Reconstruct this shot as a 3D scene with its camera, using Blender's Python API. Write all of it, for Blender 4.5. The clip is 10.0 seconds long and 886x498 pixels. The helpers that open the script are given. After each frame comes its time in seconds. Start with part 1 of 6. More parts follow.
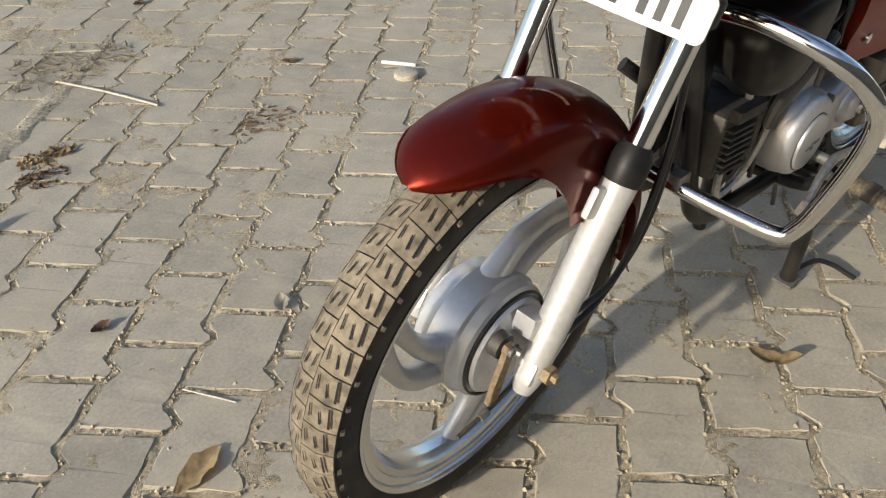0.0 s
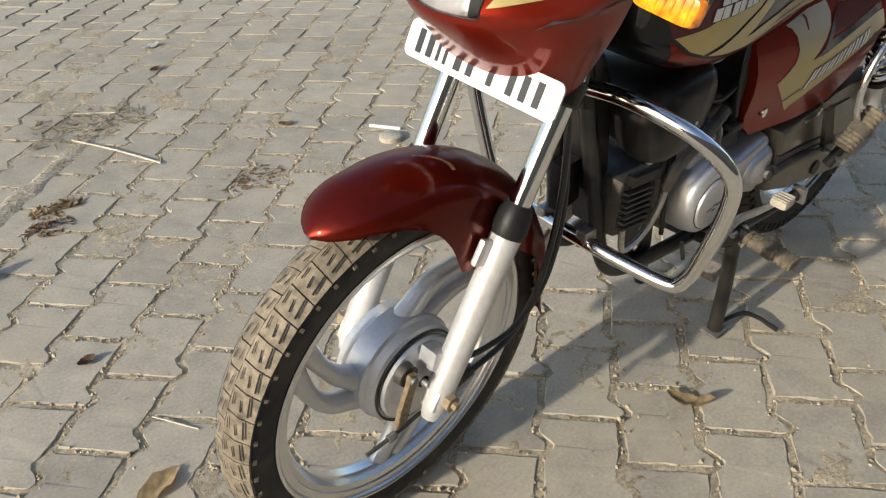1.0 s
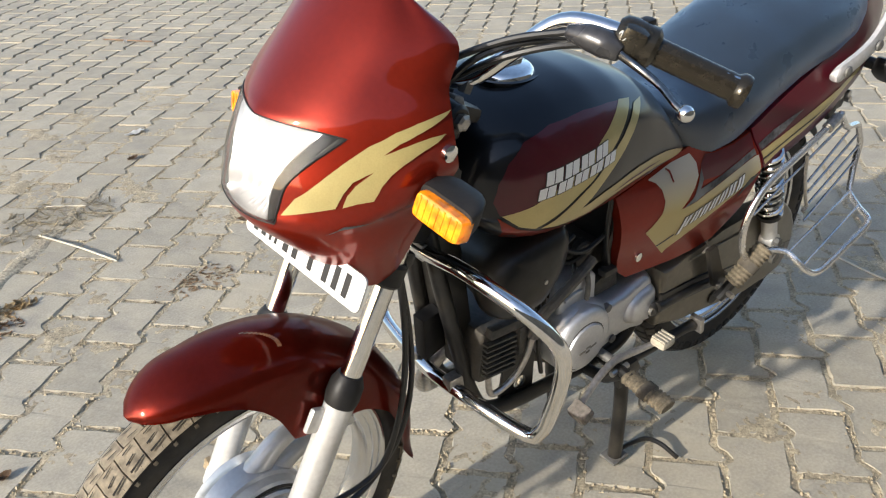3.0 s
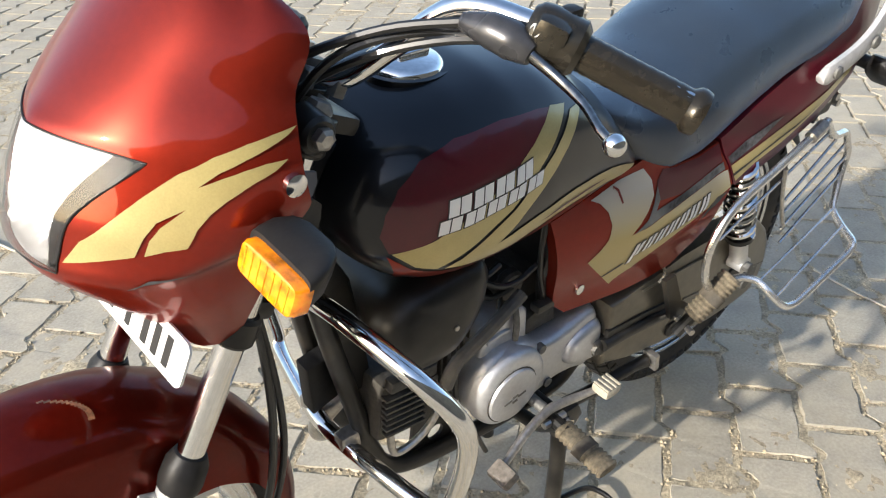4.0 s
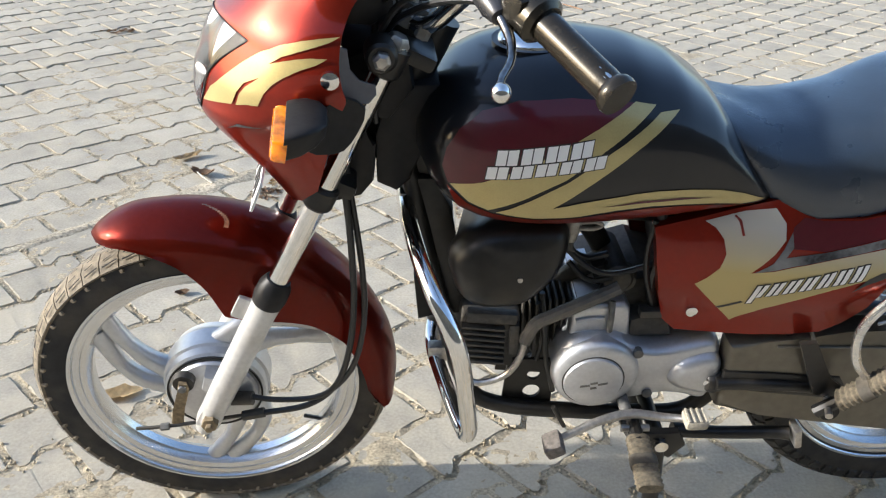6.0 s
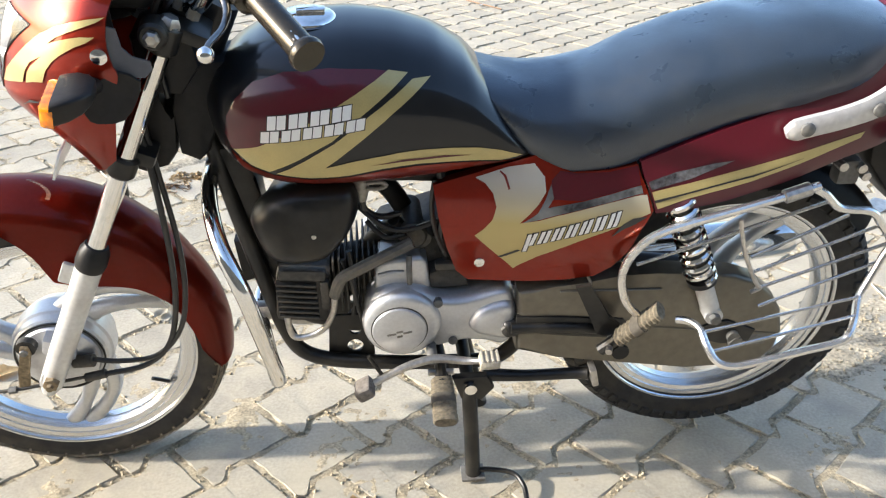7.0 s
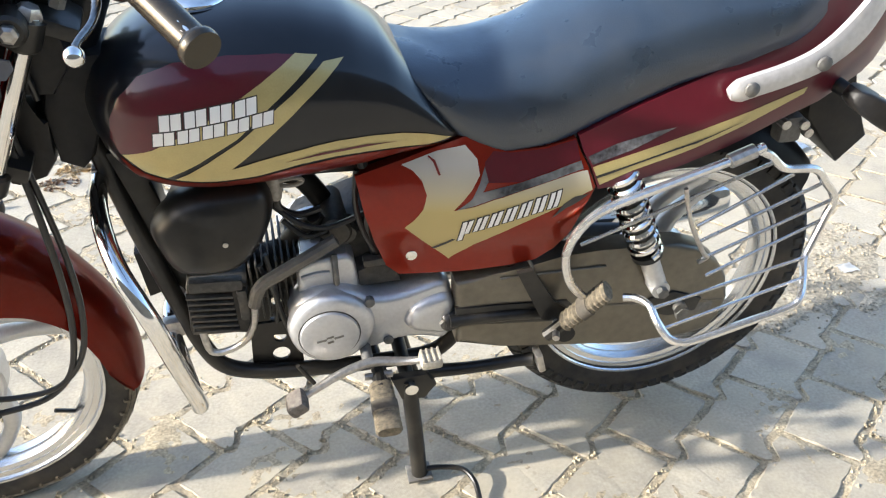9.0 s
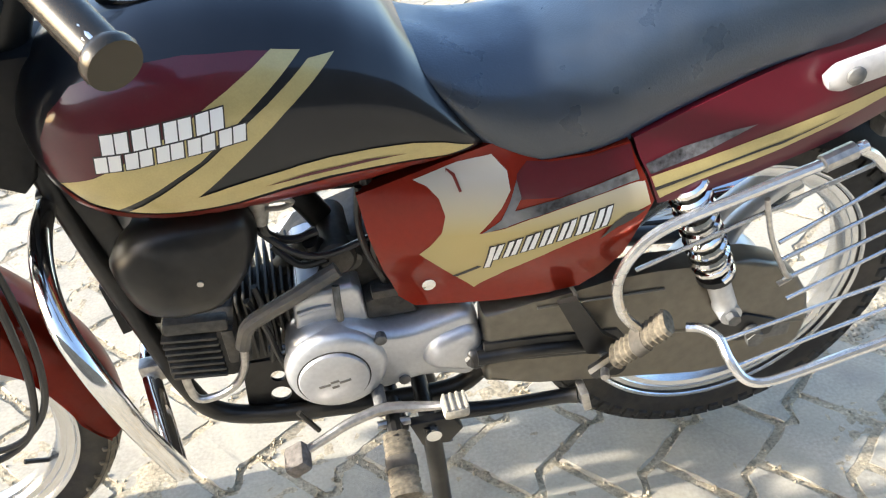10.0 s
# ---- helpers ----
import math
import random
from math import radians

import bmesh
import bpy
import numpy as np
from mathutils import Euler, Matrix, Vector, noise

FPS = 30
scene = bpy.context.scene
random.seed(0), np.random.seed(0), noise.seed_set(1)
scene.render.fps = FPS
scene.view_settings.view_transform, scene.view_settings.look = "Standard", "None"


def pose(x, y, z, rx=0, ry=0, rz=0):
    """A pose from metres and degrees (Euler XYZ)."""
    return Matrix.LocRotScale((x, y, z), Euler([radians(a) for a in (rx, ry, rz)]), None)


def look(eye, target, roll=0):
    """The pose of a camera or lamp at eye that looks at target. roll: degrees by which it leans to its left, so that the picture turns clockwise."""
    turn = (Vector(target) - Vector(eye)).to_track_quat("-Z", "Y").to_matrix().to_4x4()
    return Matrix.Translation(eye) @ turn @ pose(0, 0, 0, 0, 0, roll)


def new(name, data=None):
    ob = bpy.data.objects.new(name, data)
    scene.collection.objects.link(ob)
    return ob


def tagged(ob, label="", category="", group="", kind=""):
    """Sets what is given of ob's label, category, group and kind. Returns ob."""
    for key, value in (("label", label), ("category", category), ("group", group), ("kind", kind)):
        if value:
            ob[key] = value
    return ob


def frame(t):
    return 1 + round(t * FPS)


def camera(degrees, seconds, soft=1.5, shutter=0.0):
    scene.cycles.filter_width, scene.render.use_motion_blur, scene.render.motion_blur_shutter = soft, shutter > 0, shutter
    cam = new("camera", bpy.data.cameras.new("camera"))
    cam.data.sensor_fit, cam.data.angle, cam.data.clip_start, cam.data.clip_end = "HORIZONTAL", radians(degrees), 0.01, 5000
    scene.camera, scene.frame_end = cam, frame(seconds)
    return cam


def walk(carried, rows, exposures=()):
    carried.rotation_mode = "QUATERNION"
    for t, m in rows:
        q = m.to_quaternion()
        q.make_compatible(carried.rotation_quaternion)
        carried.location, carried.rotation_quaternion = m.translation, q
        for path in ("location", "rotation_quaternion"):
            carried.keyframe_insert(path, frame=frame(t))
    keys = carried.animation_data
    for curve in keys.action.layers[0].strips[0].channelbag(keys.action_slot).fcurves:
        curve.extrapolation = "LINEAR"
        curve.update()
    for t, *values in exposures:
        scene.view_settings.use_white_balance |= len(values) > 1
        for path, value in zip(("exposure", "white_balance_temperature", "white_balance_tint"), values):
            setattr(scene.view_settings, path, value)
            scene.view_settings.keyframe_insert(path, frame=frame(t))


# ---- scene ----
from mathutils.bvhtree import BVHTree


cam = camera(55.9, 10.0, soft=1.2)
PATH = [
    (0, (-0.61, -0.626, 1.016), (0.491, 0.568, -0.152), -0.8),
    (0.5, (-0.651, -0.755, 1.028), (0.432, 0.449, -0.145), 1.1),
    (1, (-0.589, -0.841, 1.093), (0.51, 0.457, 0.04), -1.2),
    (1.5, (-0.458, -0.944, 1.193), (0.688, 0.456, 0.341), -1.4),
    (2, (-0.419, -0.983, 1.263), (0.726, 0.436, 0.441), -0.7),
    (2.2, (-0.413, -0.987, 1.278), (0.722, 0.441, 0.458), -1.0),
    (3.3, (-0.282, -0.988, 1.249), (0.786, 0.37, 0.24), -2.7),
    (3.5, (-0.23, -0.957, 1.233), (0.862, 0.38, 0.224), -2.9),
    (4, (-0.082, -0.85, 1.212), (0.995, 0.485, 0.184), 0.2),
    (4.5, (0.079, -0.833, 1.197), (0.795, 0.704, 0.136), -1.8),
    (5, (0.219, -0.883, 1.21), (0.609, 0.83, 0.255), -0.1),
    (5.5, (0.251, -1.032, 1.21), (0.423, 0.732, 0.284), 1.4),
    (5.7, (0.262, -1.108, 1.196), (0.38, 0.633, 0.218), 2.1),
    (6.8, (0.545, -1.37, 1.202), (0.587, 0.386, 0.246), 1.9),
    (7, (0.587, -1.38, 1.201), (0.723, 0.371, 0.245), 1.0),
    (7.5, (0.631, -1.405, 1.205), (0.97, 0.33, 0.268), 0.8),
    (8, (0.646, -1.414, 1.206), (0.989, 0.339, 0.307), 0.3),
    (8.5, (0.631, -1.377, 1.207), (0.903, 0.37, 0.273), 0.1),
    (9, (0.574, -1.245, 1.19), (0.912, 0.427, 0.147), -0.2),
    (9.5, (0.531, -1.112, 1.182), (1.076, 0.471, 0.088), -2.2),
    (10, (0.63, -1.013, 1.142), (0.887, 0.625, 0.024), -2.7),
]
EXPOSURES = [(0.0, -0.03, 6470, 10), (1.0, 0.04, 6400, 10), (2.2, 0.29, 6080, 10), (3.5, 0.49, 6300, 10), (4.0, 0.69, 6200, 10), (4.5, 0.93, 6000, 10), (5.0, 0.83, 5960, 10), (5.7, 0.67, 5900, 10), (6.8, 1.09, 6100, 10), (7.5, 1.18, 6130, 10), (9.0, 1.28, 6080, 10), (10.0, 1.53, 6060, 10)]
walk(cam, [(t, look(eye, target, roll)) for t, eye, target, roll in PATH], EXPOSURES)

from mathutils.geometry import delaunay_2d_cdt

# ---- light ----
SUN_UP, SUN_AZ = 22.0, 183.5      # degrees above the ground; direction towards the sun, from +x
sky = bpy.data.worlds.new("sky")
scene.world = sky
sky.use_nodes = True
wn = sky.node_tree.nodes
tex = wn.new("ShaderNodeTexSky")
tex.sky_type, tex.sun_disc = "NISHITA", False
tex.sun_elevation, tex.sun_rotation = radians(SUN_UP), radians(90 - SUN_AZ)
tex.air_density, tex.dust_density, tex.ozone_density = 1.0, 1.8, 0.9
wn["Background"].inputs["Strength"].default_value = 0.20
sky.node_tree.links.new(tex.outputs["Color"], wn["Background"].inputs["Color"])
lamp = bpy.data.lights.new("sun", "SUN")
lamp.energy, lamp.angle, lamp.color = 4.3, radians(1.4), (1.0, 0.92, 0.80)
sun = new("sun", lamp)
to_sun = Vector((math.cos(radians(SUN_AZ)) * math.cos(radians(SUN_UP)), math.sin(radians(SUN_AZ)) * math.cos(radians(SUN_UP)), math.sin(radians(SUN_UP))))
sun.matrix_world = Matrix.Translation(to_sun * 30) @ to_sun.to_track_quat("Z", "Y").to_matrix().to_4x4()


# ---- materials ----
def material(name, color, rough=0.5, metal=0.0, coat=0.0, grain=0.0, grain_scale=60.0, bump=0.0, bump_scale=200.0, dust=0.0, dust_color=(0.34, 0.28, 0.19), vary=0.0, rough_vary=0.0, world=False, stains=(), **extra):
    """A principled material: colour with grain at two scales, patches of dust, fine relief."""
    m = bpy.data.materials.new(name)
    m.use_nodes = True
    nt = m.node_tree
    n, link = nt.nodes, nt.links.new
    p = n["Principled BSDF"]
    p.inputs["Roughness"].default_value, p.inputs["Metallic"].default_value = rough, metal
    p.inputs["Coat Weight"].default_value, p.inputs["Coat Roughness"].default_value = coat, 0.06
    for key, value in extra.items():
        p.inputs[key.replace("_", " ")].default_value = value
    co = n.new("ShaderNodeNewGeometry").outputs["Position"] if world else n.new("ShaderNodeTexCoord").outputs["Object"]
    base = n.new("ShaderNodeRGB")
    base.outputs[0].default_value = (*color, 1)
    out = base.outputs[0]

    def noise_at(scale, detail=5.0):
        t = n.new("ShaderNodeTexNoise")
        t.inputs["Scale"].default_value, t.inputs["Detail"].default_value = scale, detail
        link(co, t.inputs["Vector"])
        return t.outputs["Fac"]

    def ranged(value, a, b, lo, hi):
        r = n.new("ShaderNodeMapRange")
        for i, v in zip((1, 2, 3, 4), (a, b, lo, hi)):
            r.inputs[i].default_value = v
        link(value, r.inputs[0])
        return r.outputs[0]

    def scaled(color_out, factor):
        mix = n.new("ShaderNodeMix")
        mix.data_type, mix.blend_type = "RGBA", "MULTIPLY"
        mix.inputs["Factor"].default_value = 1.0
        link(color_out, mix.inputs["A"])
        link(factor, mix.inputs["B"])
        return mix.outputs["Result"]

    if vary:
        info = n.new("ShaderNodeObjectInfo").outputs["Random"]
        isl = n.new("ShaderNodeNewGeometry").outputs["Random Per Island"]
        add = n.new("ShaderNodeMath")
        add.operation = "ADD"
        link(info, add.inputs[0])
        link(isl, add.inputs[1])
        fr = n.new("ShaderNodeMath")
        fr.operation = "FRACT"
        link(add.outputs[0], fr.inputs[0])
        out = scaled(out, ranged(fr.outputs[0], 0, 1, 1 - vary, 1 + vary))
    if grain:
        out = scaled(out, ranged(noise_at(grain_scale), 0.3, 0.7, 1 - grain, 1 + grain))
        out = scaled(out, ranged(noise_at(grain_scale / 11, 3), 0.3, 0.7, 1 - grain * 0.7, 1 + grain * 0.7))
    for stain_color, scale, start, amount in stains:
        mix = n.new("ShaderNodeMix")
        mix.data_type = "RGBA"
        link(ranged(noise_at(scale, 9), start, start + 0.16, 0.0, amount), mix.inputs["Factor"])
        link(out, mix.inputs["A"])
        mix.inputs["B"].default_value = (*stain_color, 1)
        out = mix.outputs["Result"]
    if dust:
        mix = n.new("ShaderNodeMix")
        mix.data_type = "RGBA"
        link(ranged(noise_at(14, 8), 0.42, 0.75, 0.0, dust), mix.inputs["Factor"])
        link(out, mix.inputs["A"])
        mix.inputs["B"].default_value = (*dust_color, 1)
        out = mix.outputs["Result"]
        link(ranged(noise_at(14, 8), 0.42, 0.75, rough, min(1, rough + dust * 0.5)), p.inputs["Roughness"])
    elif rough_vary:
        link(ranged(noise_at(25, 6), 0.3, 0.7, rough - rough_vary, rough + rough_vary), p.inputs["Roughness"])
    link(out, p.inputs["Base Color"])
    if bump:
        b = n.new("ShaderNodeBump")
        b.inputs["Strength"].default_value, b.inputs["Distance"].default_value = bump, 0.002
        link(noise_at(bump_scale), b.inputs["Height"])
        link(b.outputs["Normal"], p.inputs["Normal"])
    return m


RED = material("red_paint", (0.205, 0.0165, 0.0068), 0.33, 0.60, 0.6, grain=0.06, grain_scale=1400, rough_vary=0.03, Specular_IOR_Level=0.05, Coat_Roughness=0.04)
TANK_BLACK = material("black_paint", (0.006, 0.007, 0.009), 0.33, 0.0, 0.6, dust=0.03, dust_color=(0.16, 0.15, 0.14), Specular_IOR_Level=0.18, Coat_Roughness=0.10)
MAROON = material("maroon_film", (0.075, 0.004, 0.010), 0.30, 0.0, 0.6, grain=0.06, grain_scale=700, Specular_IOR_Level=0.3)
GOLD = material("gold_film", (0.45, 0.37, 0.15), 0.34, 0.30, 0.6, grain=0.05, grain_scale=500)

ARC_FILM = material("pale_gold_film", (0.34, 0.15, 0.07), 0.4, coat=0.6, grain=0.5, grain_scale=250)
WHITE_FILM = material("white_film", (0.80, 0.80, 0.78), 0.4)
BLACK_FILM = material("black_film", (0.015, 0.014, 0.014), 0.4, coat=0.4)
WORN = material("worn_strip", (0.040, 0.040, 0.046), 0.5, grain=1.0, grain_scale=140, dust=0.7, dust_color=(0.34, 0.33, 0.31))
RAIL = material("rail_silver", (0.62, 0.61, 0.60), 0.42, 0.3, 0.3, grain=0.10, grain_scale=90, dust=0.25, dust_color=(0.22, 0.20, 0.17))
CHROME = material("chrome", (0.80, 0.79, 0.77), 0.10, 1.0, grain=0.06, grain_scale=120, rough_vary=0.05)
CHROME_WORN = material("worn_chrome", (0.50, 0.48, 0.45), 0.30, 0.85, grain=0.2, grain_scale=140, dust=0.3, dust_color=(0.26, 0.22, 0.17), rough_vary=0.08)
GUARD_STEEL = material("bright_steel", (0.72, 0.71, 0.69), 0.24, 0.9, grain=0.10, grain_scale=160, dust=0.10)
SILVER = material("silver_paint", (0.62, 0.62, 0.61), 0.38, 0.45, 0.2, grain=0.07, grain_scale=120, dust=0.22, bump=0.05)
ALLOY = material("alloy_paint", (0.60, 0.61, 0.62), 0.34, 0.5, 0.3, grain=0.05, grain_scale=150, dust=0.15)
RIM_METAL = material("polished_rim", (0.70, 0.71, 0.72), 0.22, 0.85, grain=0.05, grain_scale=150, dust=0.12)
RUSTY = material("dusty_rust", (0.26, 0.20, 0.12), 0.65, 0.45, grain=0.35, grain_scale=160, dust=0.3)
ENGINE = material("engine_silver", (0.56, 0.57, 0.59), 0.40, 0.72, grain=0.06, grain_scale=150, dust=0.12, bump=0.08, bump_scale=500)
CASTING = material("dull_casting", (0.16, 0.16, 0.155), 0.6, 0.5, grain=0.25, grain_scale=120, dust=0.35, bump=0.25)
BLACK_STEEL = material("black_steel", (0.010, 0.010, 0.010), 0.38, coat=0.1, grain=0.3, grain_scale=80, dust=0.08, Specular_IOR_Level=0.35)
BLACK_PLASTIC = material("black_plastic", (0.012, 0.012, 0.013), 0.45, grain=0.2, grain_scale=90, Specular_IOR_Level=0.25, dust=0.05, bump=0.1)
GREY_PLASTIC = material("grey_plastic", (0.10, 0.10, 0.11), 0.5, grain=0.1, grain_scale=90)
GRIP = material("grip_rubber", (0.017, 0.014, 0.010), 0.25, grain=0.25, grain_scale=140, rough_vary=0.02, Specular_IOR_Level=0.55, Specular_Tint=(1.0, 0.93, 0.78, 1.0))
LEVER_METAL = material("worn_lever", (0.24, 0.235, 0.225), 0.20, 1.0, grain=0.30, grain_scale=150, rough_vary=0.08)
SLEEVE = material("shiny_sleeve", (0.050, 0.050, 0.053), 0.30, 0.35, grain=0.25, grain_scale=90, rough_vary=0.08, Specular_IOR_Level=0.6)
SWITCH_PLASTIC = material("switch_plastic", (0.016, 0.014, 0.011), 0.27, grain=0.25, grain_scale=120, rough_vary=0.02, Specular_IOR_Level=0.6, Specular_Tint=(1.0, 0.92, 0.74, 1.0))
CASE = material("chain_case", (0.15, 0.138, 0.112), 0.30, 0.6, grain=0.12, grain_scale=60, dust=0.22, dust_color=(0.22, 0.185, 0.13))
# FIN_CAST and SHADE_CAST: darker copies of CASTING, with shade put into their colour
FIN_CAST = material("dusty_shaded_fins", (0.060, 0.058, 0.054), 0.6, 0.4, grain=0.3, grain_scale=120, dust=0.3, bump=0.25)
SHADE_CAST = material("shaded_casting", (0.05, 0.049, 0.047), 0.55, 0.4, grain=0.3, grain_scale=120, dust=0.25, bump=0.25)
# black vinyl; the sky's blue reflection is put into its colour and sheen tint
VINYL = material("seat_vinyl", (0.019, 0.028, 0.041), 0.35, grain=0.10, grain_scale=40, bump=0.18, bump_scale=420, rough_vary=0.10, Specular_IOR_Level=0.9, Sheen_Weight=0.45, Sheen_Roughness=0.4, Sheen_Tint=(0.34, 0.60, 1.0, 1.0))
GLOSS_PLASTIC = material("glossy_black_plastic", (0.009, 0.009, 0.009), 0.34, grain=0.3, grain_scale=60, rough_vary=0.08, dust=0.06, Specular_IOR_Level=0.35)
RUBBER = material("tyre_rubber", (0.018, 0.018, 0.019), 0.7, grain=0.3, grain_scale=60, dust=0.2, bump=0.2)
TREAD = material("dusty_tread", (0.20, 0.168, 0.120), 0.9, grain=0.35, grain_scale=90, vary=0.10, bump=0.4, stains=(((0.06, 0.052, 0.042), 30.0, 0.56, 0.8),))
SLIT = material("bare_rubber", (0.012, 0.011, 0.010), 0.9, grain=0.2, grain_scale=90)
TREAD_DARK = material("clean_tread", (0.035, 0.034, 0.032), 0.85, grain=0.3, grain_scale=90, vary=0.2, bump=0.4)
PEG = material("muddy_rubber", (0.15, 0.125, 0.085), 0.9, grain=0.4, grain_scale=150, bump=0.4)
GREY_RUBBER = material("grey_rubber", (0.075, 0.072, 0.066), 0.55, grain=0.2, grain_scale=120, dust=0.3)
PEG_PALE = material("worn_rubber", (0.16, 0.14, 0.12), 0.8, grain=0.3, grain_scale=150, bump=0.3)
PEG_DARK = material("peg_rubber", (0.05, 0.045, 0.038), 0.8, grain=0.3, grain_scale=150, dust=0.4)
# the strong grain paints bright patches in place of glints inside the lens
AMBER = material("amber_lens", (0.95, 0.27, 0.003), 0.14, coat=0.9, grain=0.55, grain_scale=70)
TAIL_PAINT = material("maroon_paint", (0.085, 0.004, 0.011), 0.34, 0.0, 0.25, grain=0.05, grain_scale=900)
WALL = material("unseen_wall_plaster", (0.15, 0.135, 0.11), 0.9, grain=0.3, grain_scale=2.0, bump=0.3, bump_scale=20)
TAIL_RED = material("red_paint", (0.165, 0.011, 0.007), 0.33, 0.0, 0.75, grain=0.05, grain_scale=900, rough_vary=0.04, Specular_IOR_Level=0.4)
WHITE_RUBBER = material("pale_rubber", (0.42, 0.38, 0.30), 0.8, grain=0.2, grain_scale=180, bump=0.3)
PETCOCK = material("dull_zinc", (0.30, 0.29, 0.27), 0.55, 0.4, grain=0.2, grain_scale=150, dust=0.2)
PLATE = material("plate_white", (0.78, 0.78, 0.76), 0.4, coat=0.3, grain=0.04, grain_scale=60)
REFLECTOR = material("lamp_reflector", (0.84, 0.84, 0.85), 0.30, 0.72, grain=0.08, grain_scale=45)
LAMP_GREY = material("lamp_bezel", (0.16, 0.16, 0.16), 0.35, 0.5, grain=0.1, grain_scale=60)
CABLE = material("cable_black", (0.012, 0.012, 0.012), 0.42, coat=0.2)
PAVER = material("paver_concrete", (0.378, 0.340, 0.266), 0.88, grain=0.15, grain_scale=150, vary=0.13, bump=0.35, bump_scale=600, dust=0.5, dust_color=(0.44, 0.388, 0.285), world=True, stains=(((0.46, 0.40, 0.29), 3.1, 0.52, 0.65), ((0.25, 0.23, 0.20), 5.3, 0.56, 0.45), ((0.20, 0.165, 0.12), 38.0, 0.66, 0.7)))
SAND = material("joint_sand", (0.40, 0.335, 0.225), 0.95, grain=0.40, grain_scale=160, bump=1.0, bump_scale=420, stains=(((0.20, 0.165, 0.12), 9.0, 0.55, 0.5),))
RUBBLE = material("crumbled_mortar", (0.33, 0.285, 0.205), 0.95, grain=0.45, grain_scale=110, bump=1.0, bump_scale=260, vary=0.25)
GRIT = material("sandy_grit", (0.38, 0.32, 0.22), 0.95, grain=0.3, grain_scale=60, vary=0.3)
GROUND = material("far_ground", (0.31, 0.285, 0.245), 0.95, grain=0.2, grain_scale=3, bump=0.3, bump_scale=30)
LEAF = material("dry_leaf", (0.42, 0.31, 0.165), 0.75, grain=0.40, grain_scale=60, vary=0.2)
PALE_LEAF = material("pale_dry_leaf", (0.56, 0.43, 0.24), 0.75, grain=0.30, grain_scale=60)
LEAF_DARK = material("rotten_leaf", (0.25, 0.16, 0.095), 0.85, grain=0.4, grain_scale=60, vary=0.35)
LITTER = material("trodden_leaf", (0.30, 0.20, 0.115), 0.9, grain=0.4, grain_scale=60, vary=0.4)
STRAW = material("pale_straw", (0.50, 0.46, 0.37), 0.6, grain=0.15, grain_scale=60)
DULL_STRAW = material("dusty_straw", (0.40, 0.34, 0.23), 0.85, grain=0.25, grain_scale=60, vary=0.3)
PAPER = material("white_scrap", (0.74, 0.73, 0.70), 0.7, grain=0.1, grain_scale=60)
FOIL = material("foil_wrapper", (0.7, 0.7, 0.7), 0.3, 0.8, grain=0.2, grain_scale=60)


def clear_lens():
    """Thin hazy plastic, whitened in place of sun glare, with gloss at the grazing angles."""
    m = bpy.data.materials.new("clear_lens")
    m.use_nodes = True
    n, link = m.node_tree.nodes, m.node_tree.links.new
    n.remove(n["Principled BSDF"])
    a, g, mix, f = n.new("ShaderNodeBsdfTransparent"), n.new("ShaderNodeBsdfGlossy"), n.new("ShaderNodeMixShader"), n.new("ShaderNodeFresnel")
    a.inputs["Color"].default_value = (0.93, 0.93, 0.92, 1)
    g.inputs["Roughness"].default_value = 0.06
    f.inputs["IOR"].default_value = 1.6
    haze, glare_white = n.new("ShaderNodeMixShader"), n.new("ShaderNodeBsdfTranslucent")
    glare_white.inputs["Color"].default_value = (0.85, 0.85, 0.83, 1)
    haze.inputs[0].default_value = 0.24
    link(a.outputs[0], haze.inputs[1])
    link(glare_white.outputs[0], haze.inputs[2])
    link(f.outputs[0], mix.inputs[0])
    link(haze.outputs[0], mix.inputs[1])
    link(g.outputs[0], mix.inputs[2])
    link(mix.outputs[0], n["Material Output"].inputs["Surface"])
    return m


LENS = clear_lens()


def faded_film():
    """A printed film that fades from gold at its foot to silver at its top."""
    m = material("gold_to_silver_film", (0.46, 0.36, 0.13), 0.38, 0.25, 0.6)
    n, link = m.node_tree.nodes, m.node_tree.links.new
    xyz, ramp, mix = n.new("ShaderNodeSeparateXYZ"), n.new("ShaderNodeMapRange"), n.new("ShaderNodeMix")
    link(n["Texture Coordinate"].outputs["Object"], xyz.inputs[0])
    link(xyz.outputs["Z"], ramp.inputs[0])
    ramp.inputs[1].default_value, ramp.inputs[2].default_value = 0.590, 0.660
    mix.data_type = "RGBA"
    mix.inputs["A"].default_value, mix.inputs["B"].default_value = (0.44, 0.355, 0.14, 1), (0.47, 0.46, 0.43, 1)
    link(ramp.outputs[0], mix.inputs["Factor"])
    link(mix.outputs["Result"], n["Principled BSDF"].inputs["Base Color"])
    return m


FADED = faded_film()


# ---- mesh tools ----
def part(name, bm, mat, parent=None, label="", sharp=35, flat=False):
    """Links a bmesh as one mesh object, under a thing or a part."""
    bmesh.ops.recalc_face_normals(bm, faces=bm.faces)
    me = bpy.data.meshes.new(name)
    bm.to_mesh(me)
    bm.free()
    me.materials.append(mat)
    if not flat:
        me.polygons.foreach_set("use_smooth", [True] * len(me.polygons))
        me.set_sharp_from_angle(angle=radians(sharp))
    ob = new(name, me)
    ob.parent = parent
    if label:
        ob["label"] = label
    return ob


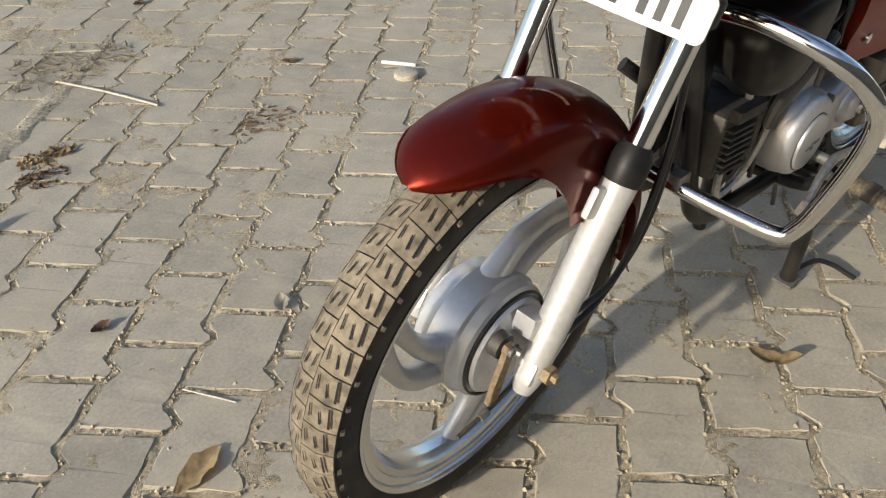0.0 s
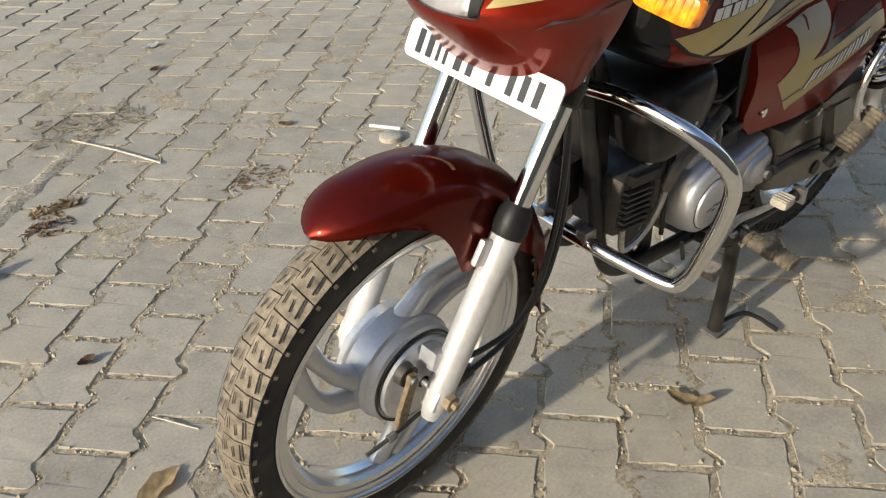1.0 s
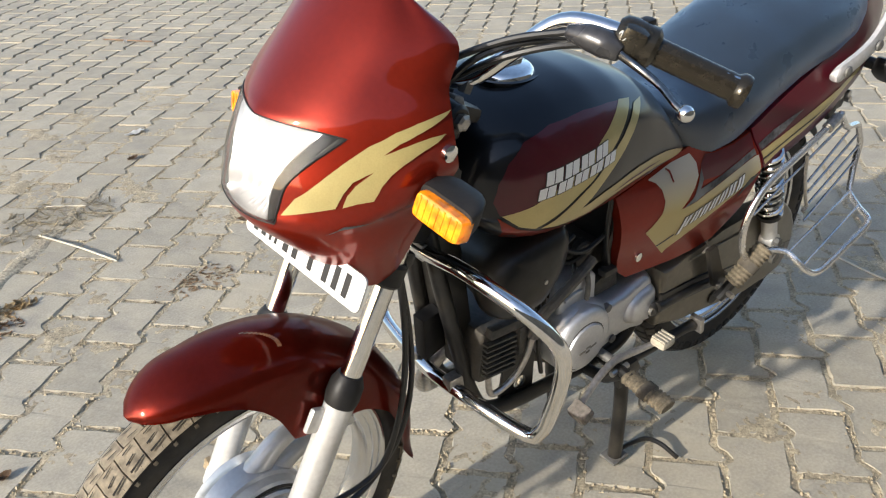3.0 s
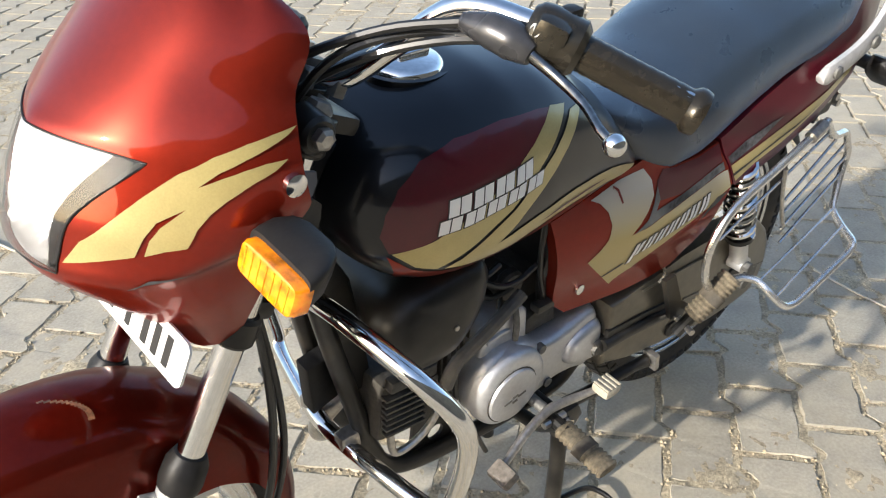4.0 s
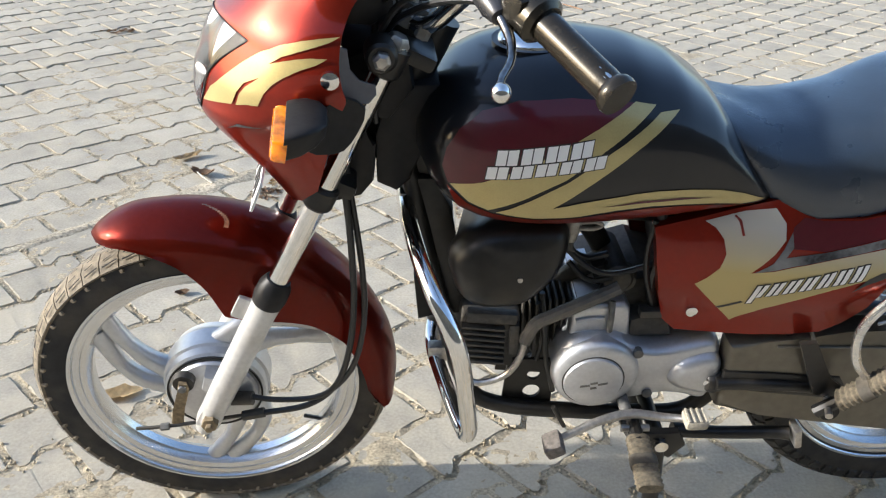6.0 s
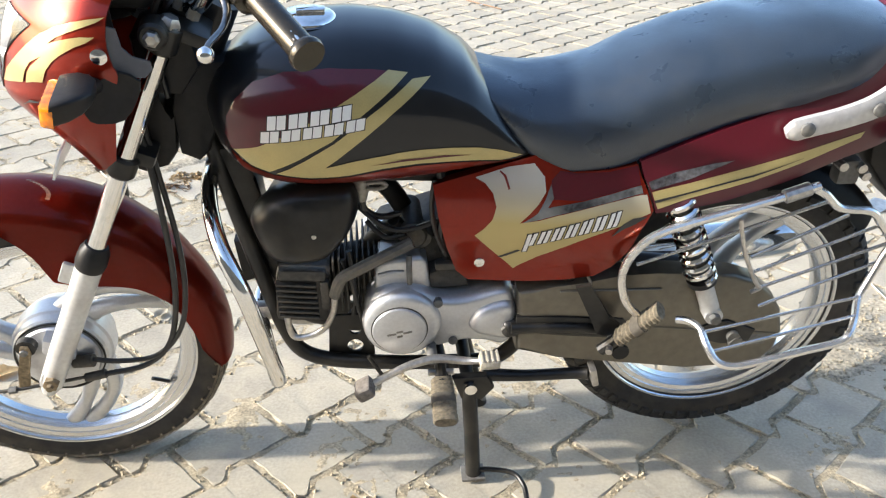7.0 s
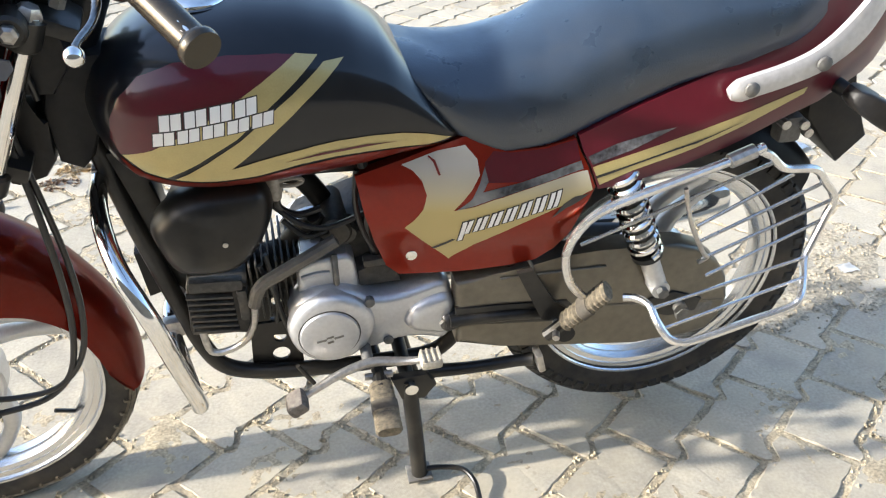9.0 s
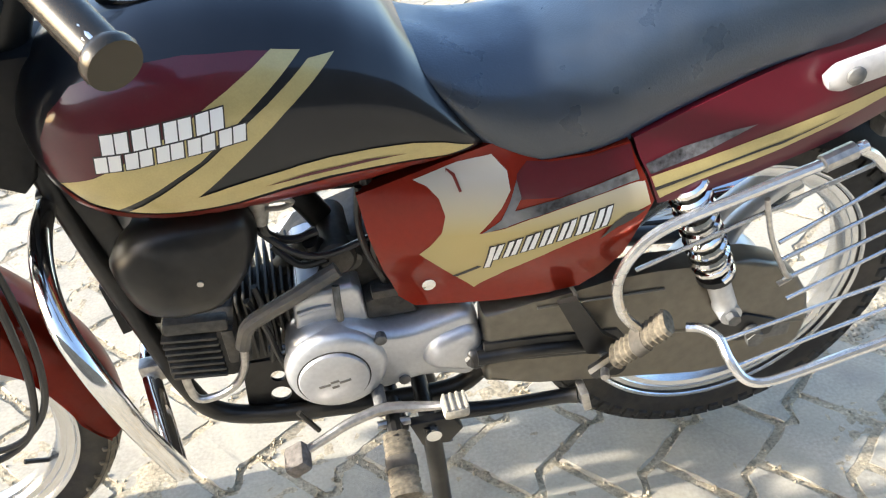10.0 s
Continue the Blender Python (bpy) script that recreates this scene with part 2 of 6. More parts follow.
def spline(pts, steps=6, closed=False):
    """Catmull-Rom points through pts."""
    pts = [Vector(p) for p in pts]
    k = len(pts)
    if steps <= 1 or k < 3:
        return pts
    out = []
    for i in range(k if closed else k - 1):
        a, b, c, d = (pts[(i + o) % k] if closed else pts[min(max(i + o, 0), k - 1)] for o in (-1, 0, 1, 2))
        for s in range(steps):
            t = s / steps
            out.append(0.5 * (2 * b + (c - a) * t + (2 * a - 5 * b + 4 * c - d) * t * t + (3 * b - a - 3 * c + d) * t ** 3))
    return out if closed else out + [pts[-1]]


def skin(bm, rings, cap=True, ring_closed=True, loop=False):
    """Faces between rings of equal count."""
    rows = [[bm.verts.new(p) for p in ring] for ring in rings]
    n = len(rows[0])
    pairs = list(zip(rows, rows[1:])) + ([(rows[-1], rows[0])] if loop else [])
    for a, b in pairs:
        for i in range(n if ring_closed else n - 1):
            j = (i + 1) % n
            bm.faces.new((a[i], a[j], b[j], b[i]))
    if cap and ring_closed and not loop:
        bm.faces.new(rows[0][::-1])
        bm.faces.new(rows[-1])
    return rows


def tube(pts, r, n=10, steps=6, closed=False, bm=None):
    """A round bar along pts; r is one radius or one for each of pts."""
    bm = bm or bmesh.new()
    path = spline(pts, steps, closed)
    k = len(path)
    radii = [r] * k if not isinstance(r, (list, tuple)) else [np.interp(i / (k - 1) * (len(r) - 1), range(len(r)), r) for i in range(k)]
    rings, side = [], None
    for i, p in enumerate(path):
        d = ((path[(i + 1) % k] if closed else path[min(i + 1, k - 1)]) - (path[i - 1] if closed or i else path[0])).normalized()
        if side is None:
            side = d.orthogonal()
        side = (side - d * side.dot(d)).normalized()
        up = d.cross(side)
        rings.append([p + (side * math.cos(2 * math.pi * j / n) + up * math.sin(2 * math.pi * j / n)) * radii[i] for j in range(n)])
    skin(bm, rings, loop=closed)
    return bm


def revolve(profile, centre, n=72, closed=True, bm=None, turn=(0, 2 * math.pi)):
    """Turns a profile of (radius, y) round the y axis through centre."""
    bm = bm or bmesh.new()
    c = Vector(centre)
    full = turn[1] - turn[0] > 6.28
    rings = []
    for i in range(n if full else n + 1):
        a = turn[0] + (turn[1] - turn[0]) * i / n
        rings.append([c + Vector((r * math.cos(a), y, r * math.sin(a))) for r, y in profile])
    skin(bm, rings, cap=closed and not full, ring_closed=closed, loop=full)
    return bm


def box(centre, size, bevel=0.0, turn=None, bm=None):
    b = bmesh.new()
    bmesh.ops.create_cube(b, size=1.0, matrix=Matrix.Diagonal((*size, 1)))
    if bevel:
        bmesh.ops.bevel(b, geom=b.edges[:], offset=bevel, segments=2, affect="EDGES", profile=0.6)
    b.transform(Matrix.Translation(centre) @ (turn or Matrix()))
    if bm is None:
        return b
    return absorb(bm, b)


def absorb(bm, other):
    """Adds other to bm."""
    me = bpy.data.meshes.new("scratch")
    other.to_mesh(me)
    other.free()
    bm.from_mesh(me)
    bpy.data.meshes.remove(me)
    return bm


def prism(outline, y0, y1, bevel=0.0, segments=2, bm=None):
    """An outline of (x, z) drawn out from y0 to y1."""
    b = bmesh.new()
    skin(b, [[Vector((x, y, z)) for x, z in outline] for y in (y0, y1)])
    if bevel:
        rim = [e for e in b.edges if abs(e.verts[0].co.y - e.verts[1].co.y) < 1e-6 and abs(e.verts[0].co.y - y0) < 1e-6]
        bmesh.ops.bevel(b, geom=rim, offset=bevel, segments=segments, affect="EDGES", profile=0.5)
    return b if bm is None else absorb(bm, b)


def filled(outline, size):
    """A flat triangulated sheet in the xz plane, inside the outline, with edges of about size."""
    rim = []
    for (x0, z0), (x1, z1) in zip(outline, list(outline[1:]) + [outline[0]]):
        k = max(1, math.ceil(math.hypot(x1 - x0, z1 - z0) / size))
        rim += [Vector((x0 + (x1 - x0) * i / k, z0 + (z1 - z0) * i / k)) for i in range(k)]
    xs, zs = [p.x for p in rim], [p.y for p in rim]
    pts = list(rim)
    for i, x in enumerate(np.arange(min(xs) + size * 0.5, max(xs), size)):
        for z in np.arange(min(zs) + size * (0.3 + 0.5 * (i % 2)), max(zs), size):
            inside = False
            for a, b in zip(rim, rim[1:] + rim[:1]):
                if (a.y > z) != (b.y > z) and x < (b.x - a.x) * (z - a.y) / (b.y - a.y) + a.x:
                    inside = not inside
            if inside and min((a.x - x) ** 2 + (a.y - z) ** 2 for a in rim) > (size * 0.4) ** 2:
                pts.append(Vector((x, z)))
    n = len(rim)
    verts, _, faces, *_ = delaunay_2d_cdt(pts, [(i, (i + 1) % n) for i in range(n)], [list(range(n))], 1, 1e-6)
    b = bmesh.new()
    made = [b.verts.new((p.x, 0, p.y)) for p in verts]
    for f in faces:
        b.faces.new([made[i] for i in f])
    return b


def film(outline, tree, side, lift, rounded=4, size=0.012):
    """A thin sticker: an outline of (x, z) laid on the surface that tree holds, seen from that side."""
    flat = [(p.x, p.z) for p in spline([(x, 0, z) for x, z in outline], rounded, True)] if rounded > 1 else outline
    b = filled(flat, size)
    for v in b.verts:
        hit, normal, _, _ = tree.ray_cast(Vector((v.co.x, side * 1.0, v.co.z)), Vector((0, -side, 0)))
        if hit is None:
            hit, normal, _, _ = tree.find_nearest(Vector((v.co.x, side * 0.15, v.co.z)))
        if normal.y * side < 0:
            normal = -normal
        v.co = hit + normal * lift
    return b


def panel(outline, depth, thick, size=0.03, rounded=1):
    """A sheet with thickness whose y follows depth(x, z)."""
    flat = [(p.x, p.z) for p in spline([(x, 0, z) for x, z in outline], rounded, True)] if rounded > 1 else outline
    b = filled(flat, size)
    for v in b.verts:
        v.co.y = depth(v.co.x, v.co.z)
    made = bmesh.ops.extrude_face_region(b, geom=b.faces[:])
    for v in made["geom"]:
        if isinstance(v, bmesh.types.BMVert):
            v.co.y += thick
    return b


def tree_of(bm):
    return BVHTree.FromBMesh(bm)


def interp(x, table):
    return float(np.interp(x, [a for a, _ in table], [b for _, b in table]))


# ---- the motorcycle ----
# Its own frame: x rearward from the front axle, y to its right, z up from the front tyre's contact.
STAND = Matrix.Translation((-0.004, -0.012, -0.002)) @ pose(0, 0, 0, 0, 0, 1.1) @ pose(0, 0, 0, 0, -1.9, 0) @ pose(0, 0, 0, 5.6, 0, 0)
bike = tagged(new("motorcycle"), "dark red and black motorcycle with gold stripes on its stand", "motorcycle")
bike.empty_display_size = 0.2
bike.matrix_world = STAND

RAKE = math.atan(0.51)
AXLE_F, AXLE_R, R_F, R_R = Vector((0, 0, 0.298)), Vector((1.235, 0, 0.296)), 0.298, 0.310
STEM = Vector((0.065, 0, 0.298))                      # a point of the steering axis
STEM_WAY = Vector((math.sin(RAKE), 0, math.cos(RAKE)))
STEER = Matrix.Translation(STEM) @ Matrix.Rotation(radians(3.0), 4, STEM_WAY) @ Matrix.Translation(-STEM)


def front(name, bm, mat, parent=bike, label="", **kw):
    """A part that turns with the handlebar."""
    bm.transform(STEER)
    return part(name, bm, mat, parent, label, **kw)


# -- wheels --
def tyre_profile(r, half, rim=0.236):
    pts = []
    for i in range(15):
        a = math.pi * (i / 14) - math.pi / 2
        pts.append((rim + 0.012 + (r - rim - 0.012) * max(0.0, math.cos(a)) ** 0.72, half * math.sin(a) * (1 - 0.18 * abs(math.sin(a)) ** 8)))
    return [(rim - 0.004, -half * 0.62)] + pts + [(rim - 0.004, half * 0.62)]


def tread(centre, r, half, rim, rows, count, lift, taper=(0.07, 0.09)):
    """Slanted rubber blocks, in rows (a0, a1 across the crown; slant; fill), each repeated on both sides."""
    b = bmesh.new()

    def at(u, ang, up):
        # u from -1 to 1 across the crown
        a = u * math.pi / 2
        rr = rim + 0.012 + (r - rim - 0.012) * max(0.0, math.cos(a)) ** 0.72 + up * math.cos(a * 0.8)
        return Vector(centre) + Vector((rr * math.cos(ang), (half + up * abs(math.sin(a))) * math.sin(a) * (1 - 0.18 * abs(math.sin(a)) ** 8), rr * math.sin(ang)))

    step = 2 * math.pi / count
    for k in range(count):
        for u0, u1, slant, fill, shift in rows:
            for s in (-1, 1):
                base = (k + shift + (0.5 if s > 0 else 0)) * step
                us = (u0, (u0 + u1) / 2, u1)
                lo, hi = [], []
                for u in us:
                    w = base + slant * (u - u0) * step
                    lo.append((s * u, w))
                    hi.append((s * u, w + fill * step))
                ring = lo + hi[::-1]
                low = [b.verts.new(at(u, w, -0.001)) for u, w in ring]
                mid = Vector((sum(u for u, _ in ring) / 6, sum(w for _, w in ring) / 6))
                top = [b.verts.new(at(u + (mid.x - u) * taper[0], w + (mid.y - w) * taper[1], lift)) for u, w in ring]
                for i in range(6):
                    j = (i + 1) % 6
                    b.faces.new((low[i], low[j], top[j], top[i]))
                b.faces.new((top[0], top[1], top[4], top[5]))
                b.faces.new((top[1], top[2], top[3], top[4]))
    return b


RIM_PROFILE = [(0.241, -0.034), (0.241, -0.029), (0.234, -0.026), (0.228, -0.013), (0.228, 0.013), (0.234, 0.026), (0.241, 0.029), (0.241, 0.034), (0.237, 0.0345), (0.234, 0.032), (0.2325, 0.0275), (0.2225, 0.0265), (0.2215, 0.0235), (0.2135, 0.021), (0.209, 0.012),
               (0.205, 0.008), (0.205, -0.008), (0.209, -0.012), (0.2135, -0.021), (0.2215, -0.0235), (0.2225, -0.0265), (0.2325, -0.0275), (0.234, -0.032), (0.237, -0.0345)]


def spoke_blade(centre, way, wide, thick):
    """One curved blade of an alloy wheel along way, points of (degrees, radius), from the hub to the rim."""
    path = spline([(r * math.cos(radians(a)), 0, r * math.sin(radians(a))) for a, r in way], 5)
    rings = []
    for i, p in enumerate(path):
        t = i / (len(path) - 1)
        d = (path[min(i + 1, len(path) - 1)] - path[max(i - 1, 0)]).normalized()
        c = Vector((-d.z, 0, d.x))
        w = interp(t, [(0, wide * 0.80), (0.35, wide * 0.50), (0.7, wide * 0.36), (1, wide * 0.50)])
        h = thick * (1 - 0.40 * t) / 2
        rings.append([Vector(centre) + p + c * (w * u) + Vector((0, h * v, 0)) for u, v in ((1, 0.25), (0.75, 0.75), (0.35, 1), (-0.35, 1), (-0.75, 0.75), (-1, 0.25), (-1, -0.25), (-0.75, -0.75), (-0.35, -1), (0.35, -1), (0.75, -0.75), (1, -0.25))])
    b = bmesh.new()
    skin(b, rings)
    return b


INNER_BLADE = [(52, 0.066), (46, 0.085), (38, 0.120), (28, 0.165), (20, 0.212)]
OUTER_BLADE = [(80, 0.066), (73, 0.085), (60, 0.128), (45, 0.165), (29, 0.212)]


def wheel(axle, r, half, tread_rows, count, tread_mat, tread_label, put, drum_r, first, taper=(0.07, 0.09)):
    w_tyre = put("tyre", revolve(tyre_profile(r - 0.004, half), axle, 96), RUBBER, label="black rubber tyre with dusty blocky tread")
    put("tread", tread(axle, r - 0.004, half, 0.236, tread_rows, count, 0.0045, taper), tread_mat, parent=w_tyre, label=tread_label, sharp=25)
    rim = put("rim", revolve(RIM_PROFILE, axle, 96), RIM_METAL, label="silver painted alloy wheel rim")
    for k in range(3):
        for blade in (INNER_BLADE, OUTER_BLADE):
            put("spoke", spoke_blade(axle, [(a + first + 120 * k, q) for a, q in blade], 0.034, 0.040), ALLOY, parent=rim)
    hub = put("hub", revolve([(0.012, -0.044), (drum_r - 0.006, -0.044), (drum_r - 0.002, -0.040), (drum_r, -0.026), (drum_r + 0.004, -0.022), (drum_r + 0.004, 0.016), (drum_r, 0.020), (drum_r - 0.004, 0.040), (drum_r - 0.014, 0.048), (0.036, 0.052), (0.030, 0.066), (0.012, 0.066)], axle, 64), ALLOY, parent=rim, label="silver drum hub")
    put("hub_groove", revolve([(drum_r - 0.009, -0.0475), (drum_r - 0.006, -0.0475), (drum_r - 0.006, -0.0435), (drum_r - 0.009, -0.0435)], axle, 64), BLACK_STEEL, parent=hub)
    return rim, hub


FRONT_ROWS = [(0.0, 0.60, 0.22, 0.972, 0.0), (0.66, 0.75, 0.10, 0.16, 0.02)]
REAR_ROWS = [(0.02, 0.30, 0.30, 0.80, 0.0), (0.34, 0.62, 0.20, 0.74, 0.4), (0.65, 0.84, 0.05, 0.62, 0.2)]


def put_front(name, bm, mat, parent=bike, label="", **kw):
    return front(name, bm, mat, parent, label, **kw)


def put_rear(name, bm, mat, parent=bike, label="", **kw):
    return part(name, bm, mat, parent, label, **kw)


rim_f, hub_f = wheel(AXLE_F, R_F, 0.043, FRONT_ROWS, 52, TREAD, "tan dust on slanted front tread blocks", put_front, 0.085, 0, (0.02, 0.03))
rim_r, hub_r = wheel(AXLE_R, R_R, 0.048, REAR_ROWS, 62, TREAD_DARK, "black rear tread blocks", put_rear, 0.082, 40)
front("valve", tube([(0.168, -0.004, 0.170), (0.150, -0.016, 0.190), (0.140, -0.022, 0.200)], 0.004, 8), CABLE, rim_f)

def tread_slits(centre, r, half, rim, count, lift):
    """Short dark slits cut slantwise across the tread."""
    b = bmesh.new()
    step = 2 * math.pi / count
    for k in range(count):
        for s in (-1, 1):
            for u0, u1, w0, w1, wide in ((0.08, 0.11, 0.20, 0.66, 0.014), (0.25, 0.30, 0.34, 0.78, 0.016), (0.40, 0.45, 0.10, 0.86, 0.021), (0.51, 0.57, 0.46, 0.50, 0.010), (0.605, 0.605, 0.0, 1.0, 0.010)):
                quad = []
                for u, w, e in ((u0, w0, -0.7), (u1, w1, -1), (u1, w1, 1), (u0, w0, 0.7)):
                    u += e * wide
                    a, ang = u * math.pi / 2, (k + w + (0.5 if s > 0 else 0)) * step
                    rr = rim + 0.012 + (r - rim - 0.012) * max(0.0, math.cos(a)) ** 0.72 + lift * math.cos(a * 0.8)
                    y = (half + lift * math.sin(a)) * math.sin(a) * (1 - 0.18 * math.sin(a) ** 8)
                    quad.append(b.verts.new(Vector(centre) + Vector((rr * math.cos(ang), s * y, rr * math.sin(ang)))))
                b.faces.new(quad)
    return b


front("tread_siping", tread_slits(AXLE_F, R_F - 0.004, 0.043, 0.236, 52, 0.0062), SLIT, bpy.data.objects["tyre"], "dark slits in the tread", flat=True)

# front brake plate with its arm
plate_b = revolve([(0.010, -0.062), (0.048, -0.061), (0.058, -0.057), (0.069, -0.053), (0.072, -0.048), (0.010, -0.046)], AXLE_F, 48)
brake_plate = front("brake_plate", plate_b, ENGINE, bike, "dusty grey brake plate with cable arm")
front("anchor_lug", prism([(-0.002, 0.372), (0.030, 0.360), (0.040, 0.322), (0.012, 0.318), (-0.010, 0.345)], -0.088, -0.058, 0.004), ENGINE, brake_plate, "cast torque lug")
front("brake_arm", prism([(-0.046, 0.356), (-0.034, 0.354), (-0.032, 0.338), (-0.046, 0.296), (-0.054, 0.262), (-0.066, 0.258), (-0.072, 0.268), (-0.064, 0.300), (-0.050, 0.340)], -0.084, -0.076, 0.002), RUSTY, brake_plate, "dusty brown steel brake arm")
front("cam_bolt", revolve([(0.0, -0.088), (0.006, -0.088), (0.007, -0.084), (0.007, -0.060), (0.0, -0.060)], AXLE_F + Vector((-0.041, 0, 0.048)), 14, closed=True), CASTING, brake_plate)
front("cam_plate", revolve([(0.0, -0.074), (0.017, -0.074), (0.018, -0.060), (0.0, -0.060)], AXLE_F + Vector((-0.041, 0, 0.048)), 18, closed=True), SHADE_CAST, brake_plate)
front("adjuster_rod", tube([(-0.130, -0.085, 0.262), (-0.066, -0.084, 0.263), (0.070, -0.080, 0.276)], 0.0032, 8, 2), SHADE_CAST, brake_plate)
front("adjuster_nut", tube([(-0.090, -0.085, 0.262), (-0.076, -0.085, 0.263)], 0.0065, 6, 1), CASTING, brake_plate)
front("cable_ferrule", tube([(0.045, -0.080, 0.271), (0.082, -0.080, 0.277)], 0.0085, 10, 1), SHADE_CAST, brake_plate)
front("speedometer_drive", tube([(0.030, -0.068, 0.302), (0.066, -0.074, 0.306)], 0.012, 12, 1), SHADE_CAST, brake_plate)

# -- fork --
def fork_at(z, y):
    return Vector(((z - 0.298) * 0.51, y, z))


for s in (-1, 1):
    y = 0.094 * s
    leg = front("fork_slider", tube([fork_at(0.262, y), fork_at(0.275, y), fork_at(0.29, y), fork_at(0.36, y), fork_at(0.50, y), fork_at(0.528, y), fork_at(0.532, y)], [0.013, 0.0175, 0.0205, 0.0215, 0.0215, 0.0225, 0.017], 20, 1), SILVER, bike, "silver painted fork slider")
    front("stanchion", tube([fork_at(0.52, y), fork_at(0.925, y)], 0.0158, 18, 1), CHROME, bike, "polished fork tube")
    boot = tube([fork_at(0.526, y), fork_at(0.536, y), fork_at(0.556, y), fork_at(0.568, y)], [0.0235, 0.0255, 0.0245, 0.0185], 20, 1)
    front("dust_seal", boot, BLACK_PLASTIC, leg, "black rubber dust seal")
    front("fender_lug", box(fork_at(0.505, y * 0.93) + Vector((-0.026, 0, 0.006)), (0.030, 0.010, 0.040), 0.004, Matrix.Rotation(RAKE, 4, "Y")), SILVER, leg)
    front("axle_lug", box(fork_at(0.292, y), (0.040, 0.030, 0.036), 0.008, Matrix.Rotation(RAKE, 4, "Y")), SILVER, leg)
    nut = revolve([(0.0, s * 0.132), (0.0065, s * 0.132), (0.0065, s * 0.124), (0.0135, s * 0.123), (0.0135, s * 0.112), (0.0, s * 0.110)], AXLE_F, 6)
    front("axle_nut", nut, RUSTY, leg)
    front("yoke_clamp", tube([fork_at(0.694, y), fork_at(0.698, y), fork_at(0.722, y), fork_at(0.726, y)], [0.019, 0.0225, 0.0225, 0.019], 18, 1), BLACK_STEEL, bike)
    front("top_clamp", tube([fork_at(0.886, y), fork_at(0.890, y), fork_at(0.922, y)], [0.019, 0.0225, 0.0225], 18, 1), BLACK_STEEL, bike)
front("wheel_spindle", tube([(0, -0.118, 0.298), (0, 0.118, 0.298)], 0.007, 10, 1), CHROME_WORN)
front("lower_yoke", box(fork_at(0.722, 0) + Vector((0.020, 0, -0.006)), (0.046, 0.190, 0.024), 0.008, Matrix.Rotation(RAKE, 4, "Y")), BLACK_STEEL, bike, "black lower fork yoke")
front("upper_yoke", box(fork_at(0.910, 0) + Vector((0.022, 0, -0.002)), (0.075, 0.200, 0.022), 0.008, Matrix.Rotation(RAKE, 4, "Y")), BLACK_STEEL, bike, "black upper fork yoke")
for s in (-1, 1):
    top = fork_at(0.922, 0.094 * s)
    front("fork_cap", tube([top, top + STEM_WAY * 0.006, top + STEM_WAY * 0.014], [0.017, 0.017, 0.011], 6, 1), CHROME_WORN)

# -- front mudguard --
SKIRT = [(-10, 0.288), (-6, 0.270), (0, 0.256), (14, 0.252), (28, 0.252), (42, 0.236), (56, 0.208), (66, 0.196), (76, 0.197), (79, 0.212), (83, 0.240), (88, 0.268), (93, 0.290), (99, 0.310), (105, 0.323), (110, 0.328), (115, 0.333)]
CROWN = [(-10, 0.305), (9, 0.309), (33, 0.314), (45, 0.322), (67, 0.337), (94, 0.350), (103, 0.353), (109, 0.350), (113, 0.344), (115, 0.338)]
HALF = [(-10, 0.056), (20, 0.064), (60, 0.070), (75, 0.073), (90, 0.070), (98, 0.066), (104, 0.058), (109, 0.046), (112.5, 0.030), (114.4, 0.016), (115, 0.006)]
rings = []
for i in range(66):
    deg = -10 + 125 * (i / 65) ** 0.90
    a, rt, rs, hw = radians(deg), interp(deg, CROWN), interp(deg, SKIRT), interp(deg, HALF)
    ring = []
    for j in range(25):
        u = -1 + 2 * j / 24
        v = abs(u)
        if v < 0.62:
            ph = v / 0.62 * math.pi / 2
            r, y = rt - (rt - max(rs, rt - 0.046)) * (1 - math.cos(ph)) ** 0.9 * 1.0, hw * math.sin(ph)
        else:
            k = (v - 0.62) / 0.38
            r, y = (rt - min(0.046, rt - rs)) * (1 - k) + min(rs, rt - 0.004) * k, hw * (1 + 0.10 * k)
        ring.append(AXLE_F + Vector((r * math.cos(a), math.copysign(y, u), r * math.sin(a))))
    rings.append(ring)
guard_b = bmesh.new()
skin(guard_b, rings, ring_closed=False)
guard_tree = tree_of(guard_b)
bmesh.ops.solidify(guard_b, geom=guard_b.faces[:], thickness=0.003)
mudguard = front("front_mudguard", guard_b, RED, bike, "glossy dark red front mudguard", sharp=50)
# the small arc of lettering on its crown is a plain arc band
for k in range(15):
    bend = -1 + k / 7
    u0, a0 = -0.019 + 0.019 * bend, radians(82 + 3 * bend - 2 * (1 - bend * bend))
    arc, quad = bmesh.new(), []
    for du, da in ((-0.0014, 0.010), (0.0014, 0.010), (0.0014, -0.010), (-0.0014, -0.010)):
        ang, yy = a0 + da, u0 + du
        d = Vector((math.cos(ang), 0, math.sin(ang)))
        hit, nrm, _, _ = guard_tree.ray_cast(AXLE_F + Vector((0, yy, 0)) + d * 0.6, -d)
        quad.append(hit + d * 0.0007 if hit else AXLE_F + Vector((0, yy, 0)) + d * 0.342)
    arc.faces.new([arc.verts.new(q) for q in quad])
    front("arc_bar", arc, ARC_FILM, mudguard, "plain pale gold bar", flat=True)

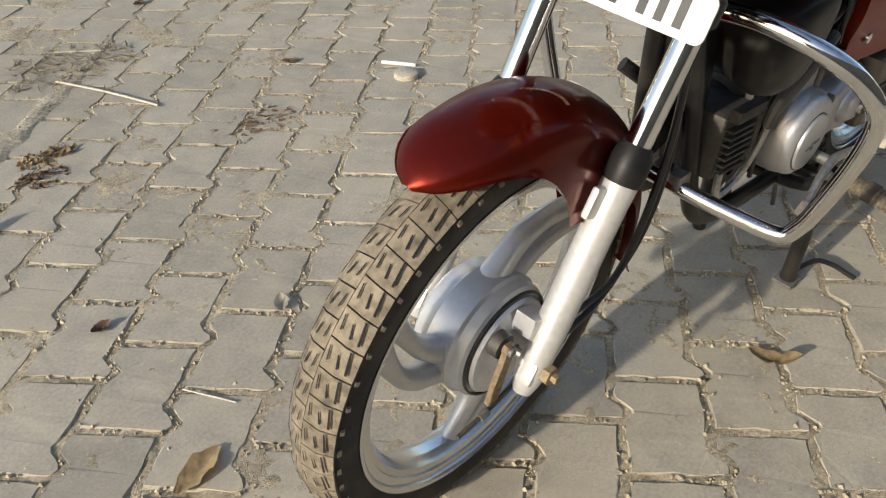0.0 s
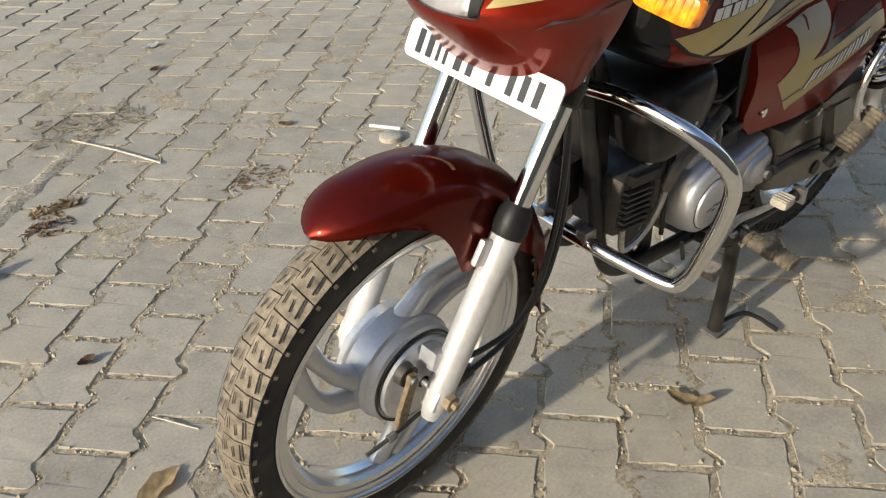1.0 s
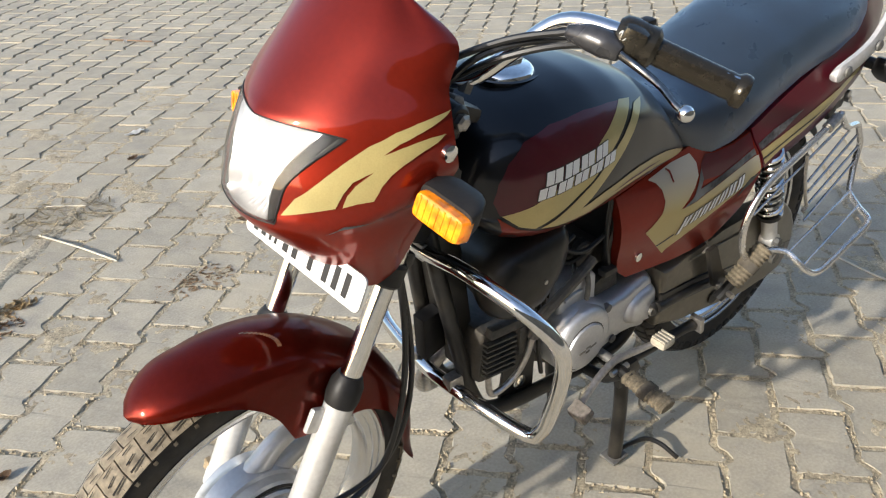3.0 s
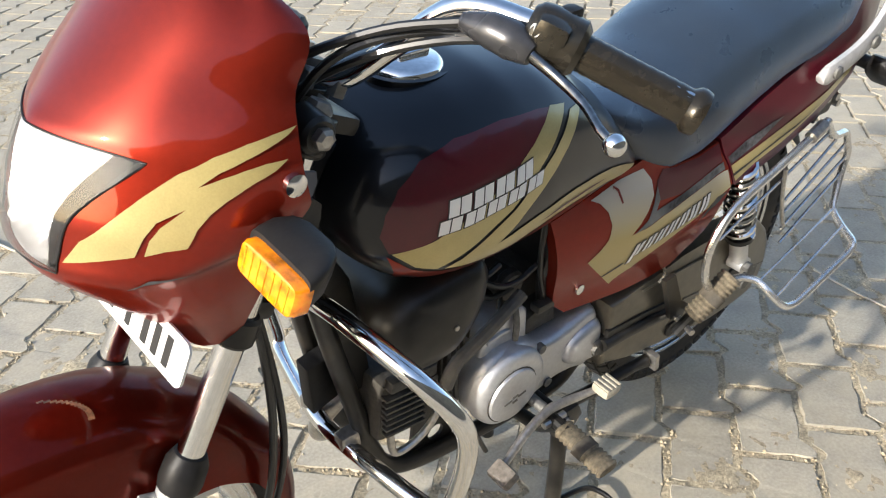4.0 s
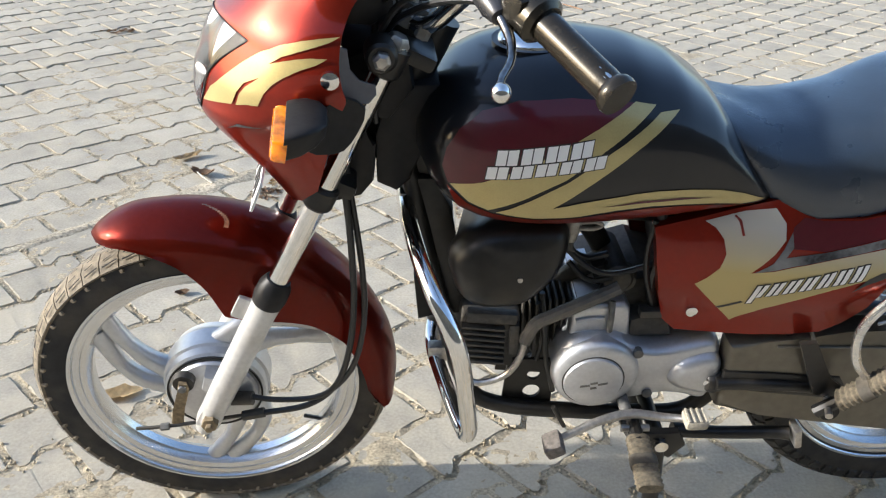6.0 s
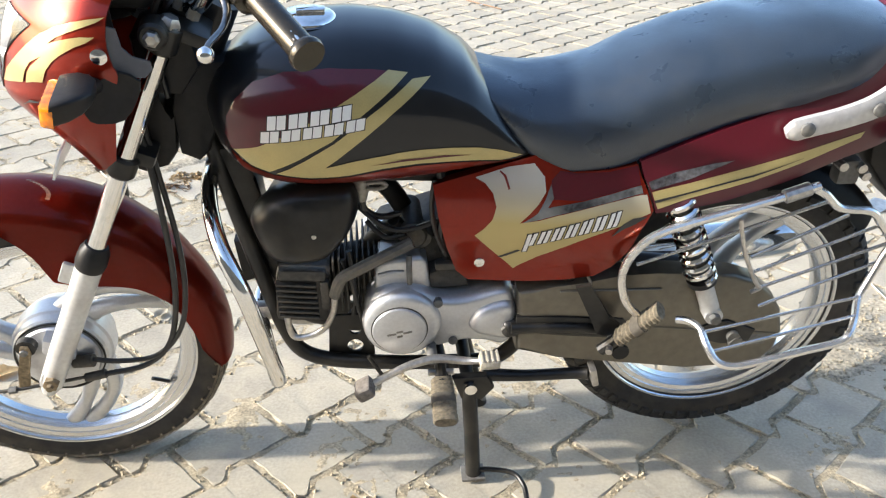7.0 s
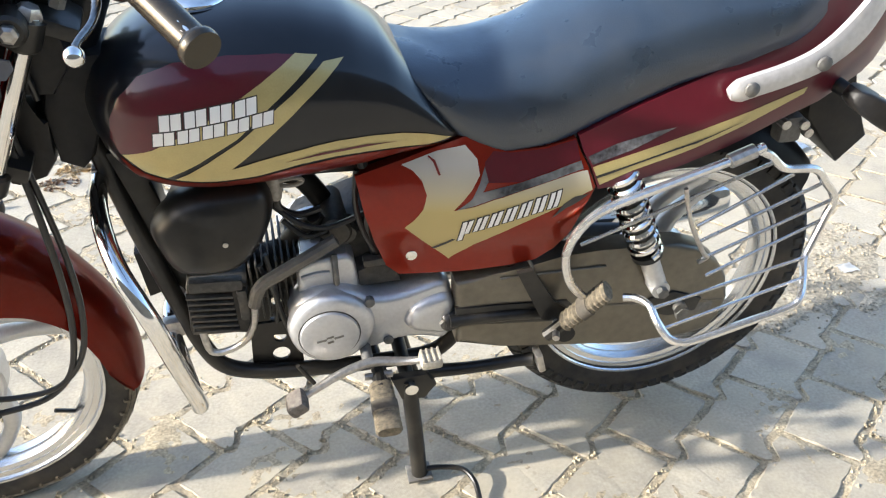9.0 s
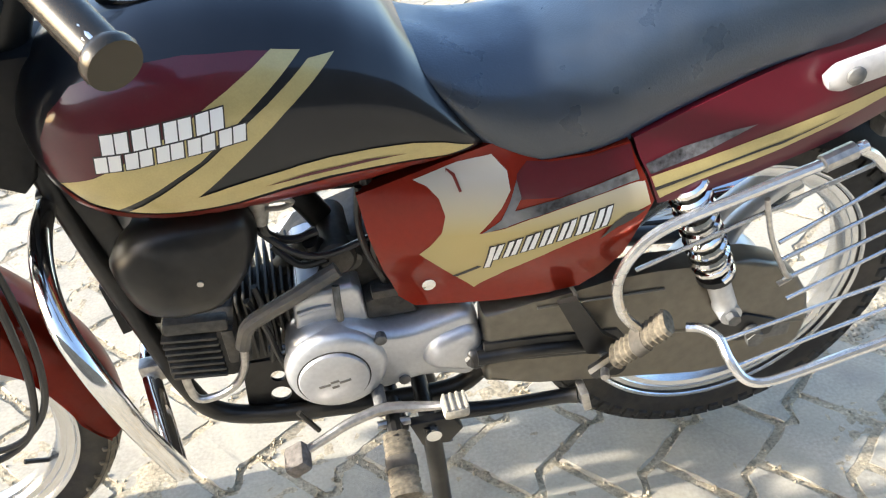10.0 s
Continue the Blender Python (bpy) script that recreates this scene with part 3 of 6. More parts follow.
# -- fairing, headlamp and plate --
# rows: nose x, z; rear x, z; half width; angle of the lamp's edge; how pointed the row is
COWL = [(0.2517, 1.0937, 0.2675, 1.066, 0.0705, 49.5, 0.96), (0.2022, 1.0508, 0.2883, 1.0253, 0.1315, 50.4, 0.94), (0.1548, 1.006, 0.2654, 0.9816, 0.1438, 50.0, 0.95), (0.109, 0.9641, 0.2547, 0.9576, 0.16, 49.0, 1.15),
        (0.0873, 0.9421, 0.2504, 0.9274, 0.172, 44.2, 1.38), (0.0634, 0.887, 0.2527, 0.9011, 0.176, 33.2, 1.55), (0.0528, 0.8461, 0.2556, 0.8854, 0.172, 29.5, 1.45), (0.0538, 0.8298, 0.2475, 0.8646, 0.163, 25.2, 1.18),
        (0.062, 0.8099, 0.2402, 0.8453, 0.15, 17.1, 1.07), (0.1002, 0.7674, 0.2270, 0.796, 0.138, 15.2, 1.0), (0.1501, 0.712, 0.2020, 0.706, 0.106, 14.3, 1.0)]


def cowl_row(t):
    """The cowl's row at t from 0 (top) to 10 (chin), smoothed."""
    i = min(int(t), len(COWL) - 2)
    f = t - i
    a, b, c, d = (np.array(COWL[min(max(i + o, 0), len(COWL) - 1)]) for o in (-1, 0, 1, 2))
    return 0.5 * (2 * b + (c - a) * f + (2 * a - 5 * b + 4 * c - d) * f * f + (3 * b - a - 3 * c + d) * f ** 3)


def cowl_at(row, ang, inward=0.0):
    xn, zn, xr, zr, w, _, sharp_nose = row
    k = 1 - math.cos(abs(ang))
    crease = 0.006 * math.exp(-((abs(ang) - 0.95) / 0.25) ** 2)
    return Vector((xn + (xr - xn) * k ** interp(zn, [(0.80, 1.2), (0.88, 1.15), (0.945, 0.92)]) + inward, math.copysign(w * abs(math.sin(ang)) ** sharp_nose, ang) * (1 - inward * 2.0), zn + (zr - zn) * k - crease))


shell, lens_b, bowl = bmesh.new(), bmesh.new(), bmesh.new()
rows_t = [10 * i / 60 for i in range(61)]
grid_in, grid_out = [], []
for t in rows_t:
    row = cowl_row(t)
    e = radians(row[5])
    grid_in.append([cowl_at(row, -e + 2 * e * j / 16) for j in range(17)])
    grid_out.append([cowl_at(row, e + (math.pi / 2 - e) * j / 10) for j in range(11)])
LAMP0, LAMP1 = 23, 42


def flip(p):
    return Vector((p.x, -p.y, p.z))


for lo, hi in ((0, LAMP0), (LAMP1, 60)):
    skin(shell, [grid_in[i] for i in range(lo, hi + 1)], ring_closed=False)
skin(shell, grid_out, ring_closed=False)
skin(shell, [[flip(p) for p in r] for r in grid_out], ring_closed=False)
bmesh.ops.remove_doubles(shell, verts=shell.verts[:], dist=0.0004)
cowl_tree = tree_of(shell)
bmesh.ops.recalc_face_normals(shell, faces=shell.faces[:])
bmesh.ops.solidify(shell, geom=shell.faces[:], thickness=0.0035)
fairing = front("headlamp_fairing", shell, RED, bike, "dark red headlamp cowl with gold side flashes", sharp=50)
skin(lens_b, [[p + Vector((-0.005, 0, 0)) * math.sin(math.pi * (i - LAMP0) / (LAMP1 - LAMP0)) for p in grid_in[i]] for i in range(LAMP0, LAMP1 + 1)], ring_closed=False)
headlamp = front("headlamp_lens", lens_b, LENS, fairing, "clear headlamp lens over a bright reflector")
# reflector bowl behind it
BOWL_EDGE = 0.80
rings, bezels = [], ([], [])
for i in range(LAMP0, LAMP1 + 1):
    t = (i - LAMP0) / (LAMP1 - LAMP0)
    line, row = grid_in[i], []

    def across(u):
        q = (u + 1) * 8
        k = min(int(q), 15)
        return line[k].lerp(line[k + 1], q - k)

    for j in range(65):
        u = BOWL_EDGE * (-1 + 2 * j / 64)
        p, v = across(u), u / BOWL_EDGE
        deep = 0.040 * (1 - abs(v) ** 2.2) * (1 - abs(2 * t - 1) ** 2.6) + 0.004 + 0.0026 * (1 - v * v) * math.sin(v * 26) * math.sin(math.pi * t) + 0.0012 * math.sin(t * 19)
        row.append(Vector((p.x + deep, p.y * 0.998, p.z)))
    rings.append(row)
    for side, s in zip(bezels, (-1, 1)):
        side.append([across(s * (BOWL_EDGE + (1 - BOWL_EDGE) * k / 4)) + Vector((0.004 + 0.016 * math.sin(math.pi * k / 4), 0, 0)) for k in range(5)])
skin(bowl, rings, ring_closed=False)
front("reflector", bowl, REFLECTOR, fairing, "bright fluted headlamp reflector", sharp=180)
for side in bezels:
    bez = bmesh.new()
    skin(bez, side, ring_closed=False)
    front("lamp_bezel", bez, LAMP_GREY, fairing, "grey bezel in the lamp's corner")
front("bulb", tube([(0.125, 0, 0.880), (0.100, 0, 0.876), (0.092, 0, 0.875)], [0.012, 0.009, 0.002], 12, 1), PAPER, fairing)
rim_pts = [grid_in[LAMP0][j] for j in range(17)] + [grid_in[i][16] for i in range(LAMP0 + 1, LAMP1 + 1)] + [grid_in[LAMP1][j] for j in range(15, -1, -1)] + [grid_in[i][0] for i in range(LAMP1 - 1, LAMP0, -1)]
front("lens_seal", tube([p + Vector((-0.001, 0, 0)) for p in rim_pts], 0.0009, 6, 1, closed=True), BLACK_PLASTIC, fairing, "black seal round the lens")
# gold flashes on both cheeks
FLASH = [[(0.072, 0.846), (0.086, 0.869), (0.103, 0.886), (0.118, 0.9), (0.133, 0.913), (0.146, 0.923), (0.16, 0.933), (0.172, 0.939), (0.185, 0.946), (0.21, 0.954), (0.231, 0.958), (0.254, 0.960), (0.243, 0.955), (0.224, 0.949), (0.206, 0.943), (0.185, 0.934), (0.169, 0.923), (0.187, 0.930), (0.203, 0.935), (0.219, 0.938), (0.238, 0.938), (0.225, 0.931), (0.209, 0.925), (0.199, 0.920), (0.184, 0.911), (0.171, 0.901), (0.159, 0.888), (0.15, 0.871), (0.134, 0.868), (0.121, 0.863), (0.127, 0.878), (0.136, 0.889), (0.156, 0.905), (0.147, 0.9), (0.135, 0.893), (0.124, 0.88), (0.115, 0.862), (0.094, 0.855)]]
for s in (-1, 1):
    for o in FLASH:
        front("gold_flash", film(o, cowl_tree, s, 0.0018, 1, 0.006), GOLD, fairing, "gold flash sticker")
    bolt = Vector((0.239, s * 0.174, 0.915))
    front("cowl_screw", tube([bolt + Vector((0, -s * 0.006, 0)), bolt + Vector((0, s * 0.004, 0)), bolt + Vector((0, s * 0.007, 0))], [0.011, 0.011, 0.005], 14, 1), CHROME, fairing, "bright cross-head screw")
front("chin_scuff", film([(0.102, 0.825), (0.116, 0.834), (0.153, 0.840), (0.119, 0.839)], cowl_tree, -1, 0.0012, 1, 0.01), WORN, fairing)

# instruments behind the cowl
dash = prism([(0.240, 1.020), (0.285, 1.022), (0.318, 0.998), (0.322, 0.960), (0.290, 0.940), (0.235, 0.945), (0.215, 0.985)], -0.085, 0.085, 0.012)
instruments = front("instrument_panel", dash, BLACK_PLASTIC, bike, "black instrument housing behind the cowl")
for s in (-1, 1):
    front("dial", tube([(0.288, 0.044 * s, 1.000), (0.302, 0.044 * s, 1.022), (0.304, 0.044 * s, 1.025)], [0.036, 0.036, 0.032], 24, 1), GREY_PLASTIC, instruments)
front("ignition_lock", tube([(0.345, 0.0, 0.940), (0.356, 0.0, 0.975), (0.359, 0.0, 0.982)], [0.020, 0.020, 0.014], 16, 1), BLACK_PLASTIC)
for s in (-1, 1):
    front("cowl_stay", panel([(0.234, 0.900), (0.247, 0.948), (0.260, 0.940), (0.262, 0.914), (0.272, 0.898), (0.291, 0.886), (0.292, 0.874), (0.282, 0.865), (0.262, 0.872), (0.244, 0.886)], lambda x, z, s=s: s * (0.150 - (x - 0.25) * 0.55), 0.004 * s, 0.015), GREY_PLASTIC, fairing, "dark grey plastic cowl tab")
    front("cowl_lining", panel([(0.180, 0.880), (0.200, 0.960), (0.240, 1.010), (0.262, 1.020), (0.268, 0.985), (0.250, 0.955), (0.250, 0.905), (0.230, 0.870)], lambda x, z, s=s: s * (0.118 - (x - 0.22) * 0.2), 0.004 * s, 0.03), BLACK_PLASTIC, fairing, "black lining inside the cowl")
    ear = Vector((0.300, s * 0.094, 0.918))
    front("lamp_ear", tube([ear, ear + Vector((0, s * 0.030, 0)), ear + Vector((0, s * 0.034, 0))], [0.022, 0.020, 0.016], 18, 1), BLACK_STEEL, bike, "black lamp bracket on the fork")
    front("ear_bolt", tube([ear + Vector((0, s * 0.032, 0)), ear + Vector((0, s * 0.042, 0)), ear + Vector((0, s * 0.045, 0))], [0.0115, 0.0115, 0.007], 6, 1), CHROME_WORN, bike, "bright bracket bolt")
for s in (-1, 1):
    front("cheek_bracket", panel([(0.210, 0.873), (0.232, 0.880), (0.253, 0.888), (0.278, 0.868), (0.268, 0.840), (0.249, 0.818), (0.225, 0.818), (0.208, 0.826), (0.203, 0.849)], lambda x, z, s=s: s * (0.178 - (x - 0.20) * 0.35), 0.006 * s, 0.02, 2), BLACK_PLASTIC, fairing, "black bracket behind the cowl's cheek")
for x, y, z in ((0.330, -0.060, 0.934), (0.352, -0.022, 0.930), (0.350, -0.082, 0.926), (0.330, 0.060, 0.934), (0.350, 0.082, 0.926)):
    front("yoke_bolt", tube([Vector((x, y, z)), Vector((x, y, z)) + STEM_WAY * 0.016, Vector((x, y, z)) + STEM_WAY * 0.020], [0.010, 0.010, 0.006], 6, 1), CASTING, bike)
wiring = prism([(0.250, 0.890), (0.335, 0.920), (0.345, 0.840), (0.310, 0.795), (0.270, 0.800), (0.248, 0.836)], -0.055, 0.055, 0.015)
front("wiring_cover", wiring, BLACK_PLASTIC, bike, "black wiring cover behind the headlamp")

# number plate with plain bars
PLATE_TURN = Matrix.Translation((0.130, -0.012, 0.737)) @ Matrix.Rotation(radians(24), 4, "Y")
pl = bmesh.new()
corners = []
for cy, cz in ((-0.130, -0.025), (0.130, -0.025), (0.130, 0.025), (-0.130, 0.025)):
    for k in range(5):
        a = {(-1, -1): 180, (1, -1): 270, (1, 1): 0, (-1, 1): 90}[(int(math.copysign(1, cy)), int(math.copysign(1, cz)))] + 22.5 * k
        corners.append((cy - math.copysign(0.010, cy) + 0.010 * math.cos(radians(a)), cz - math.copysign(0.010, cz) + 0.010 * math.sin(radians(a))))
skin(pl, [[Vector((x, y, z)) for y, z in corners] for x in (-0.0015, 0.0015)])
pl.transform(PLATE_TURN)
number_plate = front("number_plate", pl, PLATE, bike, "white front number plate with black bars", sharp=40)
for y, w in ((-0.105, 0.016), (-0.086, 0.016), (-0.070, 0.008), (-0.057, 0.008), (-0.034, 0.018), (-0.013, 0.016), (0.022, 0.014), (0.055, 0.016), (0.076, 0.016), (0.098, 0.016)):
    bar = box((-0.0024, -y, 0.0), (0.001, w * 0.62, 0.032))
    bar.transform(PLATE_TURN)
    front("plate_bar", bar, BLACK_FILM, number_plate, "plain black bar", flat=True)
front("plate_stay", box((0.155, 0, 0.752), (0.050, 0.060, 0.012), 0.003), BLACK_STEEL, number_plate)


def indicator(put, base, centre, a, u, deep, brim=0.20):
    """A turn lamp on a stalk: an amber lens round centre, with half axes a and u, and a housing that runs back from it."""
    base, centre, a, u = Vector(base), Vector(centre), Vector(a), Vector(u)
    back = a.cross(u).normalized()
    back = back if back.dot(Vector(deep)) > 0 else -back
    long = Vector(deep)
    stalk = put("indicator_stalk", tube([base, base.lerp(centre + long * 0.5, 0.5), centre + long * 0.5], [0.014, 0.012, 0.013], 12, 2), BLACK_PLASTIC, bike, "black rubber indicator stalk")

    def ring(d, k):
        out = []
        for j in range(32):
            t = 2 * math.pi * j / 32
            ca, sa = math.cos(t), math.sin(t)
            out.append(centre + d + a * (k * math.copysign(abs(ca) ** 0.32, ca)) + u * (k * math.copysign(abs(sa) ** 0.32, sa)))
        return out

    b = bmesh.new()
    skin(b, [ring(long * d, k) for d, k in ((brim, 1.03), (0.30, 1.05), (0.55, 1.0), (0.80, 0.80), (0.95, 0.50), (1.0, 0.12))])
    put("indicator_housing", b, BLACK_PLASTIC, stalk, "black indicator housing")
    b = bmesh.new()
    skin(b, [ring(back * d, k) for d, k in ((0.016, 0.99), (0.004, 0.98), (0.0, 0.92), (-0.001, 0.82), (-0.001, 0.25))])
    lens = put("indicator_lens", b, AMBER, stalk, "ribbed amber indicator lens")
    for k in range(7):
        c = centre - back * 0.0008 + a * (0.72 * (k - 3) / 3)
        put("lens_rib", tube([c - u * 0.76, c + u * 0.76], 0.0013, 6, 1), AMBER, lens)


for s in (-1, 1):
    indicator(put_front, (0.235, s * 0.130, 0.868), (0.1738, -0.2253 if s < 0 else 0.178, 0.8777 if s < 0 else 0.864), (0.0005, s * 0.0400, -0.0040), (0.0036, s * 0.0028, 0.0170), (0.062, -s * 0.010, 0.006))

# -- handlebar --
def bar_side(s):
    return [(0.338, s * 0.045, 0.938), (0.362, s * 0.085, 0.944), (0.390, s * 0.125, 0.984), (0.418, s * 0.178, 1.032), (0.441, s * 0.243, 1.033), (0.466, s * 0.297, 1.016), (0.512, s * 0.375, 0.988)]


handlebar = front("handlebar", tube([Vector(p) for p in bar_side(1)[::-1]] + [Vector(p) for p in bar_side(-1)], 0.0112, 16, 6), CHROME, bike, "chromed tubular handlebar")
for s in (-1, 1):
    c = Vector((0.338, 0.045 * s, 0.938))
    front("bar_clamp", box(c, (0.040, 0.026, 0.044), 0.007, Matrix.Rotation(RAKE, 4, "Y")), BLACK_STEEL, handlebar)
    front("clamp_bolt", tube([c + Vector((0.006, 0, 0.02)), c + Vector((0.011, 0, 0.032))], 0.006, 6, 1), CHROME_WORN, handlebar)
    a, b_ = Vector((0.458, s * 0.280, 1.019)), Vector((0.516, s * 0.378, 0.981))
    way = (b_ - a).normalized()
    rr = [0.0150] + [0.0168, 0.0164] * 10 + [0.0165, 0.0205, 0.0212, 0.0200]
    pts = [a + (b_ - a) * (i / (len(rr) - 1)) for i in range(len(rr))]
    front("grip", tube(pts, rr, 20, 1), GRIP, handlebar, "worn brown-black rubber grip with end cap")
    sw0 = a - way * 0.040
    sw = tube([sw0 - way * 0.006, sw0, sw0 + way * 0.010, sw0 + way * 0.040, sw0 + way * 0.046], [0.018, 0.024, 0.026, 0.026, 0.020], 18, 1)
    switch = front("switch_housing", sw, SWITCH_PLASTIC, handlebar, "black switch housing")
    roll = way.to_track_quat("X", "Z").to_matrix().to_4x4()
    front("switch_body", box(sw0 + way * 0.020 + Vector((-0.006, 0, 0.004)), (0.032, 0.044, 0.040), 0.010, roll), SWITCH_PLASTIC, switch, "worn glossy black switch block")
    front("switch_knob", box(sw0 + way * 0.022 + Vector((0.014, 0, 0.020)), (0.018, 0.016, 0.012), 0.004), BLACK_PLASTIC, switch)
    front("switch_screw", tube([sw0 + way * 0.020 + Vector((-0.022, 0, 0.012)), sw0 + way * 0.020 + Vector((-0.027, 0, 0.014))], 0.006, 8, 1), CHROME_WORN, switch)
    perch = front("lever_perch", tube([Vector((0.400, s * 0.200, 1.031)), Vector((0.409, s * 0.226, 1.029)), Vector((0.415, s * 0.246, 1.025)), Vector((0.419, s * 0.266, 1.019))], [0.008, 0.016, 0.017, 0.010], 14, 4), SLEEVE, handlebar, "black lever holder with rubber sleeve")
    front("perch_clamp", tube([Vector((0.412, s * 0.236, 1.028)), Vector((0.446, s * 0.252, 1.023))], 0.013, 12, 1), BLACK_STEEL, perch)
    front("lever", tube([(0.418, s * 0.262, 1.020), (0.425, s * 0.290, 1.007), (0.421, s * 0.324, 0.998), (0.408, s * 0.352, 0.992), (0.405, s * 0.366, 0.988)], [0.0062, 0.0052, 0.0044, 0.0042, 0.0044], 12, 4), LEVER_METAL if s < 0 else BLACK_STEEL, perch, "polished hand lever with ball end")
    ball = bmesh.new()
    bmesh.ops.create_uvsphere(ball, u_segments=16, v_segments=10, radius=0.0098, matrix=Matrix.Translation((0.405, s * 0.371, 0.987)))
    front("lever_ball", ball, CHROME if s < 0 else BLACK_PLASTIC, perch)

# cables
CABLES = [[(0.402, -0.204, 1.031), (0.360, -0.145, 1.014), (0.310, -0.088, 0.980), (0.295, -0.055, 0.940), (0.300, -0.040, 0.85)],
          [(0.440, -0.225, 1.012), (0.385, -0.160, 1.010), (0.325, -0.110, 0.980), (0.290, -0.075, 0.900), (0.290, -0.060, 0.80)],
          [(0.455, -0.262, 1.014), (0.400, -0.190, 1.010), (0.345, -0.115, 0.975), (0.305, -0.060, 0.920), (0.30, -0.050, 0.84)],
          [(0.388, 0.165, 1.036), (0.345, 0.135, 1.050), (0.300, 0.085, 1.000), (0.285, 0.045, 0.900)],
          [(0.400, 0.215, 1.040), (0.360, 0.170, 1.080), (0.318, 0.110, 1.070), (0.295, 0.060, 0.98)]]
for pts in CABLES:
    front("control_cable", tube(pts, 0.0046, 8, 6), CABLE, handlebar, "black control cable")
front("brake_cable", tube([(0.235, -0.060, 0.790), (0.243, -0.072, 0.690), (0.246, -0.082, 0.600), (0.244, -0.086, 0.512), (0.232, -0.086, 0.416), (0.205, -0.084, 0.335), (0.155, -0.082, 0.290), (0.082, -0.080, 0.276)], 0.0052, 10, 6), CABLE, bike, "black front brake cable")
front("speedometer_cable", tube([(0.240, -0.050, 0.790), (0.250, -0.064, 0.690), (0.260, -0.078, 0.560), (0.256, -0.085, 0.460), (0.232, -0.086, 0.370), (0.180, -0.083, 0.312), (0.110, -0.078, 0.302), (0.062, -0.072, 0.308)], 0.0048, 10, 6), CABLE, bike, "black speedometer cable")

# -- frame --
for s in (-1, 1):
    part("frame_tube", tube([(0.318, s * 0.018, 0.770), (0.338, s * 0.024, 0.690), (0.362, s * 0.034, 0.560), (0.392, s * 0.044, 0.420), (0.412, s * 0.050, 0.335), (0.440, s * 0.056, 0.280), (0.500, s * 0.060, 0.255), (0.600, s * 0.062, 0.242), (0.700, s * 0.064, 0.236), (0.800, s * 0.066, 0.240), (0.850, s * 0.068, 0.290)], 0.0142, 12, 5), BLACK_STEEL, bike, "black painted frame tube")
    part("seat_rail", tube([(0.700, s * 0.060, 0.690), (0.900, s * 0.095, 0.665), (1.150, s * 0.105, 0.690), (1.380, s * 0.095, 0.770)], 0.012, 10, 5), BLACK_STEEL, bike)
    part("frame_stay", tube([(0.858, s * 0.085, 0.300), (0.920, s * 0.110, 0.420), (0.900, s * 0.100, 0.560), (0.880, s * 0.090, 0.660)], 0.012, 10, 5), BLACK_STEEL, bike)
    part("peg_hanger", prism([(0.920, 0.466), (0.946, 0.468), (0.985, 0.395), (1.010, 0.375), (1.000, 0.350), (0.965, 0.362)], s * 0.150, s * 0.160, 0.002), BLACK_STEEL, bike, "black pillion footrest hanger")
part("steering_head", tube([STEM + STEM_WAY * 0.50, STEM + STEM_WAY * 0.70], 0.028, 18, 1), BLACK_STEEL, bike)
part("spine_tube", tube([(0.345, 0, 0.800), (0.45, 0, 0.745), (0.60, 0, 0.690), (0.720, 0, 0.640), (0.800, 0, 0.520), (0.840, 0, 0.380)], 0.021, 12, 5), BLACK_STEEL, bike)
part("head_cover", prism([(0.269, 0.849), (0.288, 0.848), (0.268, 0.790), (0.275, 0.764), (0.293, 0.758), (0.285, 0.696), (0.267, 0.673), (0.231, 0.664), (0.218, 0.669), (0.216, 0.696)], -0.045, 0.045, 0.006), BLACK_PLASTIC, bike, "black cover in front of the steering head")
part("frame_cover", prism([(0.312, 0.844), (0.381, 0.844), (0.386, 0.803), (0.358, 0.752), (0.337, 0.697), (0.318, 0.679), (0.290, 0.694), (0.290, 0.770)], -0.045, 0.045, 0.006), BLACK_PLASTIC, bike, "black cover between steering head and tank")
part("head_gusset", prism([(0.310, 0.800), (0.400, 0.745), (0.380, 0.690), (0.335, 0.700), (0.310, 0.740)], -0.024, 0.024, 0.004), BLACK_STEEL, bike)

part("paper_tag", panel([(0.436, 0.612), (0.452, 0.606), (0.448, 0.594), (0.441, 0.586)], lambda x, z: -0.050 + 0.3 * (x - 0.44), 0.0008, 0.01), WHITE_RUBBER, bike, "small cream tag hanging under the tank")
part("frame_web", prism([(0.340, 0.694), (0.372, 0.694), (0.400, 0.640), (0.402, 0.580), (0.420, 0.500), (0.432, 0.440), (0.396, 0.440), (0.368, 0.560)], -0.034, 0.030, 0.006), BLACK_STEEL, bike, "black web behind the frame tubes")
part("frame_flap", prism([(0.340, 0.500), (0.378, 0.506), (0.390, 0.425), (0.346, 0.412)], -0.012, 0.016, 0.004), BLACK_PLASTIC, bike, "black flap on the frame tubes")

# -- crash bar --
loop = []
for s in (1, -1):
    side = [(0.330, s * 0.030, 0.655), (0.336, s * 0.100, 0.660), (0.347, s * 0.165, 0.651), (0.364, s * 0.220, 0.630), (0.385, s * 0.254, 0.595), (0.397, s * 0.263, 0.558), (0.405, s * 0.256, 0.500), (0.413, s * 0.236, 0.420), (0.417, s * 0.218, 0.366), (0.410, s * 0.195, 0.343), (0.388, s * 0.110, 0.352), (0.370, s * 0.030, 0.366)]
    loop += side if s > 0 else side[::-1]
crash = part("crash_bar", tube(loop, 0.0128, 14, 5, closed=True), CHROME, bike, "chromed tubular crash bar")
for s in (-1, 1):
    part("bar_bracket", box((0.378, s * 0.045, 0.372), (0.034, 0.022, 0.030), 0.004), CHROME_WORN, crash)
part("bar_bracket", box((0.338, 0, 0.655), (0.034, 0.070, 0.030), 0.005), CHROME_WORN, crash)

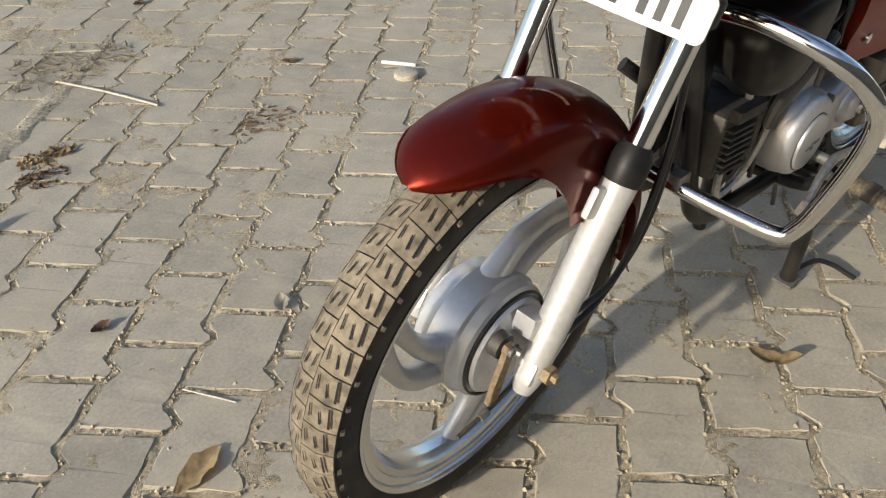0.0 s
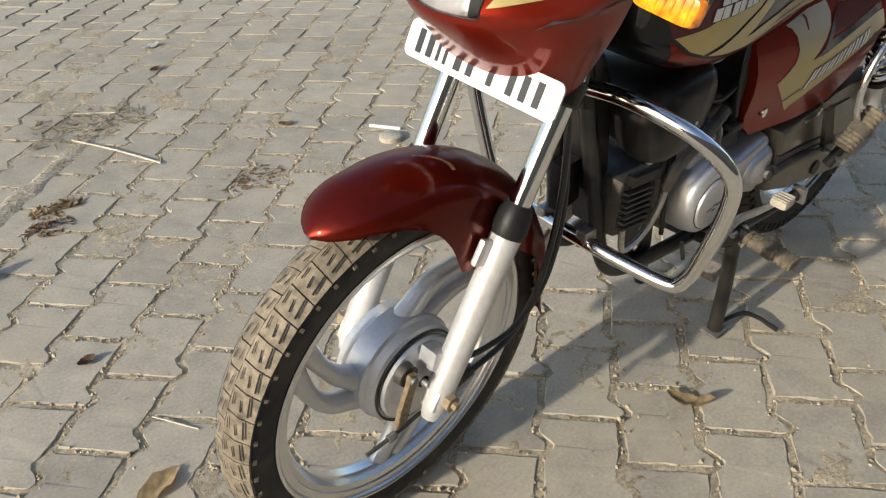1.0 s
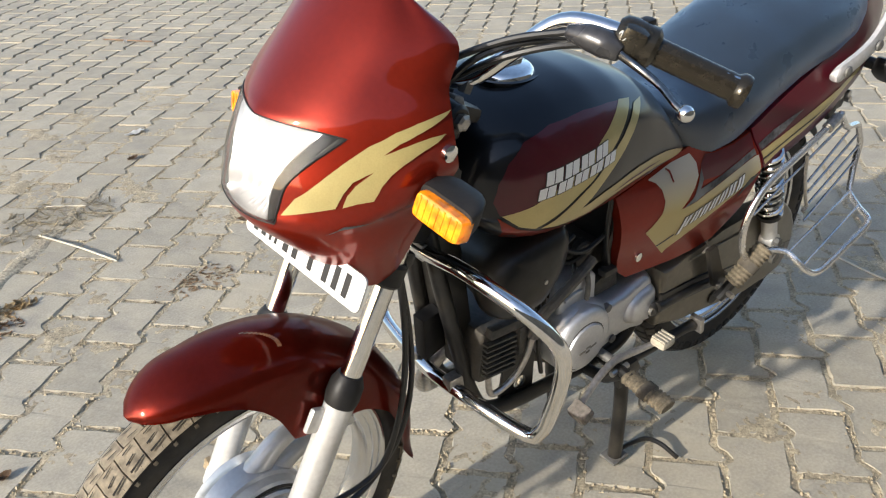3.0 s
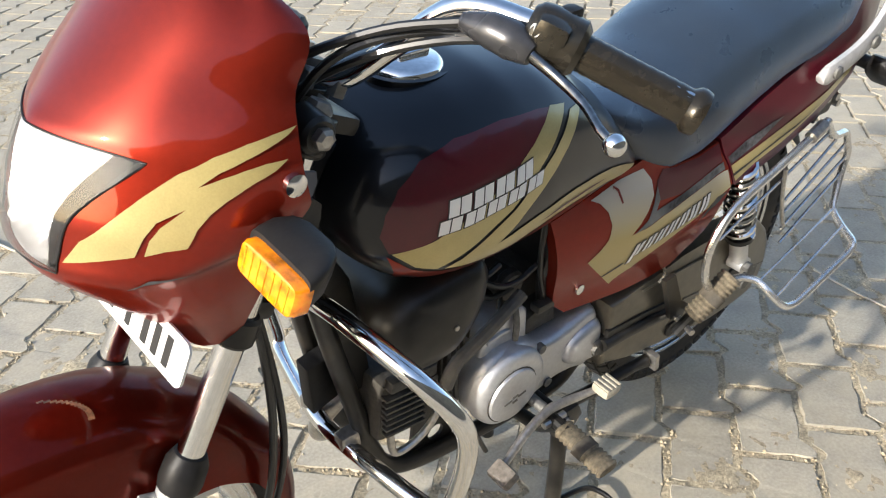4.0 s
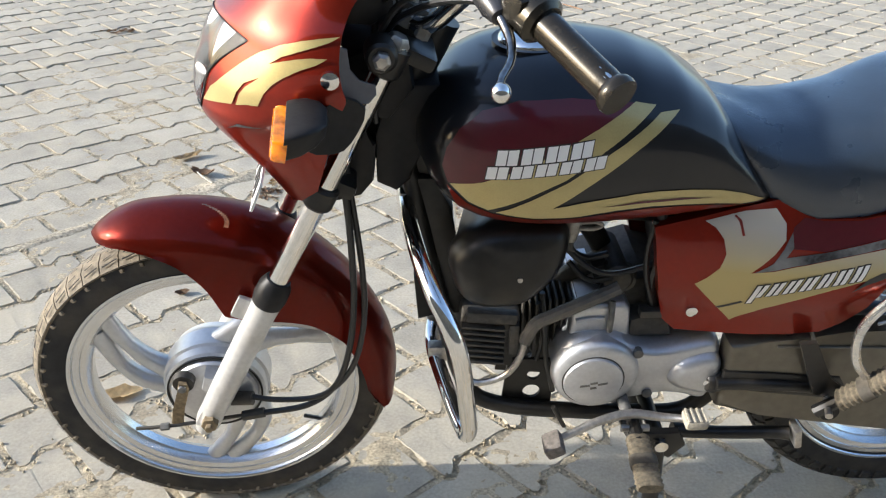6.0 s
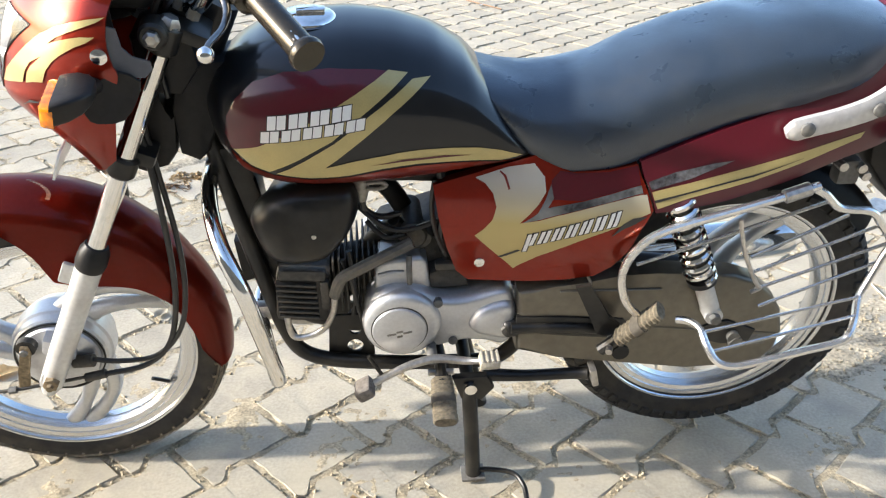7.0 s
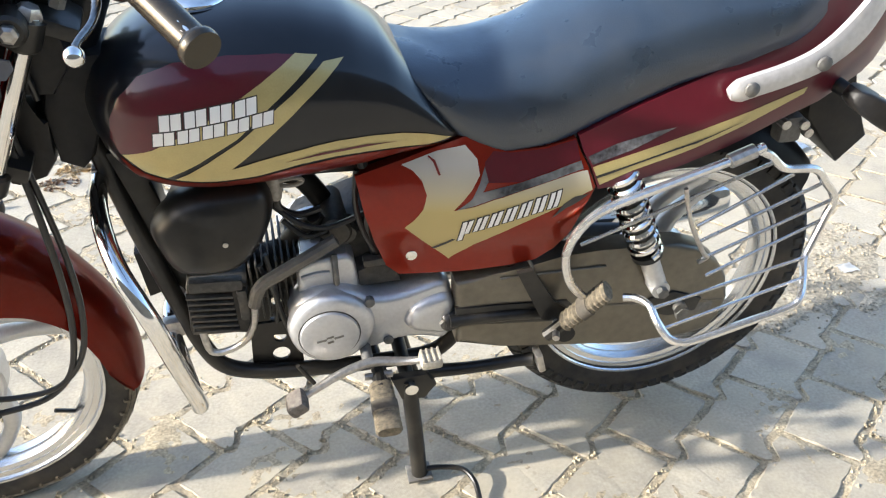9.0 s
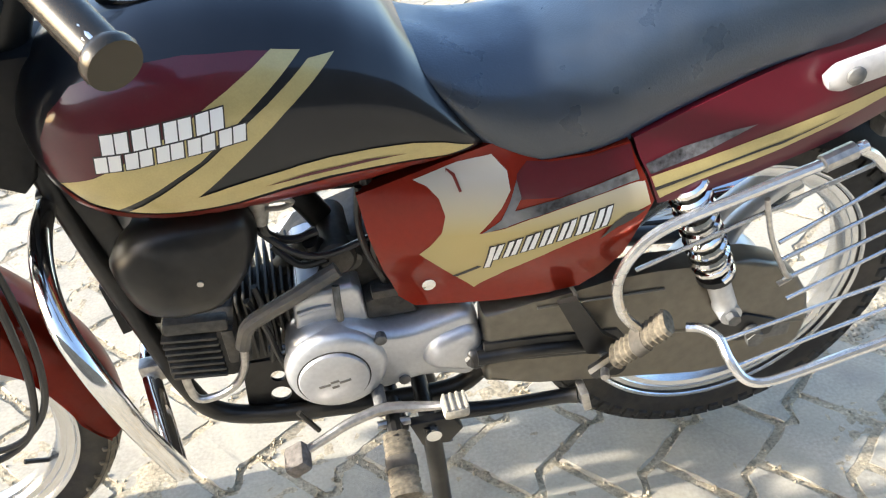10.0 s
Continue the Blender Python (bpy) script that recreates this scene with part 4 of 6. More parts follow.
# -- fuel tank --
TOP = [(0.345, 0.800), (0.365, 0.842), (0.400, 0.870), (0.440, 0.888), (0.500, 0.900), (0.570, 0.902), (0.640, 0.892), (0.700, 0.872), (0.750, 0.840), (0.785, 0.798), (0.805, 0.770), (0.825, 0.738), (0.842, 0.714)]
LOW = [(0.345, 0.770), (0.365, 0.722), (0.400, 0.690), (0.440, 0.676), (0.500, 0.668), (0.570, 0.667), (0.640, 0.668), (0.700, 0.670), (0.750, 0.676), (0.785, 0.682), (0.805, 0.687), (0.825, 0.694), (0.842, 0.700)]
WIDE = [(0.345, 0.050), (0.360, 0.098), (0.385, 0.128), (0.420, 0.150), (0.470, 0.163), (0.540, 0.166), (0.610, 0.160), (0.680, 0.149), (0.740, 0.138), (0.785, 0.131), (0.805, 0.128), (0.825, 0.122), (0.842, 0.108)]
rings = []
for i in range(49):
    x = 0.345 + 0.497 * i / 48
    zt, zb, w = interp(x, TOP), interp(x, LOW), interp(x, WIDE)
    mid = zb + (zt - zb) * 0.46
    ring = []
    for j in range(40):
        a = 2 * math.pi * j / 40
        ca, sa = math.cos(a), math.sin(a)
        if sa >= 0:
            y, z = w * math.copysign(abs(ca) ** 0.72, ca), mid + (zt - mid) * abs(sa) ** 0.86
        else:
            y, z = w * math.copysign(abs(ca) ** 0.50, ca), mid - (mid - zb) * abs(sa) ** 0.62
        ring.append(Vector((x, y, z)))
    rings.append(ring)
tank_b = bmesh.new()
skin(tank_b, rings)
for _ in range(2):
    bmesh.ops.smooth_vert(tank_b, verts=tank_b.verts[:], factor=0.5, use_axis_x=True, use_axis_y=True, use_axis_z=True)
tank_tree = tree_of(tank_b)
tank = part("fuel_tank", tank_b, TANK_BLACK, bike, "glossy black fuel tank with red panel and gold stripes", sharp=60)
RED_PANEL = [(0.386, 0.800), (0.402, 0.826), (0.430, 0.850), (0.475, 0.864), (0.540, 0.868), (0.600, 0.863), (0.628, 0.858), (0.555, 0.826), (0.470, 0.782), (0.418, 0.758), (0.388, 0.750), (0.380, 0.772)]
GOLD_1 = [(0.390, 0.750), (0.430, 0.763), (0.492, 0.793), (0.555, 0.826), (0.623, 0.860), (0.651, 0.854), (0.584, 0.808), (0.536, 0.771), (0.486, 0.743), (0.440, 0.719), (0.414, 0.729)]
GOLD_2 = [(0.450, 0.716), (0.495, 0.741), (0.540, 0.768), (0.592, 0.805), (0.657, 0.846), (0.684, 0.845), (0.627, 0.806), (0.575, 0.766), (0.523, 0.727), (0.556, 0.734), (0.591, 0.739), (0.630, 0.743), (0.665, 0.744), (0.710, 0.741), (0.755, 0.735), (0.790, 0.726), (0.824, 0.712), (0.790, 0.708), (0.755, 0.712), (0.703, 0.717), (0.660, 0.720), (0.610, 0.718), (0.560, 0.710), (0.500, 0.708)]
RED_LOW = [(0.386, 0.746), (0.412, 0.724), (0.446, 0.712), (0.500, 0.703), (0.556, 0.705), (0.610, 0.713), (0.660, 0.715), (0.703, 0.713), (0.755, 0.708), (0.790, 0.704), (0.818, 0.704), (0.780, 0.690), (0.700, 0.678), (0.600, 0.672), (0.500, 0.674), (0.440, 0.684), (0.405, 0.700)]
SLIVER = [(0.590, 0.726), (0.640, 0.731), (0.700, 0.730), (0.745, 0.724), (0.700, 0.726), (0.640, 0.727)]
for s in (-1, 1):
    part("red_panel", film(RED_PANEL, tank_tree, s, 0.0010, 1), MAROON, tank, "dark red tank panel")
    part("red_edge", film(RED_LOW, tank_tree, s, 0.0010, 1), RED, tank, "red lower edge of the tank")
    for o in (GOLD_1, GOLD_2):
        part("gold_stripe", film(o, tank_tree, s, 0.0016, 1), GOLD, tank, "gold tank stripe")
    part("red_sliver", film(SLIVER, tank_tree, s, 0.0022, 1), MAROON, tank)
    # the maker's two words are plain white bars with a dark edge
    for x0, x1, zl, zr, h, k in ((0.444, 0.568, 0.7895, 0.8035, 0.0200, 4), (0.432, 0.586, 0.7695, 0.7870, 0.0170, 5)):
        for i in range(2 * k):
            cell = (x1 - x0) / (2 * k)
            a0 = x0 + cell * (i + (0.14 if i % 2 == 0 else 0.04))
            a1 = a0 + cell * 0.80
            b0, b1 = (zl + (zr - zl) * (q - x0) / (x1 - x0) for q in (a0, a1))
            for grow, lift, mat in ((0.0014, 0.0022, BLACK_FILM), (0.0, 0.0028, WHITE_FILM)):
                part("word_edge" if grow else "word_bar", film([(a0 - grow, b0 - grow), (a1 + grow, b1 - grow), (a1 + grow + 0.003, b1 + h + grow), (a0 - grow + 0.003, b0 + h + grow)], tank_tree, s, lift, 1), mat, tank, "" if grow else "plain white bar of the maker's mark")
cap_way = Vector((0.0, 0.0, 1.0))
cap0 = Vector((0.505, 0, 0.897))
cap_b = tube([cap0 - cap_way * 0.006, cap0, cap0 + cap_way * 0.006, cap0 + cap_way * 0.010], [0.047, 0.047, 0.044, 0.038], 36, 1)
part("filler_recess", tube([cap0 - cap_way * 0.010, cap0 + cap_way * 0.001], 0.054, 36, 1), TANK_BLACK, tank)
filler = part("filler_cap", cap_b, CHROME, tank, "chromed round fuel filler cap")
part("cap_flap", box(cap0 + Vector((0.008, 0, 0.013)), (0.044, 0.020, 0.008), 0.003), CHROME, filler)

tank.location.z -= 0.008

# -- seat --
S_TOP = [(0.752, 0.818), (0.780, 0.802), (0.830, 0.792), (0.900, 0.792), (0.970, 0.808), (1.040, 0.839), (1.100, 0.860), (1.180, 0.877), (1.270, 0.892), (1.350, 0.897), (1.405, 0.888), (1.440, 0.862)]
S_LOW = [(0.752, 0.785), (0.780, 0.753), (0.815, 0.708), (0.850, 0.672), (0.900, 0.645), (0.970, 0.648), (1.045, 0.678), (1.138, 0.720), (1.231, 0.742), (1.322, 0.770), (1.390, 0.806), (1.425, 0.838), (1.440, 0.852)]
S_WIDE = [(0.752, 0.070), (0.775, 0.100), (0.820, 0.122), (0.900, 0.140), (0.980, 0.143), (1.060, 0.142), (1.150, 0.145), (1.240, 0.150), (1.320, 0.147), (1.385, 0.126), (1.425, 0.085), (1.440, 0.045)]
rings = []
for i in range(57):
    x = 0.752 + 0.688 * i / 56
    zt, zb, w = interp(x, S_TOP), interp(x, S_LOW), interp(x, S_WIDE)
    ring = []
    for j in range(33):
        u = -1 + 2 * j / 32
        a = u * math.pi / 2
        y = w * math.copysign(abs(math.sin(a)) ** 0.80, u)
        z = zb + (zt - zb) * max(0.0, math.cos(a)) ** 0.55
        ring.append(Vector((x, y, z)))
    ring += [Vector((x, w * 0.6, zb - 0.004)), Vector((x, -w * 0.6, zb - 0.004))]
    rings.append(ring)
seat_b = bmesh.new()
skin(seat_b, rings)
for _ in range(3):
    bmesh.ops.smooth_vert(seat_b, verts=[v for v in seat_b.verts if len(v.link_edges) > 2], factor=0.5, use_axis_x=True, use_axis_y=True, use_axis_z=True)
for v in seat_b.verts:
    v.co.z += 0.004 * noise.noise(v.co * 14) if v.co.z > 0.74 else 0
seat = part("seat", seat_b, VINYL, bike, "long black vinyl dual seat", sharp=60)
pan = []
for x in np.linspace(0.80, 1.40, 25):
    w, z = interp(x, S_WIDE) * 0.86, interp(x, S_LOW)
    pan.append([Vector((x, -w, z - 0.030)), Vector((x, w, z - 0.030)), Vector((x, w, z + 0.020)), Vector((x, -w, z + 0.020))])
pb = bmesh.new()
skin(pb, pan)
part("seat_base", pb, BLACK_PLASTIC, seat, "black seat base")

# -- side covers and tail --
def cover_y(x, z):
    """Half width of the bodywork under the seat."""
    w = interp(x, [(0.68, 0.112), (0.76, 0.130), (0.85, 0.150), (1.02, 0.168), (1.25, 0.168), (1.38, 0.153), (1.50, 0.105), (1.57, 0.055)])
    mid = interp(x, [(0.68, 0.60), (1.0, 0.60), (1.25, 0.70), (1.55, 0.82)])
    if z < mid:
        return w - min(0.022, 2.0 * (z - mid) ** 2)
    return w - 0.9 * (z - mid) ** 2 - 0.02 * min(1, (z - mid) / 0.08)


COVER = [(0.686, 0.645), (0.761, 0.670), (0.815, 0.689), (0.846, 0.700), (0.866, 0.690), (0.902, 0.674), (0.960, 0.676), (1.004, 0.686), (1.010, 0.668), (1.020, 0.646), (1.030, 0.616), (1.016, 0.582), (1.002, 0.533), (0.982, 0.493), (0.954, 0.474), (0.904, 0.466), (0.807, 0.460), (0.742, 0.457), (0.722, 0.475), (0.706, 0.530), (0.693, 0.592)]
TAIL = [(1.008, 0.690), (1.060, 0.712), (1.138, 0.742), (1.231, 0.774), (1.322, 0.814), (1.390, 0.858), (1.420, 0.888), (1.470, 0.900), (1.540, 0.880), (1.566, 0.850), (1.560, 0.800), (1.520, 0.745), (1.480, 0.715), (1.383, 0.700), (1.330, 0.687), (1.231, 0.652), (1.145, 0.626), (1.072, 0.613), (1.034, 0.612), (1.024, 0.646), (1.014, 0.668)]
GOLD_SIDE = [(0.751, 0.561), (0.764, 0.574), (0.779, 0.595), (0.785, 0.617), (0.780, 0.638), (0.768, 0.653), (0.753, 0.661), (0.806, 0.680), (0.844, 0.688), (0.860, 0.667), (0.862, 0.644), (0.850, 0.624), (0.822, 0.591), (0.862, 0.601), (0.946, 0.623), (1.011, 0.640), (1.019, 0.641), (1.026, 0.612), (0.992, 0.593), (0.928, 0.562), (0.854, 0.521), (0.818, 0.488)]
STRIP = [(0.826, 0.592), (0.849, 0.610), (0.861, 0.632), (0.870, 0.656), (0.874, 0.634), (0.865, 0.619), (0.919, 0.629), (0.965, 0.641), (1.010, 0.655), (1.013, 0.643), (0.965, 0.629), (0.900, 0.612), (0.862, 0.603)]
TAIL_GOLD = [(1.026, 0.645), (1.085, 0.660), (1.177, 0.685), (1.261, 0.710), (1.350, 0.732), (1.345, 0.722), (1.254, 0.688), (1.179, 0.661), (1.085, 0.635), (1.036, 0.618)]
TAIL_WORN = [(1.020, 0.660), (1.062, 0.676), (1.122, 0.690), (1.150, 0.694), (1.122, 0.682), (1.085, 0.666), (1.026, 0.648)]

for s in (-1, 1):
    b = panel(COVER, lambda x, z, s=s: s * cover_y(x, z), -s * 0.018, 0.03)
    tree = tree_of(b)
    cover = part("side_cover", b, RED, bike, "dark red side cover with gold flash", sharp=50)
    part("gold_flash", film(GOLD_SIDE, tree, s, 0.0010, 1), FADED, cover, "flash fading from gold to silver")
    part("maroon_film", film([(0.884, 0.676), (0.871, 0.662), (0.868, 0.632), (0.919, 0.630), (0.965, 0.642), (1.009, 0.656), (1.004, 0.684), (0.960, 0.674), (0.910, 0.672)], tree, s, 0.0008, 1), MAROON, cover, "maroon upper part of the cover")
    part("worn_edge", film(STRIP, tree, s, 0.0015, 1), WORN, cover, "scuffed dark strip")
    part("thin_line", film([(0.790, 0.516), (0.800, 0.522), (0.821, 0.536), (0.826, 0.534), (0.806, 0.520), (0.796, 0.514)], tree, s, 0.0015, 1), BLACK_FILM, cover)
    part("tick_line", film([(0.784, 0.680), (0.801, 0.667), (0.807, 0.646), (0.804, 0.645), (0.798, 0.664)], tree, s, 0.0018, 1), TAIL_RED, cover)
    for i in range(7):
        x0, z0, lean = 0.829 + i * 0.0216, 0.5445 + i * 0.0066, 0.007
        for a0, a1, low in ((0.0, 0.0062, 0.012 if i == 0 else 0.0), (0.0092, 0.0154, 0.0)):
            rise = 0.0066 / 0.0216
            for grow, lift, mat in ((0.0018, 0.0018, BLACK_FILM), (0.0, 0.0024, WHITE_FILM)):
                foot, head = z0 - low - grow, z0 + 0.026 + grow
                part("word_edge" if grow else "word_bar", film([(x0 + a0 - grow, foot + a0 * rise), (x0 + a1 + grow, foot + a1 * rise), (x0 + a1 + grow + lean, head + a1 * rise), (x0 + a0 - grow + lean, head + a0 * rise)], tree, s, lift, 1), mat, cover, "" if grow else "plain white bar of the model mark")
    part("word_flourish", film([(0.968, 0.566), (0.988, 0.584), (1.004, 0.592), (1.022, 0.606), (1.000, 0.602), (0.984, 0.592)], tree, s, 0.0018, 1), BLACK_FILM, cover)
    q = Vector((0.761, s * (cover_y(0.761, 0.498) + 0.001), 0.498))
    part("cover_screw", tube([q, q + Vector((0, s * 0.004, 0)), q + Vector((0, s * 0.006, 0))], [0.009, 0.009, 0.004], 14, 1), CHROME, cover)
    b = panel(TAIL, lambda x, z, s=s: s * cover_y(x, z), -s * 0.016, 0.03)
    tree = tree_of(b)
    tail = part("tail_cover", b, TAIL_PAINT, bike, "maroon tail panel", sharp=50)
    part("gold_stripe", film(TAIL_GOLD, tree, s, 0.0012, 1), GOLD, tail, "gold stripe along the tail")
    part("worn_edge", film(TAIL_WORN, tree, s, 0.0012, 1), WORN, tail, "scuffed film")
    part("thin_line", film([(1.030, 0.632), (1.085, 0.646), (1.180, 0.672), (1.260, 0.698), (1.180, 0.669), (1.085, 0.643), (1.031, 0.628)], tree, s, 0.0018, 1), BLACK_FILM, tail)

# tail top and lamp
rings = []
for i in range(17):
    x = 1.392 + 0.178 * i / 16
    w = cover_y(x, 0.83) * 0.98
    zt = interp(x, [(1.392, 0.862), (1.43, 0.905), (1.48, 0.912), (1.53, 0.895), (1.57, 0.850)])
    zb = interp(x, [(1.392, 0.770), (1.48, 0.740), (1.57, 0.800)])
    rings.append([Vector((x, w * math.copysign(abs(math.cos(a)) ** 0.7, math.cos(a)), (zt + zb) / 2 + (zt - zb) / 2 * math.sin(a))) for a in [2 * math.pi * j / 28 for j in range(28)]])
tt = bmesh.new()
skin(tt, rings)
part("tail_cowl", tt, TAIL_PAINT, bike, "maroon tail hump behind the seat", sharp=60)
tl = prism([(1.535, 0.870), (1.572, 0.852), (1.580, 0.815), (1.560, 0.770), (1.525, 0.748), (1.520, 0.80)], -0.062, 0.062, 0.010)
part("tail_lamp", tl, TAIL_RED, bike, "dark red tail lamp")

# grab rail: a flat cast bar round the tail
def rail_ring(p, way, tall, thick):
    way = Vector(way).normalized()
    side = Vector((-way.y, way.x, 0)).normalized()
    up = Vector((0, 0, 1)) - way * way.z
    up.normalize()
    return [Vector(p) + up * (tall / 2 * v) + side * (thick / 2 * u) for u, v in ((-1, -0.6), (-0.5, -1), (0.5, -1), (1, -0.6), (1, 0.6), (0.5, 1), (-0.5, 1), (-1, 0.6))]


way_pts = [(1.216, 0.168, 0.742), (1.245, 0.171, 0.752), (1.300, 0.171, 0.765), (1.350, 0.168, 0.782), (1.395, 0.161, 0.812), (1.428, 0.152, 0.850), (1.450, 0.140, 0.884), (1.472, 0.108, 0.901), (1.494, 0.060, 0.907)]
full = [Vector((x, -y, z)) for x, y, z in way_pts] + [Vector((1.502, 0, 0.909))] + [Vector(p) for p in way_pts[::-1]]
path = spline(full, 5)
rings = []
for i, p in enumerate(path):
    d = path[min(i + 1, len(path) - 1)] - path[max(i - 1, 0)]
    e = min(i, len(path) - 1 - i)
    tall = 0.034 * min(1.0, 0.45 + e * 0.2) + 0.016 * math.exp(-((e - 22) / 7) ** 2) - 0.018 * min(1.0, max(0.0, (e - 26) / 10))
    rings.append(rail_ring(p, d, tall, 0.016 - 0.006 * min(1.0, max(0.0, (e - 28) / 8))))
gr = bmesh.new()
skin(gr, rings)
rail = part("grab_rail", gr, RAIL, bike, "scuffed silver cast grab rail", sharp=50)
for s in (-1, 1):
    for x, z in ((1.243, 0.752), (1.348, 0.779)):
        c = Vector((x, s * 0.179, z))
        part("rail_bolt", tube([c, c + Vector((0, s * 0.004, 0)), c + Vector((0, s * 0.007, 0))], [0.011, 0.011, 0.006], 12, 1), CASTING, rail)

# rear mudguard, flap and rear indicators
rings = []
for i in range(30):
    deg = 8 + 112 * i / 29
    a = radians(deg)
    rings.append([AXLE_R + Vector(((0.340 - 0.05 * abs(u) ** 3) * math.cos(a), 0.070 * u, (0.340 - 0.05 * abs(u) ** 3) * math.sin(a))) for u in [-1 + 2 * j / 12 for j in range(13)]])
rg = bmesh.new()
skin(rg, rings[8:], ring_closed=False)
bmesh.ops.solidify(rg, geom=rg.faces[:], thickness=0.003)
part("rear_mudguard", rg, BLACK_PLASTIC, bike, "black inner rear mudguard")
part("mud_flap", prism([(1.446, 0.640), (1.462, 0.712), (1.512, 0.716), (1.518, 0.668), (1.575, 0.562), (1.531, 0.514), (1.450, 0.612)], -0.050, 0.050, 0.004), BLACK_PLASTIC, bike, "black rear flap and plate holder")
part("helmet_lock", box((1.362, -0.118, 0.645), (0.038, 0.030, 0.045), 0.008), CASTING, bike)
for x, z in ((1.345, 0.660), (1.378, 0.655), (1.388, 0.640)):
    part("lock_stud", tube([(x, -0.118, z), (x, -0.140, z)], 0.008, 8, 1), CHROME_WORN, bike)
for s in (-1, 1):
    indicator(put_rear, (1.400, s * 0.100, 0.725), (1.474, s * 0.178, 0.683), (0.0, s * 0.032, 0.0), (0.009, 0.0, 0.016), (-0.068, 0.0, 0.044), 0.01)

# -- engine --
def offset(outline, d):
    """A closed outline of (x, z), going clockwise, moved inward by d."""
    n, out = len(outline), []
    for i, (x, z) in enumerate(outline):
        (x0, z0), (x1, z1) = outline[i - 1], outline[(i + 1) % n]
        t = Vector((x1 - x0, z1 - z0)).normalized()
        out.append((x + t.y * d, z - t.x * d))
    return out


def moulded(outline, levels, rounded=3):
    """A cast cover: the outline at each (y, inset), with a rounded shoulder between them."""
    base = [(p.x, p.z) for p in spline([(x, 0, z) for x, z in outline], rounded, True)]
    b = bmesh.new()
    skin(b, [[Vector((x, y, z)) for x, z in offset(base, d)] for y, d in levels])
    return b


CASE_L = [(0.561, 0.372), (0.5635, 0.402), (0.572, 0.425), (0.589, 0.442), (0.614, 0.449), (0.652, 0.446), (0.672, 0.438), (0.690, 0.426), (0.709, 0.420), (0.739, 0.420), (0.780, 0.430), (0.806, 0.436), (0.822, 0.426), (0.828, 0.398), (0.828, 0.350),
          (0.822, 0.316), (0.806, 0.307), (0.790, 0.311), (0.772, 0.317), (0.741, 0.321), (0.720, 0.318), (0.694, 0.312), (0.674, 0.312), (0.658, 0.306), (0.617, 0.304), (0.588, 0.314), (0.571, 0.338)]
crankcase = part("crankcase_cover", moulded(CASE_L, [(-0.050, 0.0), (-0.092, 0.0), (-0.100, 0.0015), (-0.107, 0.0045), (-0.1115, 0.0085), (-0.113, 0.0125)]), ENGINE, bike, "silver left crankcase cover with round badge", sharp=70)
drum = revolve([(0.0, -0.126), (0.054, -0.126), (0.060, -0.1245), (0.066, -0.120), (0.069, -0.113), (0.071, -0.100), (0.0, -0.100)], (0.627, 0, 0.376), 64)
part("magneto_housing", drum, ENGINE, crankcase, sharp=60)
mag = revolve([(0.0, -0.1335), (0.020, -0.1335), (0.042, -0.1325), (0.0465, -0.1310), (0.0480, -0.128), (0.0480, -0.124), (0.0, -0.122)], (0.621, 0, 0.372), 56)
part("magneto_cap", mag, ENGINE, crankcase, "round silver magneto cap")
part("cap_groove", revolve([(0.0480, -0.1268), (0.0500, -0.1268), (0.0500, -0.1255), (0.0480, -0.1255)], (0.621, 0, 0.372), 56), SHADE_CAST, crankcase)
for dx, dz, w, tilt in ((0.0, 0.004, 0.012, 10), (-0.014, -0.001, 0.016, 8), (0.014, 0.002, 0.016, 12), (0.0, -0.006, 0.010, 10)):
    part("cap_badge", box((0.621 + dx, -0.1337, 0.369 + dz), (w, 0.0012, 0.0042), 0.0005, Matrix.Rotation(radians(-tilt), 4, "Y")), CASTING, crankcase, "small worn cast mark", flat=True)
BULGE = [(0.744, 0.364), (0.752, 0.388), (0.770, 0.403), (0.794, 0.412), (0.814, 0.414), (0.827, 0.398), (0.829, 0.366), (0.824, 0.338), (0.808, 0.329), (0.780, 0.336), (0.756, 0.346)]
part("sprocket_bulge", moulded(BULGE, [(-0.100, 0.0), (-0.113, 0.0005), (-0.120, 0.004), (-0.1245, 0.009), (-0.1265, 0.014)]), ENGINE, crankcase, sharp=80)
part("arm_socket", tube([(0.830, -0.110, 0.359), (0.817, -0.120, 0.359), (0.808, -0.1265, 0.359), (0.805, -0.128, 0.359)], [0.022, 0.020, 0.0165, 0.012], 18, 1), BLACK_STEEL, crankcase, "black swing arm pivot")
part("socket_bolt", tube([(0.809, -0.124, 0.359), (0.809, -0.1335, 0.359)], 0.0090, 6, 1), CASTING, crankcase)
for x, z in ((0.690, 0.416), (0.716, 0.330)):
    part("case_bolt", tube([(x, -0.106, z), (x, -0.1165, z), (x, -0.118, z)], [0.0085, 0.0085, 0.005], 10, 1), CASTING, crankcase)
upper = part("upper_crankcase", prism([(0.582, 0.430), (0.585, 0.480), (0.596, 0.493), (0.614, 0.498), (0.664, 0.500), (0.675, 0.487), (0.680, 0.430)], -0.092, 0.060, 0.010, 3), ENGINE, bike, "grey upper crankcase", sharp=40)
# SHADE_CAST darkens this block and the next for the shade behind the cylinder
part("starter_shelf", prism([(0.676, 0.428), (0.678, 0.462), (0.700, 0.470), (0.738, 0.468), (0.748, 0.428)], -0.088, 0.060, 0.008), SHADE_CAST, upper, "dark casting behind the cylinder with shade in its colour")
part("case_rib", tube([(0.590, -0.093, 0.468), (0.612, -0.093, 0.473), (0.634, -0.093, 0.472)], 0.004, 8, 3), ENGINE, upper)
